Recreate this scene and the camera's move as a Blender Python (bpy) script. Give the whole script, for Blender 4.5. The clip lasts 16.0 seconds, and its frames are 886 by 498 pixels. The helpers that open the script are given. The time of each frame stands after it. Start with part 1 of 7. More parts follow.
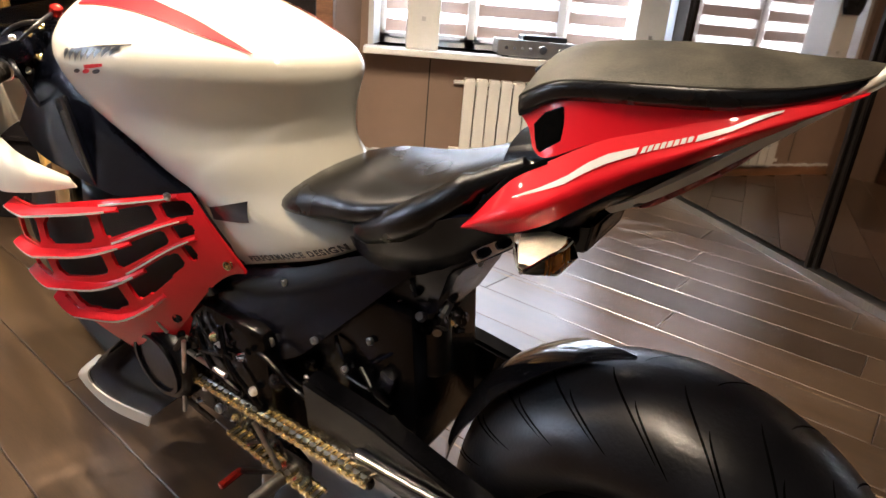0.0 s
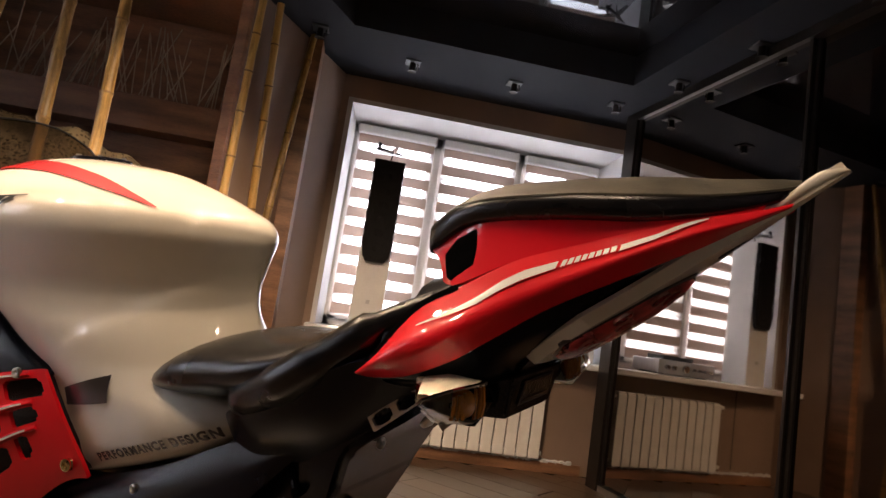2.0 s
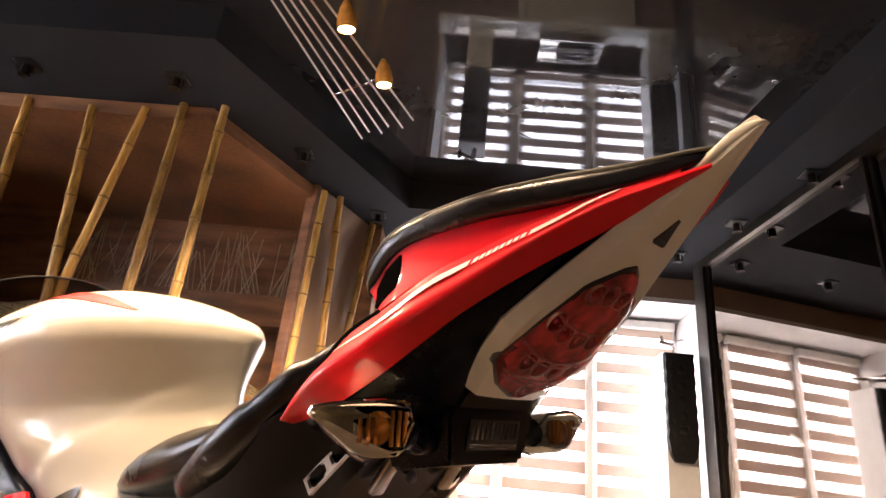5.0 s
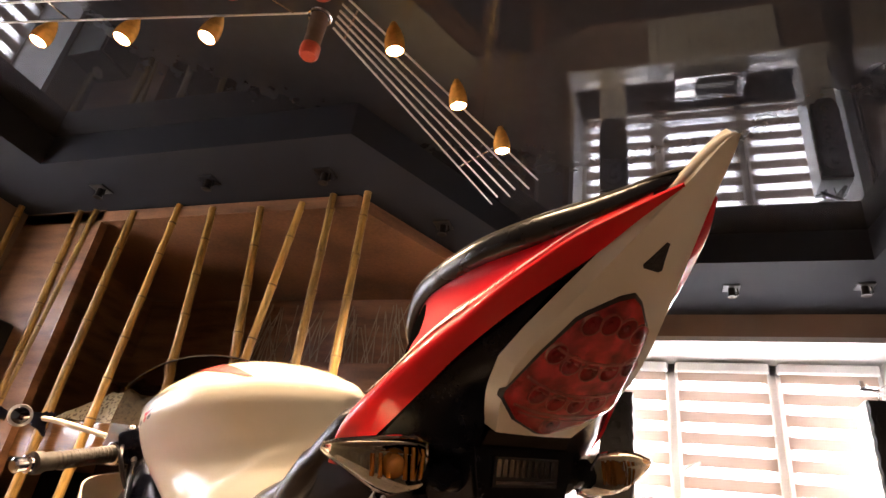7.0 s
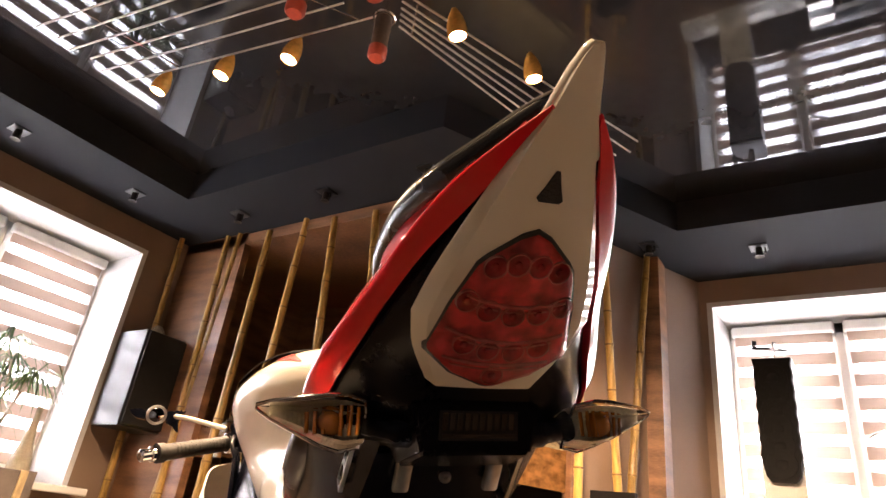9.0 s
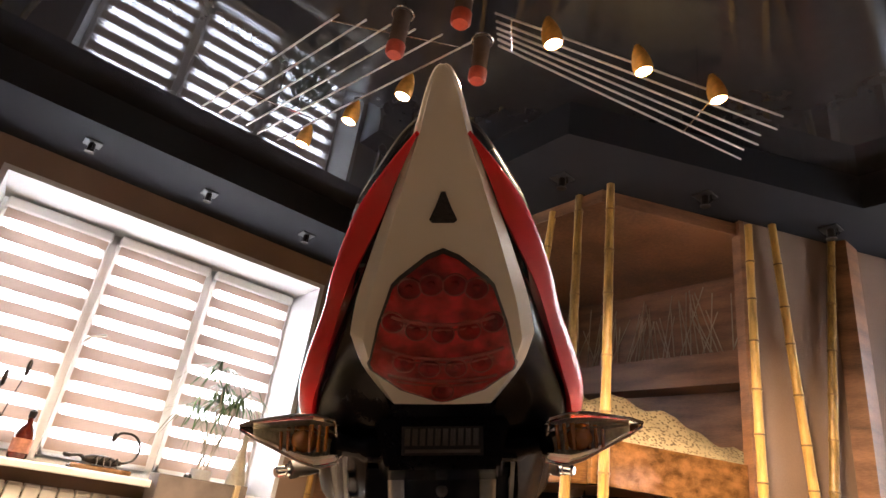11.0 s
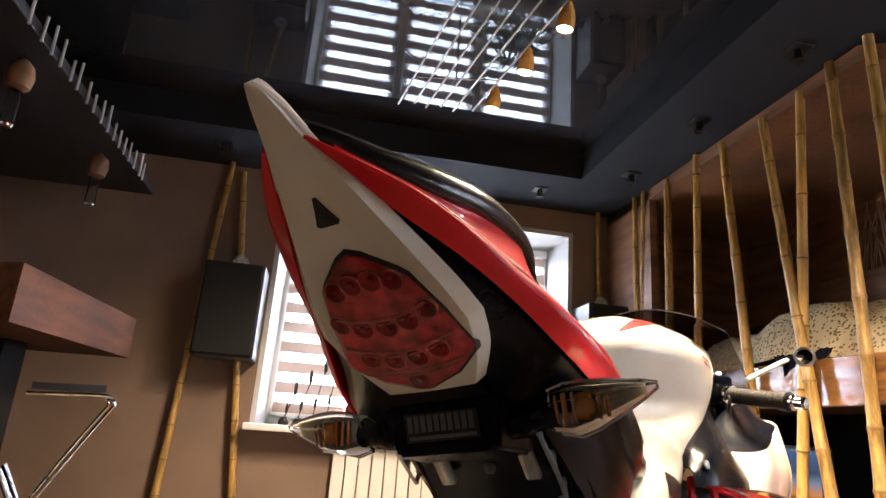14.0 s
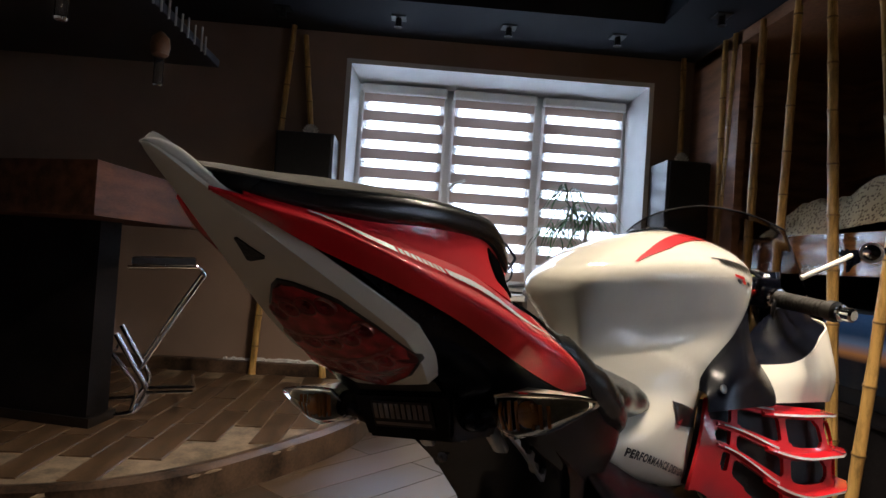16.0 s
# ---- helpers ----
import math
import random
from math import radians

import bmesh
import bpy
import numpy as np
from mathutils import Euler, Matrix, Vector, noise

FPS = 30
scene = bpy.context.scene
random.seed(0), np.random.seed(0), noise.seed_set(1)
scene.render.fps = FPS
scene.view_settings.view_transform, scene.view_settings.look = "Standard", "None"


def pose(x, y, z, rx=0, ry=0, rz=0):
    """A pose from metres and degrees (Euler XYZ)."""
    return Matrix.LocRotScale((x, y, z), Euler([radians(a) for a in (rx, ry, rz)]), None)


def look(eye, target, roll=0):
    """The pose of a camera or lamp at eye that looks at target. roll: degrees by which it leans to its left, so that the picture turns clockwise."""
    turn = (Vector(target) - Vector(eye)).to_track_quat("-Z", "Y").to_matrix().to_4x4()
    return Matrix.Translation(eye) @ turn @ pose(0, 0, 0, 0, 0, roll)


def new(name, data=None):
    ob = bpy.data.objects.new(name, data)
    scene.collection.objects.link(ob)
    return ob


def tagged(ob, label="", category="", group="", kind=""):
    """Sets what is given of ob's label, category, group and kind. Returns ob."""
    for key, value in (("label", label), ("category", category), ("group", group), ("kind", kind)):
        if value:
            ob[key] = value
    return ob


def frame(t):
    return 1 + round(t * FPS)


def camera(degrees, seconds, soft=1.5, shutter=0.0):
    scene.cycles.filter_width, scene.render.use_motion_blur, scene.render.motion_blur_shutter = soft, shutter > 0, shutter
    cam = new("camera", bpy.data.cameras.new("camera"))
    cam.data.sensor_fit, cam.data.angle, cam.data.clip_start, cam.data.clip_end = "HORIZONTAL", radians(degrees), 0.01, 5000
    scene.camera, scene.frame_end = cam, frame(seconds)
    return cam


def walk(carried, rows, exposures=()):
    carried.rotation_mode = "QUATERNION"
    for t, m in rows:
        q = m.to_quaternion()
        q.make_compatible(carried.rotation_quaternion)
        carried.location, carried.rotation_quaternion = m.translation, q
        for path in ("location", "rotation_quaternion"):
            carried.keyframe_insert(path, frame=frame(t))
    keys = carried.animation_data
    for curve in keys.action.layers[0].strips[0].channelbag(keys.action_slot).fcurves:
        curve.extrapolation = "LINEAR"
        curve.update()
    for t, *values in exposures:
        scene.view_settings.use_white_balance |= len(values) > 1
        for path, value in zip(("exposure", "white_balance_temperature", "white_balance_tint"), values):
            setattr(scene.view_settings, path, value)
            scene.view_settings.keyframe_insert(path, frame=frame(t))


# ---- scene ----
cam = camera(70.8, 16.0)
PATH = [
    (0, (3.289, -4.104, 0.991), (3.478, -2.249, 0.268), 5.0),
    (0.5, (3.291, -4.086, 0.945), (3.501, -2.164, 0.432), 6.6),
    (1, (3.306, -4.065, 0.902), (3.551, -2.105, 0.584), 7.9),
    (1.5, (3.331, -4.05, 0.857), (3.585, -2.07, 0.75), 8.1),
    (2, (3.357, -4.037, 0.82), (3.619, -2.07, 1.07), 8.6),
    (2.5, (3.383, -4.02, 0.796), (3.715, -2.097, 1.231), 6.6),
    (3, (3.41, -4.0, 0.778), (3.674, -2.104, 1.358), 5.8),
    (3.5, (3.429, -3.994, 0.752), (3.601, -2.136, 1.471), 4.9),
    (4, (3.452, -3.984, 0.73), (3.542, -2.133, 1.481), 5.2),
    (6.5, (3.618, -3.998, 0.692), (3.157, -2.28, 1.605), 6.9),
    (7, (3.649, -4.0, 0.688), (3.038, -2.339, 1.619), 7.7),
    (7.5, (3.679, -3.992, 0.682), (2.976, -2.365, 1.608), 8.9),
    (8, (3.719, -3.974, 0.679), (2.946, -2.377, 1.602), 8.2),
    (8.5, (3.768, -3.945, 0.677), (2.864, -2.401, 1.572), 7.3),
    (9, (3.819, -3.914, 0.683), (2.777, -2.434, 1.534), 7.2),
    (11.5, (4.011, -3.763, 0.709), (2.455, -2.792, 1.507), 8.4),
    (12, (4.025, -3.718, 0.712), (2.382, -2.872, 1.477), 7.2),
    (12.5, (4.043, -3.67, 0.716), (2.319, -2.979, 1.459), 6.1),
    (13, (4.061, -3.625, 0.732), (2.272, -3.076, 1.438), 5.2),
    (13.5, (4.085, -3.585, 0.749), (2.247, -3.135, 1.397), 4.7),
    (14, (4.1, -3.55, 0.774), (2.208, -3.214, 1.33), 4.2),
    (14.5, (4.117, -3.518, 0.809), (2.184, -3.239, 1.24), 4.7),
    (15, (4.126, -3.493, 0.841), (2.166, -3.254, 1.16), 4.0),
    (15.5, (4.123, -3.475, 0.876), (2.135, -3.326, 1.03), 4.8),
    (16, (4.121, -3.445, 0.92), (2.125, -3.339, 0.959), 3.8),
]

# ---------- exposure ----------
EXPOSURES = [(0.0, 1.05, 5900, 14), (1.2, 0.45, 6600, 21), (2.4, 0.3, 6900, 24), (3.5, 1.42, 7000, 24), (6.5, 1.85, 7500, 25), (9.0, 1.85, 7500, 25), (11.5, 1.65, 6900, 20), (12.5, 1.6, 6600, 18), (14.3, 1.5, 6200, 16), (15.0, 1.1, 6100, 16), (15.5, 0.35, 5900, 14), (16.0, -0.15, 5550, 12)]
walk(cam, [(t, look(eye, target, roll)) for t, eye, target, roll in PATH], EXPOSURES)

# ---------- world and lamps ----------
world = bpy.data.worlds.new("sky")
scene.world = world
world.use_nodes = True
wn = world.node_tree.nodes
sky = wn.new("ShaderNodeTexSky")
sky.sky_type = "NISHITA"
sky.sun_disc = False
sky.sun_elevation, sky.sun_rotation = radians(38), radians(20)
wn["Background"].inputs["Strength"].default_value = 0.10
world.node_tree.links.new(sky.outputs[0], wn["Background"].inputs["Color"])
DAY_B, DAY_A, BULB = 140.0, 126.0, 19.0
DAY_COLOUR, WARM = (0.80, 0.90, 1.0), (1.0, 0.78, 0.52)


def area_lamp(name, eye, target, sx, sy, watts, colour):
    data = bpy.data.lights.new(name, "AREA")
    data.shape, data.size, data.size_y, data.energy, data.color = "RECTANGLE", sx, sy, watts, colour
    ob = new(name, data)
    ob.matrix_basis = look(eye, target)
    return tagged(ob, kind="structure")


area_lamp("daylight_window_west", (-0.75, -2.9, 1.5), (3, -2.9, 1.4), 2.5, 1.9, DAY_B, DAY_COLOUR)
area_lamp("daylight_window_north", (4.1, 0.75, 1.5), (4.1, -3, 1.4), 2.5, 1.9, DAY_A, DAY_COLOUR)

sun = bpy.data.lights.new("sun", "SUN")
sun.energy, sun.angle, sun.color = 2.5, radians(0.5), (1.0, 0.95, 0.86)
new("sun", sun).matrix_basis = look((8, 20, 18), (8.0, 0, 0))

# ---------- materials ----------


def mat(name, colour, rough=0.5, metal=0.0, vary=0.12, scale=6.0, fine=90.0, bump=0.05, coat=0.0, spec=0.5, coat_rough=0.04, trans=0.0, per_piece=0.0, stretch=None, second=None):
    """A surface with two scales of variation in colour and gloss, and a fine relief."""
    m = bpy.data.materials.new(name)
    m.use_nodes = True
    nt = m.node_tree
    b = nt.nodes["Principled BSDF"]
    link = nt.links.new
    tc = nt.nodes.new("ShaderNodeTexCoord")
    mp = nt.nodes.new("ShaderNodeMapping")
    link(tc.outputs["Object"], mp.inputs[0])
    if stretch:
        mp.inputs["Scale"].default_value = stretch
    n1, n2 = nt.nodes.new("ShaderNodeTexNoise"), nt.nodes.new("ShaderNodeTexNoise")
    n1.inputs["Scale"].default_value, n2.inputs["Scale"].default_value = scale, fine
    n1.inputs["Detail"].default_value = 5
    for n in (n1, n2):
        link(mp.outputs[0], n.inputs["Vector"])
    ramp = nt.nodes.new("ShaderNodeValToRGB")
    c2 = second or tuple(max(0.0, c * (1 - 2.2 * vary)) for c in colour)
    c1 = tuple(min(1.0, c * (1 + vary)) for c in colour)
    ramp.color_ramp.elements[0].position, ramp.color_ramp.elements[1].position = 0.3, 0.7
    ramp.color_ramp.elements[0].color, ramp.color_ramp.elements[1].color = (*c2, 1), (*c1, 1)
    add = nt.nodes.new("ShaderNodeMath")
    add.operation = "MULTIPLY_ADD"
    link(n2.outputs[0], add.inputs[0])
    add.inputs[1].default_value = 0.35
    link(n1.outputs[0], add.inputs[2])
    sub = nt.nodes.new("ShaderNodeMath")
    sub.operation = "SUBTRACT"
    link(add.outputs[0], sub.inputs[0])
    sub.inputs[1].default_value = 0.175
    fac = sub.outputs[0]
    if per_piece:
        oi = nt.nodes.new("ShaderNodeObjectInfo")
        pm = nt.nodes.new("ShaderNodeMath")
        pm.operation = "MULTIPLY_ADD"
        link(oi.outputs["Random"], pm.inputs[0])
        pm.inputs[1].default_value = per_piece
        link(fac, pm.inputs[2])
        ps = nt.nodes.new("ShaderNodeMath")
        ps.operation = "SUBTRACT"
        link(pm.outputs[0], ps.inputs[0])
        ps.inputs[1].default_value = per_piece / 2
        fac = ps.outputs[0]
    link(fac, ramp.inputs[0])
    link(ramp.outputs[0], b.inputs["Base Color"])
    rr = nt.nodes.new("ShaderNodeMapRange")
    link(n1.outputs[0], rr.inputs[0])
    rr.inputs[3].default_value, rr.inputs[4].default_value = max(0.02, rough * 0.8), min(1, rough * 1.2)
    link(rr.outputs[0], b.inputs["Roughness"])
    b.inputs["Metallic"].default_value = metal
    b.inputs["Specular IOR Level"].default_value = spec
    b.inputs["Coat Weight"].default_value = coat
    b.inputs["Coat Roughness"].default_value = coat_rough
    b.inputs["Transmission Weight"].default_value = trans
    if bump:
        bp = nt.nodes.new("ShaderNodeBump")
        bp.inputs["Strength"].default_value, bp.inputs["Distance"].default_value = bump, 0.004
        link(n2.outputs[0], bp.inputs["Height"])
        link(bp.outputs[0], b.inputs["Normal"])
    return m


def glow(name, colour, strength):
    m = bpy.data.materials.new(name)
    m.use_nodes = True
    b = m.node_tree.nodes["Principled BSDF"]
    b.inputs["Base Color"].default_value = (*colour, 1)
    b.inputs["Emission Color"].default_value, b.inputs["Emission Strength"].default_value = (*colour, 1), strength
    return m


def cloth(name, colour, clear, through_part):
    """Blind cloth: part lets the sky straight through, part scatters it."""
    m = bpy.data.materials.new(name)
    m.use_nodes = True
    nt = m.node_tree
    nt.nodes.clear()
    out = nt.nodes.new("ShaderNodeOutputMaterial")
    tl, df, tr = nt.nodes.new("ShaderNodeBsdfTranslucent"), nt.nodes.new("ShaderNodeBsdfDiffuse"), nt.nodes.new("ShaderNodeBsdfTransparent")
    tc, wv = nt.nodes.new("ShaderNodeTexCoord"), nt.nodes.new("ShaderNodeTexNoise")
    wv.inputs["Scale"].default_value = 60
    mix0 = nt.nodes.new("ShaderNodeMix")
    mix0.data_type = "RGBA"
    mix0.inputs[6].default_value, mix0.inputs[7].default_value = (*[c * 0.9 for c in colour], 1), (*colour, 1)
    nt.links.new(tc.outputs["Object"], wv.inputs[0])
    nt.links.new(wv.outputs[0], mix0.inputs[0])
    for n in (tl, df):
        nt.links.new(mix0.outputs[2], n.inputs["Color"])
    a, b = nt.nodes.new("ShaderNodeMixShader"), nt.nodes.new("ShaderNodeMixShader")
    a.inputs[0].default_value, b.inputs[0].default_value = through_part, clear
    nt.links.new(df.outputs[0], a.inputs[1]), nt.links.new(tl.outputs[0], a.inputs[2])
    nt.links.new(a.outputs[0], b.inputs[1]), nt.links.new(tr.outputs[0], b.inputs[2])
    nt.links.new(b.outputs[0], out.inputs[0])
    return m


def glass(name, colour, rough=0.02, ior=1.45, clear=1.0):
    m = bpy.data.materials.new(name)
    m.use_nodes = True
    b = m.node_tree.nodes["Principled BSDF"]
    b.inputs["Base Color"].default_value, b.inputs["Roughness"].default_value = (*colour, 1), rough
    b.inputs["Transmission Weight"].default_value, b.inputs["IOR"].default_value = clear, ior
    return m


M_WALL = mat("taupe_wall_paint", (0.265, 0.180, 0.130), 0.75, vary=0.08, scale=2.5, fine=160, bump=0.25)
M_SOFFIT = mat("grey_soffit_paint", (0.019, 0.020, 0.024), 0.8, vary=0.08, scale=3, fine=150, bump=0.15, spec=0.15)
M_CEIL = mat("black_gloss_film", (0.022, 0.022, 0.024), 0.02, vary=0.1, scale=1.0, fine=20, bump=0.0, spec=0.5)
M_REVEAL = mat("white_plaster", (0.62, 0.61, 0.60), 0.6, vary=0.04, scale=5, bump=0.15)
M_PVC = mat("white_plastic", (0.82, 0.82, 0.80), 0.3, vary=0.03, scale=8, bump=0.02)
M_SHEER = cloth("sheer_blind_cloth", (0.95, 0.95, 0.95), 0.50, 0.5)
M_BAND = cloth("beige_blind_cloth", (0.46, 0.34, 0.28), 0.0, 0.035)
M_FLOOR = mat("oak_laminate", (0.062, 0.038, 0.021), 0.38, vary=0.22, scale=3, fine=45, bump=0.08, stretch=(1.0, 9.0, 1.0), per_piece=0.45, coat=1.0, coat_rough=0.28, spec=0.5)
M_STAGE = mat("brick_pattern_laminate", (0.098, 0.058, 0.031), 0.34, vary=0.30, scale=4, fine=40, bump=0.2, stretch=(1.5, 7.0, 1.0), per_piece=0.12)
M_EDGE = mat("brown_step_edge", (0.090, 0.054, 0.032), 0.45, vary=0.4, scale=7, second=None)
M_PALEJOINT = mat("pale_worn_joint", (0.27, 0.20, 0.13), 0.5, vary=0.3, scale=12)
M_JOINT = mat("dark_joint", (0.05, 0.038, 0.03), 0.8)
M_NICHE = mat("varnished_brown_board", (0.27, 0.130, 0.066), 0.42, vary=0.25, scale=2.5, fine=50, bump=0.08, stretch=(1, 1, 6))
M_WOOD = mat("orange_varnished_wood", (0.21, 0.098, 0.034), 0.18, vary=0.3, scale=3, fine=40, bump=0.08, stretch=(1, 6, 8), coat=1.0, coat_rough=0.08)
M_BAR = mat("dark_bar_board", (0.012, 0.010, 0.010), 0.7, vary=0.3, scale=5, bump=0.05, spec=0.08)
M_BARTOP = mat("cherry_bar_top", (0.085, 0.034, 0.017), 0.65, vary=0.28, scale=3, fine=45, stretch=(1, 7, 7), spec=0.1)
M_BAMBOO = mat("yellow_bamboo", (0.50, 0.30, 0.085), 0.38, vary=0.28, scale=9, fine=60, bump=0.1, stretch=(6, 6, 0.8), per_piece=0.35)
M_NODE = mat("bamboo_node_ring", (0.26, 0.15, 0.05), 0.5, vary=0.2)
M_MIRROR = mat("smoked_mirror_glass", (0.30, 0.26, 0.23), 0.03, metal=1.0, vary=0.03, scale=2, fine=10, bump=0.0)
M_DARKMETAL = mat("dark_bronze_profile", (0.05, 0.042, 0.036), 0.35, metal=0.8, vary=0.1)
M_RADIATOR = mat("white_enamel", (0.80, 0.78, 0.72), 0.3, vary=0.03, scale=10, bump=0.03)
M_BLACKBOX = mat("black_vinyl_cabinet", (0.015, 0.017, 0.022), 0.32, vary=0.2, scale=12, bump=0.1)
M_GRILLE = mat("black_speaker_cloth", (0.010, 0.010, 0.011), 0.9, vary=0.3, scale=40, fine=400, bump=0.4)
M_SILVER = mat("brushed_aluminium", (0.62, 0.62, 0.62), 0.32, metal=1.0, vary=0.06, scale=8, fine=200, stretch=(1, 30, 1))
M_CHROME = mat("chrome", (0.82, 0.82, 0.84), 0.06, metal=1.0, vary=0.03, bump=0.0)
M_CEIL.node_tree.nodes["Principled BSDF"].inputs["Specular Tint"].default_value = (0.72, 0.85, 1.0, 1)
M_PLATE = mat("polished_dark_plate", (0.10, 0.10, 0.10), 0.35, metal=1.0, vary=0.1)
M_HOLDER = mat("dull_copper_holder", (0.22, 0.11, 0.05), 0.45, vary=0.2)
M_BULB = glow("lit_bulb", (1.0, 0.80, 0.50), 60.0)
M_AMBERGLASS = mat("amber_lamp_shade", (0.75, 0.36, 0.08), 0.25, vary=0.15, scale=30)
M_REDCAP = mat("red_lamp_cap", (0.42, 0.06, 0.03), 0.35, vary=0.2)
M_CLEAR = glass("clear_glass", (0.96, 0.97, 0.97))
M_BEDSPREAD = mat("leopard_bedspread", (0.40, 0.32, 0.19), 0.9, vary=0.1, scale=8, bump=0.3)
M_TWIG = mat("pale_dry_twig", (0.50, 0.40, 0.29), 0.7, vary=0.2)
M_LEAF = mat("dracaena_leaf", (0.08, 0.15, 0.035), 0.4, vary=0.3, scale=20)
M_POT = mat("grey_flower_pot", (0.45, 0.43, 0.40), 0.5, vary=0.1)
M_BRONZE = mat("dark_bronze_cast", (0.035, 0.028, 0.022), 0.4, metal=0.6, vary=0.3, scale=30, bump=0.3)
M_BOTTLE = mat("dark_red_bottle", (0.10, 0.018, 0.012), 0.1, vary=0.2, coat=0.5)
M_BOARDPALE = mat("pale_wood_strip", (0.50, 0.38, 0.22), 0.5, vary=0.2, scale=6, fine=50, stretch=(6, 6, 1))
M_LABEL = mat("faded_label", (0.50, 0.20, 0.12), 0.6, vary=0.2, scale=30)
M_SHELL = mat("white_shell", (0.75, 0.70, 0.62), 0.5, vary=0.2, scale=40, bump=0.4)

# spots of the bedspread
nt = M_BEDSPREAD.node_tree
vor, spot, mixc = nt.nodes.new("ShaderNodeTexVoronoi"), nt.nodes.new("ShaderNodeValToRGB"), nt.nodes.new("ShaderNodeMix")
tco = nt.nodes.new("ShaderNodeTexCoord")
vor.inputs["Scale"].default_value = 62
nt.links.new(tco.outputs["Object"], vor.inputs["Vector"])
spot.color_ramp.elements[0].position, spot.color_ramp.elements[1].position = 0.35, 0.41
nt.links.new(vor.outputs["Distance"], spot.inputs[0])
mixc.data_type = "RGBA"
base = nt.nodes["Principled BSDF"].inputs["Base Color"]
src = base.links[0].from_socket
mixc.inputs[6].default_value = (0.10, 0.07, 0.035, 1)
nt.links.new(spot.outputs[0], mixc.inputs[0])
nt.links.new(src, mixc.inputs[7])
nt.links.new(mixc.outputs[2], base)

# ---------- builders ----------


def world_of(ob):
    m = Matrix.Identity(4)
    while ob:
        m = ob.matrix_basis @ m
        ob = ob.parent
    return m


def thing(name, at, label, category, group="", kind="", m=None):
    ob = new(name)
    ob.empty_display_size = 0.1
    ob.matrix_basis = m if m is not None else Matrix.Translation(at)
    return tagged(ob, label, category, group, kind)


def part(name, bm, material, parent=None, label="", smooth=False, local=False, kind="", category="", angle=40):
    """Links bm, built in world places (or the parent's own, if local), as one mesh under parent."""
    if parent is not None and not local:
        bm.transform(world_of(parent).inverted())
    bmesh.ops.recalc_face_normals(bm, faces=bm.faces[:])
    me = bpy.data.meshes.new(name)
    if smooth:
        for f in bm.faces:
            f.smooth = True
        for e in bm.edges:
            if len(e.link_faces) == 2 and e.calc_face_angle(0) > radians(angle):
                e.smooth = False
    bm.to_mesh(me)
    bm.free()
    for m in material if isinstance(material, (list, tuple)) else [material]:
        me.materials.append(m)
    ob = new(name, me)
    ob.parent = parent
    return tagged(ob, label, category, "", kind)


def box(x0, x1, y0, y1, z0, z1, bevel=0.0, bm=None, m=None):
    bm = bm or bmesh.new()
    r = bmesh.ops.create_cube(bm, size=1.0)
    vs = r["verts"]
    bmesh.ops.scale(bm, vec=(x1 - x0, y1 - y0, z1 - z0), verts=vs)
    bmesh.ops.translate(bm, vec=((x0 + x1) / 2, (y0 + y1) / 2, (z0 + z1) / 2), verts=vs)
    if bevel:
        es = list({e for v in vs for e in v.link_edges})
        r2 = bmesh.ops.bevel(bm, geom=es, offset=bevel, segments=2, affect="EDGES", profile=0.5)
        vs = list({v for f in r2["faces"] for v in f.verts} | {v for v in vs if v.is_valid})
    if m is not None:
        bmesh.ops.transform(bm, matrix=m, verts=vs)
    return bm


def rings(bm, loops, cap=True, closed=True):
    """Skins rows of points into a surface."""
    rows = [[bm.verts.new(p) for p in loop] for loop in loops]
    n = len(rows[0])
    for a, b in zip(rows, rows[1:]):
        for i in range(n if closed else n - 1):
            j = (i + 1) % n
            try:
                bm.faces.new((a[i], a[j], b[j], b[i]))
            except ValueError:
                pass
    if cap and closed:
        for row in (rows[0], rows[-1]):
            try:
                bm.faces.new(row)
            except ValueError:
                pass
    return rows


def tube(points, radius, n=10, bm=None, cap=True):
    """A round bar along points; radius: a number or one for each point."""
    bm = bm or bmesh.new()
    pts = [Vector(p) for p in points]
    rad = radius if isinstance(radius, (list, tuple)) else [radius] * len(pts)
    side, loops = None, []
    for i, p in enumerate(pts):
        d = (pts[min(i + 1, len(pts) - 1)] - pts[max(i - 1, 0)]).normalized()
        if side is None:
            side = d.orthogonal().normalized()
        side = (side - d * side.dot(d)).normalized()
        up = d.cross(side)
        loops.append([p + rad[i] * (math.cos(2 * math.pi * k / n) * side + math.sin(2 * math.pi * k / n) * up) for k in range(n)])
    rings(bm, loops, cap)
    return bm


def smooth_line(pts, steps=6):
    """Points of a curve through pts."""
    pts = [Vector(p) for p in pts]
    out = []
    for i in range(len(pts) - 1):
        a, b, c, d = pts[max(i - 1, 0)], pts[i], pts[i + 1], pts[min(i + 2, len(pts) - 1)]
        for k in range(steps):
            t = k / steps
            out.append(0.5 * (2 * b + (c - a) * t + (2 * a - 5 * b + 4 * c - d) * t * t + (3 * b - a - 3 * c + d) * t ** 3))
    return out + [pts[-1]]


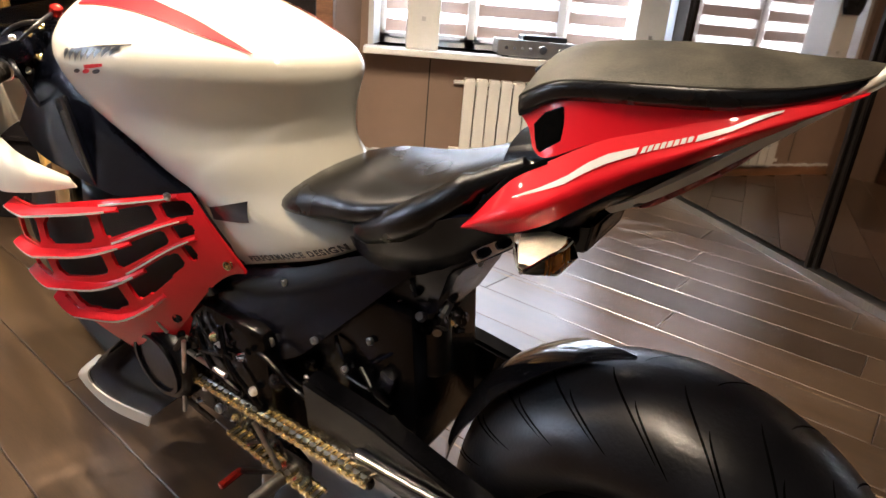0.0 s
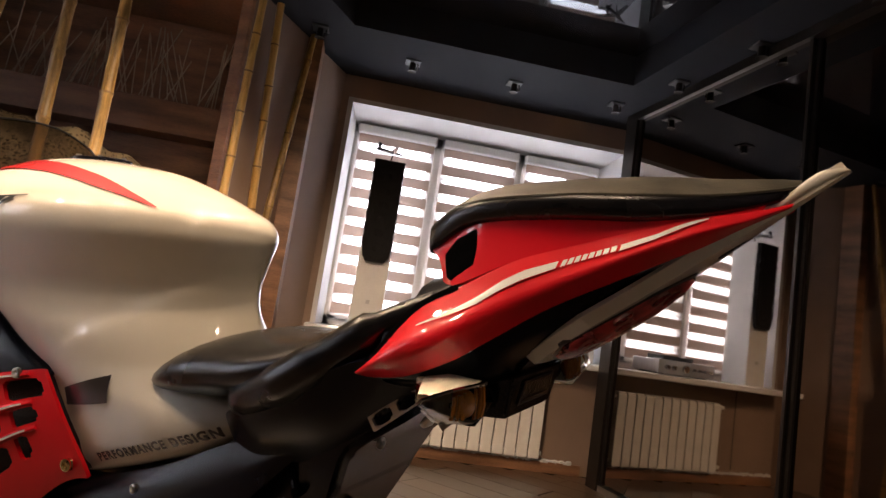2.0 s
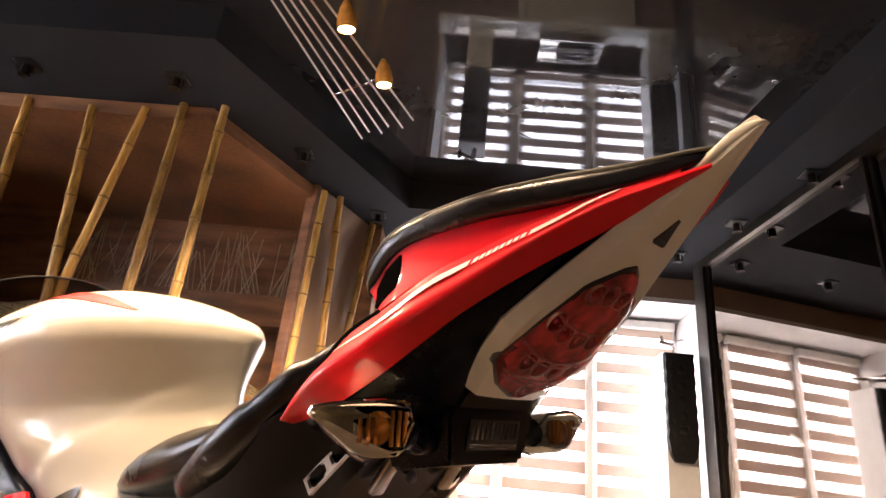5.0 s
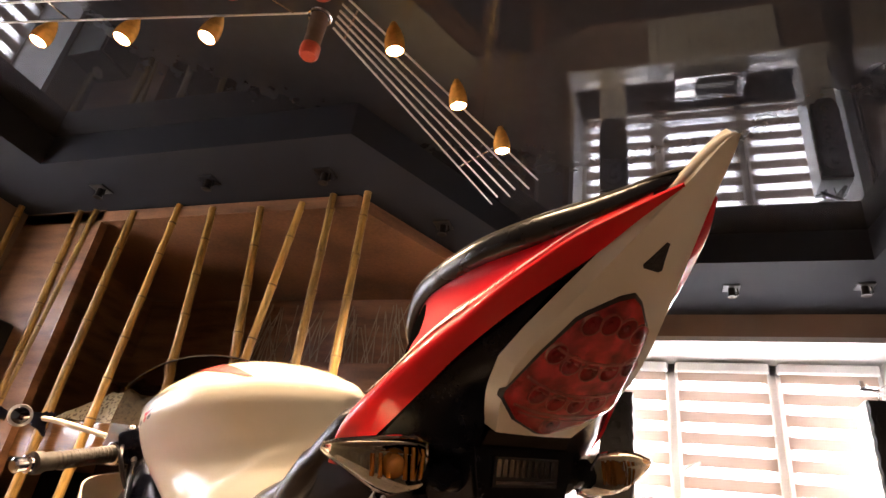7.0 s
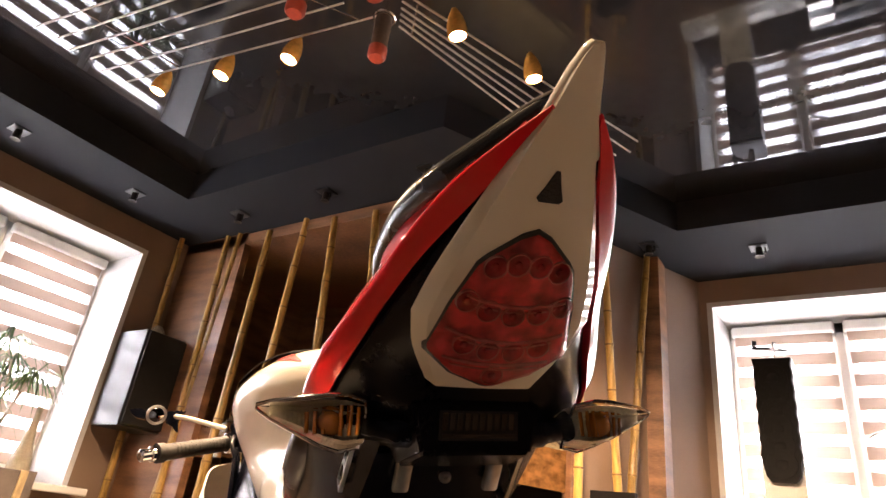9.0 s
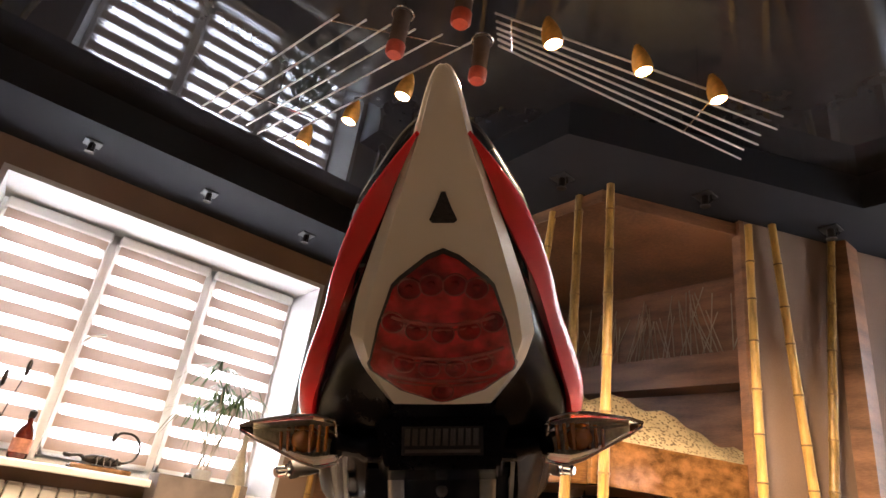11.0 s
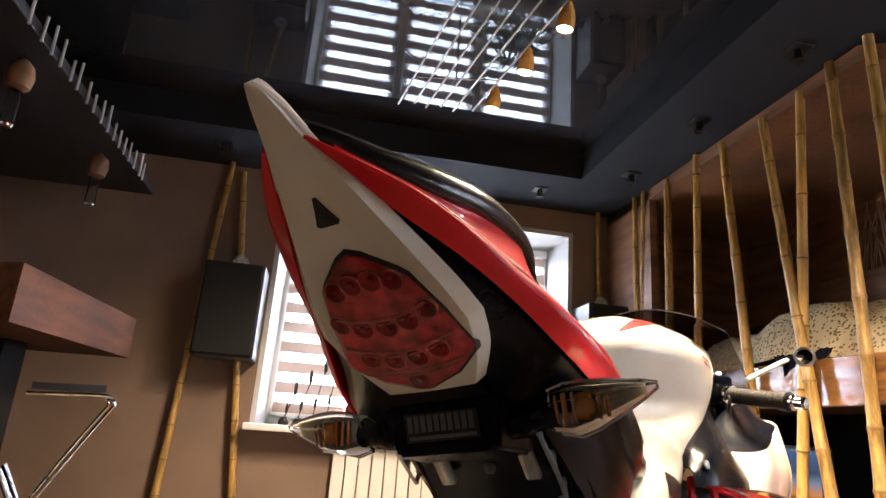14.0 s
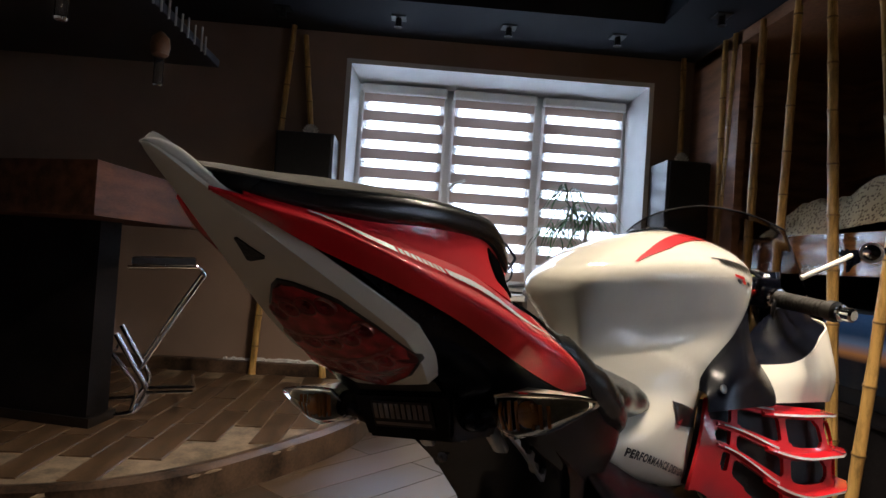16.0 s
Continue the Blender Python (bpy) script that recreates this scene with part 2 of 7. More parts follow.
def lathe(profile, centre, n=20, bm=None, axis=None):
    """Turns rows of (radius, height) about an upright or given axis."""
    bm = bm or bmesh.new()
    loops = [[Vector((r * math.cos(2 * math.pi * k / n), r * math.sin(2 * math.pi * k / n), h)) for k in range(n)] for r, h in profile]
    q = Vector(axis).to_track_quat("Z", "Y").to_matrix() if axis is not None else Matrix.Identity(3)
    rings(bm, [[Vector(centre) + q @ p for p in loop] for loop in loops])
    return bm


def prism(outline, z0, z1, bm=None):
    """An upright solid on a plan outline."""
    bm = bm or bmesh.new()
    rings(bm, [[Vector((x, y, z0)) for x, y in outline], [Vector((x, y, z1)) for x, y in outline]])
    return bm


# ---------- the shell of the room ----------
SOUTH, EAST = -6.4, 6.2
WARD_A, WARD_B = Vector((4.99, -0.25)), Vector((5.85, -6.4))   # line of the wardrobe's doors
CORNER, NOOK = (2.29, -1.63), (3.08, 0.0)                     # where the sleeping niche bends, and meets the window wall
TOP = 2.38

floor = tagged(part("floor", box(-0.3, 6.6, -6.8, 2.4, -0.12, -0.012), M_JOINT), "worn light oak laminate floor laid diagonally", "floor", kind="structure")


def wall_with_hole(name, m, u0, u1, a, b, z0, z1, deep, top=2.75):
    """A wall along u with an opening from a to b and z0 to z1."""
    bm = bmesh.new()
    for x0, x1, lo, hi in ((u0, a, 0, top), (b, u1, 0, top), (a, b, 0, z0), (a, b, z1, top)):
        box(x0, x1, 0, deep, lo, hi, bm=bm)
    bm.transform(m)
    return tagged(part(name, bm, M_WALL), "matt taupe painted wall", "wall", kind="structure")


# frames: u runs along the wall to the right as seen from the room, v goes out of the room
M_B = Matrix(((0, -1, 0, 0), (1, 0, 0, 0), (0, 0, 1, 0), (0, 0, 0, 1)))    # u = y, v = -x
M_A = Matrix.Identity(4)                                                     # u = x, v = y
wall_with_hole("wall_west", M_B, -6.8, 2.0, -3.91, -1.90, 0.735, 2.185, 0.38)
wall_with_hole("wall_north", M_A, 2.9, 5.4, 3.155, 5.06, 0.735, 2.20, 0.38)
# south wall closes the room unseen; white so it reflects fill light
tagged(part("wall_south", box(-0.3, 6.6, -6.8, SOUTH, 0, 2.75), M_REVEAL), "plain unseen wall, pale to bounce light", "wall", kind="structure")
tagged(part("wall_east", box(EAST, 6.6, -6.8, 0.4, 0, 2.75), M_WALL), "matt taupe painted wall", "wall", kind="structure")
tagged(part("wall_niche_back", box(0.0, 2.95, -0.45, -0.30, 0, 2.75), M_NICHE), "brown board wall behind the bed", "wall", kind="structure")

# ceiling: dropped grey border round a black mirror-like film
inner = [(0.60, -2.06), (2.43, -2.06), (3.13, -0.73), (4.77, -0.71), (5.40, -5.6), (0.60, -5.6)]
outer = [(-0.05, -6.5), (-0.05, 0.4), (6.3, 0.4), (6.3, -6.5)]
bm = bmesh.new()
for loop in (inner, outer):
    vs = [bm.verts.new((x, y, TOP)) for x, y in loop]
    for a, b in zip(vs, vs[1:] + vs[:1]):
        bm.edges.new((a, b))
bmesh.ops.triangle_fill(bm, edges=bm.edges[:], use_beauty=True)
low = [bm.verts.new((x, y, TOP)) for x, y in inner]
high = [bm.verts.new((x, y, 2.57)) for x, y in inner]
for i in range(len(inner)):
    j = (i + 1) % len(inner)
    bm.faces.new((low[i], low[j], high[j], high[i]))
tagged(part("ceiling_border", bm, M_SOFFIT), "dark grey dropped ceiling border", "ceiling", kind="structure")
tagged(part("ceiling", box(-0.3, 6.6, -6.8, 0.6, 2.56, 2.75), M_CEIL), "black high-gloss stretch ceiling mirroring the windows", "ceiling", kind="structure")

# ---------- windows ----------


def window(name, m, a, b, z0, z1, deep, label):
    """Opening with plaster reveal, three sashes, banded roller blinds and a sill."""
    win = tagged(thing(name, (0, 0, 0), label, "window", kind="structure", m=m), "")
    inset = 0.035
    bm = bmesh.new()
    o = [(a, z0), (b, z0), (b, z1), (a, z1)]
    i = [(a + inset, z0), (b - inset, z0), (b - inset, z1 - inset), (a + inset, z1 - inset)]
    rows = [[Vector((u, -0.004, z)) for u, z in o], [Vector((u, deep, z)) for u, z in i]]
    rings(bm, rows, cap=False)
    for (u0, w0, u1, w1) in ((a - 0.03, z0, a + 0.002, z1 + 0.03), (b - 0.002, z0, b + 0.03, z1 + 0.03), (a, z1 - 0.002, b, z1 + 0.03)):
        box(u0, u1, -0.006, 0.02, w0, w1, bm=bm)
    part("reveal", bm, M_REVEAL, win, "white plastered reveal", local=True)
    part("window_sill", box(a - 0.05, b + 0.05, -0.20, deep + 0.02, z0 - 0.04, z0, 0.008), M_PVC, win, "deep white window sill", local=True)
    lo, hi, left, right = z0 + 0.0, z1 - inset, a + inset, b - inset
    wide = (right - left) / 3
    fr = bmesh.new()
    v0, v1 = deep - 0.01, deep + 0.06
    box(left, right, v0, v1, lo, lo + 0.06, bm=fr), box(left, right, v0, v1, hi - 0.06, hi, bm=fr)
    for k in range(4):
        c = left + k * wide
        box(max(left, c - 0.035), min(right, c + 0.035), v0, v1, lo, hi, bm=fr)
    part("window_frame", fr, M_PVC, win, "white plastic window frame", local=True)
    for k in range(3):
        c0, c1 = left + k * wide + 0.02, left + (k + 1) * wide - 0.02
        sash = bmesh.new()
        for u0, u1, w0, w1 in ((c0, c0 + 0.05, lo + 0.04, hi - 0.04), (c1 - 0.05, c1, lo + 0.04, hi - 0.04), (c0, c1, lo + 0.04, lo + 0.09), (c0, c1, hi - 0.09, hi - 0.04)):
            box(u0, u1, v0 - 0.022, v0 + 0.02, w0, w1, 0.004, bm=sash)
        s = part("sash", sash, M_PVC, win, local=True)
        pane = part("pane", box(c0 + 0.05, c1 - 0.05, v0 + 0.02, v0 + 0.026, lo + 0.09, hi - 0.09), M_CLEAR, s, "clear glass pane", local=True)
        pane.visible_shadow = False
        if k == 1:
            h = tube(smooth_line([(c0 + 0.02, v0 - 0.025, (lo + hi) / 2), (c0 + 0.02, v0 - 0.07, (lo + hi) / 2), (c0 + 0.05, v0 - 0.075, (lo + hi) / 2 + 0.03), (c0 + 0.12, v0 - 0.075, (lo + hi) / 2 + 0.06)]), 0.009)
            part("window_handle", h, M_PVC, s, "white lever handle", smooth=True, local=True)
        blind = part("roller_blind", box(c0 + 0.004, c1 - 0.004, v0 - 0.085, v0 - 0.025, hi - 0.075, hi - 0.01, 0.012), M_PVC, win, "white blind cassette", local=True)
        z, bottom, n = hi - 0.075, lo + 0.075, 0
        while z > bottom:
            h = min(0.060 if n == 0 else 0.075 if n % 2 == 0 else 0.060, z - bottom)
            strip = bmesh.new()
            off = v0 - 0.05 - (0.004 if n % 2 == 0 else 0.0)
            vs = [strip.verts.new(p) for p in ((c0 + 0.018, off, z), (c1 - 0.018, off, z), (c1 - 0.018, off, z - h), (c0 + 0.018, off, z - h))]
            strip.faces.new(vs)
            part("slat", strip, M_BAND if n % 2 == 0 else M_SHEER, blind, local=True)
            z -= h
            n += 1
        part("bottom_rail", box(c0 + 0.015, c1 - 0.015, v0 - 0.062, v0 - 0.04, bottom - 0.012, bottom), M_PVC, blind, local=True)
    return win


window("window_1", M_B, -3.91, -1.90, 0.735, 2.185, 0.36, "three-part white window with beige banded blinds drawn down")
window("window_2", M_A, 3.155, 5.06, 0.735, 2.20, 0.36, "three-part white window with beige banded blinds drawn down")


def radiator(m, u0, count, z0, z1, label):
    rad = thing("radiator", (0, 0, 0), label, "radiator", m=m @ Matrix.Translation((u0, -0.07, z0)))
    pitch, h = 0.08, z1 - z0
    sec = bmesh.new()
    box(0.003, pitch - 0.003, 0.0, 0.012, 0.0, h - 0.012, 0.005, bm=sec)
    box(0.025, pitch - 0.025, 0.012, 0.07, 0.02, h - 0.02, 0.004, bm=sec)
    box(0.006, pitch - 0.006, 0.008, 0.07, h - 0.045, h, 0.006, bm=sec)
    box(0.006, pitch - 0.006, 0.02, 0.06, 0.0, 0.04, 0.006, bm=sec)
    first = part("section", sec, M_RADIATOR, rad, local=True)
    for k in range(1, count):
        o = new("section", first.data)
        o.parent = rad
        o.matrix_basis = Matrix.Translation((k * pitch, 0, 0))
    for zz in (0.03, h - 0.03):
        part("pipe", tube([(-0.06, 0.04, zz), (count * pitch + 0.02, 0.04, zz)], 0.013), M_RADIATOR, rad, smooth=True, local=True)
    for uu in (0.16, (count - 2) * pitch):
        part("bracket", box(uu, uu + 0.02, 0.05, 0.09, h - 0.1, h - 0.07), M_RADIATOR, rad, local=True)
    return rad


radiator(M_A, 3.74, 12, 0.09, 0.58, "white sectional radiator below the window")
radiator(M_B, -3.42, 9, 0.12, 0.63, "white sectional radiator below the window")

# ---------- sleeping niche with bamboo ----------
tagged(part("ceiling_niche", prism([(0, -1.60), (2.27, -1.60), (2.62, -0.9), (3.0, 0.3), (0, 0.3)], 2.30, 2.37), M_NICHE), "brown board lining over the bed", "ceiling", kind="structure")
d = (Vector(NOOK) - Vector(CORNER)).normalized()
nrm = Vector((-d.y, d.x))


def along(s, off=0.0):
    p = Vector(CORNER) + d * s + nrm * off
    return (p.x, p.y)


tagged(part("wall_niche_side", prism([along(0.80), along(1.82), along(1.82, 0.10), along(0.80, 0.06)], 0, TOP), M_WALL), "matt taupe painted wall", "wall", kind="structure")
tagged(part("trim_niche_post", prism([along(0.775), along(0.80), along(0.80, 0.06), along(0.775, 0.06)], 0, TOP), M_NICHE), "brown board post at the niche edge", "trim", kind="structure")
tagged(part("trim_niche_left", box(0.0, 0.62, -1.60, -1.55, 0, TOP), M_NICHE), "brown board side panel of the niche", "trim", kind="structure")
tagged(part("wall_niche_end", box(0.0, 0.04, -1.55, 0.3, 0, TOP), M_NICHE), "brown board end wall of the niche", "wall", kind="structure")

bed = thing("bunk_bed", (1.5, -1.0, 0), "high built-in bed with a varnished wooden fascia", "bed")
part("fascia", box(0.62, 2.26, -1.56, -1.52, 0.97, 1.16, 0.004), M_WOOD, bed, "glossy orange-brown board")
part("side_fascia", prism([along(0.02, 0.03), along(0.77, 0.03), along(0.77, 0.07), along(0.02, 0.07)], 0.97, 1.16), M_WOOD, bed)
part("bed_base", prism([(0.05, -1.51), (2.24, -1.51), along(0.64, 0.08), (2.6, -0.47), (0.05, -0.47)], 1.0, 1.10), M_NICHE, bed)
part("shelf", box(0.1, 2.66, -0.62, -0.455, 1.62, 1.80, 0.004), M_NICHE, bed, "brown board shelf along the back wall")


def lump(x, y):
    return 1.15 + 0.13 * noise.noise((x * 1.9, y * 1.9, 0.3)) + 0.05 * noise.noise((x * 6, y * 6, 2.0)) + 0.02 * noise.noise((x * 15, y * 15, 5.0))


bm = bmesh.new()
nx, ny = 60, 36
grid = [[None] * (ny + 1) for _ in range(nx + 1)]
for i in range(nx + 1):
    for j in range(ny + 1):
        u, v = i / nx, j / ny
        y = -1.54 + 1.02 * v
        x = 0.72 + (2.24 + (y + 1.63) * 0.485 - 0.72) * u
        edge = min(1.0, 6 * u, 6 * (1 - u), 9 * (1 - v), 7 * v + 0.25)
        crest = 0.10 + 0.16 * math.exp(-((u - 0.62) / 0.26) ** 2) * math.exp(-((v - 0.25) / 0.45) ** 2)
        grid[i][j] = bm.verts.new((x, y, 1.11 + edge * (lump(x, y) - 1.06 + crest)))
for i in range(nx):
    for j in range(ny):
        bm.faces.new((grid[i][j], grid[i + 1][j], grid[i + 1][j + 1], grid[i][j + 1]))
spread = part("bedspread", bm, M_BEDSPREAD, None, smooth=True, angle=80)
tagged(spread, "rumpled leopard-spotted bedspread heaped on the bed", "bedspread")

# ---------- bamboo poles ----------


def bamboo(p0, p1, r, group, label):
    """One upright cane with swollen joints, from p0 up to p1."""
    a, b = Vector(p0), Vector(p1)
    pole = thing("bamboo_pole", p0, label, "bamboo", group)
    length, joint = (b - a).length, 0.21 + 0.05 * random.random()
    bend = Vector((random.uniform(-1, 1), random.uniform(-1, 1), 0)) * 0.012
    pts, rad, s, joints = [], [], 0.0, []
    while s < length - 0.05:
        step = joint * random.uniform(0.85, 1.15)
        for q, k in ((0.0, 1.14), (0.012, 1.0), (0.5 * step, 0.95), (step - 0.012, 1.0)):
            f = min(1.0, (s + q) / length)
            pts.append(a.lerp(b, f) + bend * math.sin(math.pi * f))
            rad.append(r * k * (1.10 - 0.22 * f))
        joints.append(a.lerp(b, min(1, s / length)) + bend * math.sin(math.pi * min(1, s / length)))
        s += step
    part("cane", tube(pts, rad, 10), M_BAMBOO, pole, smooth=True, angle=60)
    for j in joints[1:]:
        part("node", tube([j - (b - a).normalized() * 0.004, j + (b - a).normalized() * 0.004], r * 1.16 * (1.10 - 0.22 * (j - a).length / length), 10), M_NODE, pole, smooth=True)
    return pole


for x1, x0, in ((0.43, 0.49), (0.55, 0.36), (0.84, 0.78), (1.15, 1.04), (1.385, 1.56), (1.695, 2.0), (1.955, 1.67), (2.125, 2.13), (2.32, 2.34)):
    bamboo((x0, -1.60, 0.0), (x1, -1.60, TOP), 0.021 + 0.004 * random.random(), "bamboo screen of the bed niche", "yellow bamboo pole of the screen before the bed")
for s1, s0 in ((0.79, 0.79), (0.93, 1.13), (1.29, 1.02)):
    bamboo((*along(s0, -0.05), 0), (*along(s1, -0.05), TOP), 0.022, "bamboo screen of the bed niche", "yellow bamboo pole leaning on the taupe wall")
for y1, y0 in ((-4.285, -4.40), (-4.215, -3.95), (-1.70, -1.67)):
    bamboo((0.06, y0, 0.12), (0.06, y1, TOP), 0.021, "bamboo on the window wall", "yellow bamboo pole beside a wall speaker")

# dry twigs woven on the niche's back wall
tw = bmesh.new()
for k in range(70):
    x = 1.0 + 1.62 * k / 70
    dx, h = random.uniform(-0.16, 0.16), random.uniform(0.28, 0.46)
    tube([(x, -0.49 + random.uniform(-0.02, 0.02), 1.80), (x + dx, -0.48, 1.80 + h)], 0.0035, 5, tw)
tagged(part("twig_screen", tw, M_TWIG), "pale dry twigs crossing on the niche wall", "decoration", kind="stuff")

# ---------- mirrored wardrobe ----------
wd = (WARD_B - WARD_A).normalized()
wn2 = Vector((-wd.y, wd.x))
if wn2.x < 0:
    wn2 = -wn2
ward = thing("mirror_wardrobe", (WARD_A.x, WARD_A.y, 0), "tall sliding wardrobe with smoked mirror doors in dark frames", "wardrobe")


def wpt(s, off):
    p = WARD_A + wd * s + wn2 * off
    return (p.x, p.y)


def wprism(s0, s1, o0, o1, z0, z1):
    return prism([wpt(s0, o0), wpt(s1, o0), wpt(s1, o1), wpt(s0, o1)], z0, z1)


part("end_panel", wprism(-0.02, 0.10, -0.03, 0.6, 0, TOP), M_DARKMETAL, ward, "dark brown end panel")
edges = [0.10, 1.42, 2.75, 4.1, 5.5]
for k, (s0, s1) in enumerate(zip(edges, edges[1:])):
    off = 0.0 if k % 2 == 0 else 0.025
    door = part("mirror_door", wprism(s0, s1, off, off + 0.006, 0.05, TOP - 0.04), M_MIRROR, ward, "smoked brown mirror")
    for a0, a1 in ((s0, s0 + 0.017), (s1 - 0.017, s1)):
        part("door_profile", wprism(a0, a1, off - 0.012, off + 0.02, 0.03, TOP - 0.02), M_DARKMETAL, door)
part("bottom_track", wprism(0.1, 5.6, -0.02, 0.06, 0, 0.035), M_SILVER, ward, "bright aluminium track")
part("top_track", wprism(0.1, 5.6, -0.03, 0.06, TOP - 0.05, TOP), M_DARKMETAL, ward)
part("carcass", wprism(0.1, 5.6, 0.075, 0.35, 0, TOP), M_BAR, ward)

# ---------- small spot fixtures in the ceiling border ----------
for x, y in ((0.78, -1.81), (1.50, -1.81), (2.17, -1.79), (2.62, -1.25), (2.94, -0.61), (3.49, -0.40), (4.13, -0.40), (4.80, -0.40), (4.97, -0.87), (5.09, -1.42), (5.18, -2.0), (0.345, -2.25), (0.345, -2.93), (0.345, -3.605), (0.345, -4.3)):
    sp = thing("spot_fixture", (x, y, TOP), "small unlit square spot fixture in the ceiling border", "ceiling lamp", "border spots")
    part("plate", box(-0.045, 0.045, -0.045, 0.045, -0.008, 0.0, 0.002), M_PLATE, sp, local=True)
    part("lamp_body", lathe([(0.018, -0.008), (0.020, -0.05), (0.026, -0.06), (0.012, -0.055)], (0, 0, 0), 14), M_DARKMETAL, sp, smooth=True, local=True)
    part("arm", tube([(0.03, 0, -0.006), (0.034, 0, -0.045), (0.018, 0, -0.045)], 0.004, 6), M_DARKMETAL, sp, local=True)

# ---------- string spot system under the film ----------
rowA = [Vector((2.926, -2.711, 2.13)), Vector((3.05, -2.41, 2.15)), Vector((3.14, -2.10, 2.18))]
# third row is an invented addition, out of view, brightening the bike's left flank
rowC_unseen = [Vector((2.97, -3.78, 2.14)), Vector((3.05, -4.05, 2.14)), Vector((3.13, -4.32, 2.14))]
rowB = [Vector((2.314, -2.858, 2.15)), Vector((1.997, -2.90, 2.16)), Vector((1.66, -2.94, 2.17))]
M_SATIN = mat("satin_steel", (0.72, 0.70, 0.66), 0.4, metal=0.7, vary=0.08, scale=20)
# six rods each, given by the ends of the first and the last; the lamps hang from the first
for lamps, lit, ends in ((rowA, (1, 1, 1), ((2.80, -2.86), (3.23, -1.815), (2.705, -2.75), (2.98, -1.676))), (rowB, (1, 1, 1), ((2.66, -2.82), (1.50, -2.995), (2.40, -3.21), (1.48, -3.34))), (rowC_unseen, (1, 1, 1), ((2.88, -3.50), (3.18, -4.50), (3.10, -3.46), (3.44, -4.42)))):
    track = thing("rod_track", (*ends[0], 2.235), "parallel chrome rods of the ceiling spot lights", "ceiling lamp")
    e0, e1, e2, e3 = (Vector((x, y, 2.235)) for x, y in ends)
    for k, q in enumerate((0.0, 0.24, 0.44, 0.62, 0.80, 1.0)):
        part("rod", tube([e0.lerp(e2, q), e1.lerp(e3, q) + (e1 - e0).normalized() * 0.03 * (k % 2)], 0.0038, 6), M_SATIN, track, smooth=True)
    for q in (0.05, 0.75):
        c = e0.lerp(e1, q).lerp(e2.lerp(e3, q), 0.5)
        part("hanger", tube([c, c + Vector((0, 0, 0.326))], 0.0035, 6), M_CHROME, track, smooth=True)
        part("cross_clip", tube([e0.lerp(e1, q), e2.lerp(e3, q)], 0.003, 6), M_CHROME, track, smooth=True)
    for p, on in zip(lamps, lit):
        lamp = thing("spot_lamp", p, "small amber glass spot lamp, lit" if on else "small amber glass spot lamp", "spot lamp", "rod spot lamps")
        way = (Vector((0.12, 0.22, -0.96)) if lamps is rowA else Vector((-0.16, -0.10, -0.98)) if lamps is rowB else Vector((0.02, 0.12, -0.99))).normalized()
        part("shade", lathe([(0.009, 0.105), (0.014, 0.095), (0.023, 0.075), (0.031, 0.045), (0.033, 0.020), (0.030, 0.0), (0.027, 0.0), (0.029, 0.02), (0.027, 0.05), (0.010, 0.085)], (0, 0, 0), 20, axis=-way), M_AMBERGLASS, lamp, smooth=True, local=True)
        part("bulb", lathe([(0.004, -0.004), (0.022, 0.0), (0.027, 0.006), (0.020, 0.03), (0.006, 0.04)], (0, 0, 0), 16, axis=-way), M_BULB, lamp, "glowing warm bulb", smooth=True, local=True)
        part("stem", tube([-way * 0.10, -way * 0.10 + Vector((0, 0, 2.235 - p.z + way.z * 0.10))], 0.004, 6), M_CHROME, lamp, local=True)
        # the added unseen row gets a weaker, narrower fill than the two visible rows
        data = bpy.data.lights.new("bulb_light", "SPOT")
        data.energy, data.color, data.spot_size, data.spot_blend, data.shadow_soft_size = BULB * (0.68 if lamps is rowC_unseen else 4.3 if lamps is rowA else 3.5), WARM, radians(130 if lamps is rowC_unseen else 138), 1.0, 0.022
        ob = new("bulb_light", data)
        ob.matrix_basis = look(p + way * 0.03, p + way)
        tagged(ob, kind="structure")

for p in ((2.684, -2.804, 2.085), (2.567, -3.06, 2.09), (2.831, -3.008, 2.085)):
    pen = thing("tube_pendant", p, "unlit glass tube pendant with a red cap in a chrome ring", "pendant lamp", "tube pendants")
    part("glass_tube", lathe([(0.028, 0.0), (0.030, 0.14), (0.027, 0.14), (0.025, 0.004)], (0, 0, 0), 18), mat("smoked_tube", (0.16, 0.12, 0.10), 0.2, vary=0.1), pen, smooth=True, local=True)
    part("cap", lathe([(0.001, -0.03), (0.024, -0.03), (0.031, -0.02), (0.031, 0.012), (0.001, 0.012)], (0, 0, 0), 18), M_REDCAP, pen, smooth=True, local=True)
    part("ring", tube([(0.036 * math.cos(a * math.pi / 10), 0.036 * math.sin(a * math.pi / 10), 0.145) for a in range(20)] + [(0.036, 0, 0.145)], 0.004, 6), M_CHROME, pen, smooth=True, local=True)
    part("cord", tube([(0, 0, 0.13), (0, 0, 2.562 - p[2])], 0.003, 6), M_CHROME, pen, local=True)

# ---------- raised bar floor and bar ----------
curve = smooth_line([(2.10, -6.4, 0), (2.15, -5.2, 0), (2.08, -4.55, 0), (1.90, -4.21, 0), (1.62, -3.98, 0), (1.28, -3.76, 0), (0.95, -3.63, 0), (0.4, -3.55, 0), (0.0, -3.53, 0)], 5)
outline = [(p.x, p.y) for p in curve] + [(0.0, -6.4)]
stage = tagged(part("stage", prism(outline, 0.0, 0.1145), M_PALEJOINT), "low curved step floor in front of the bar", "floor", kind="structure")
edge = bmesh.new()
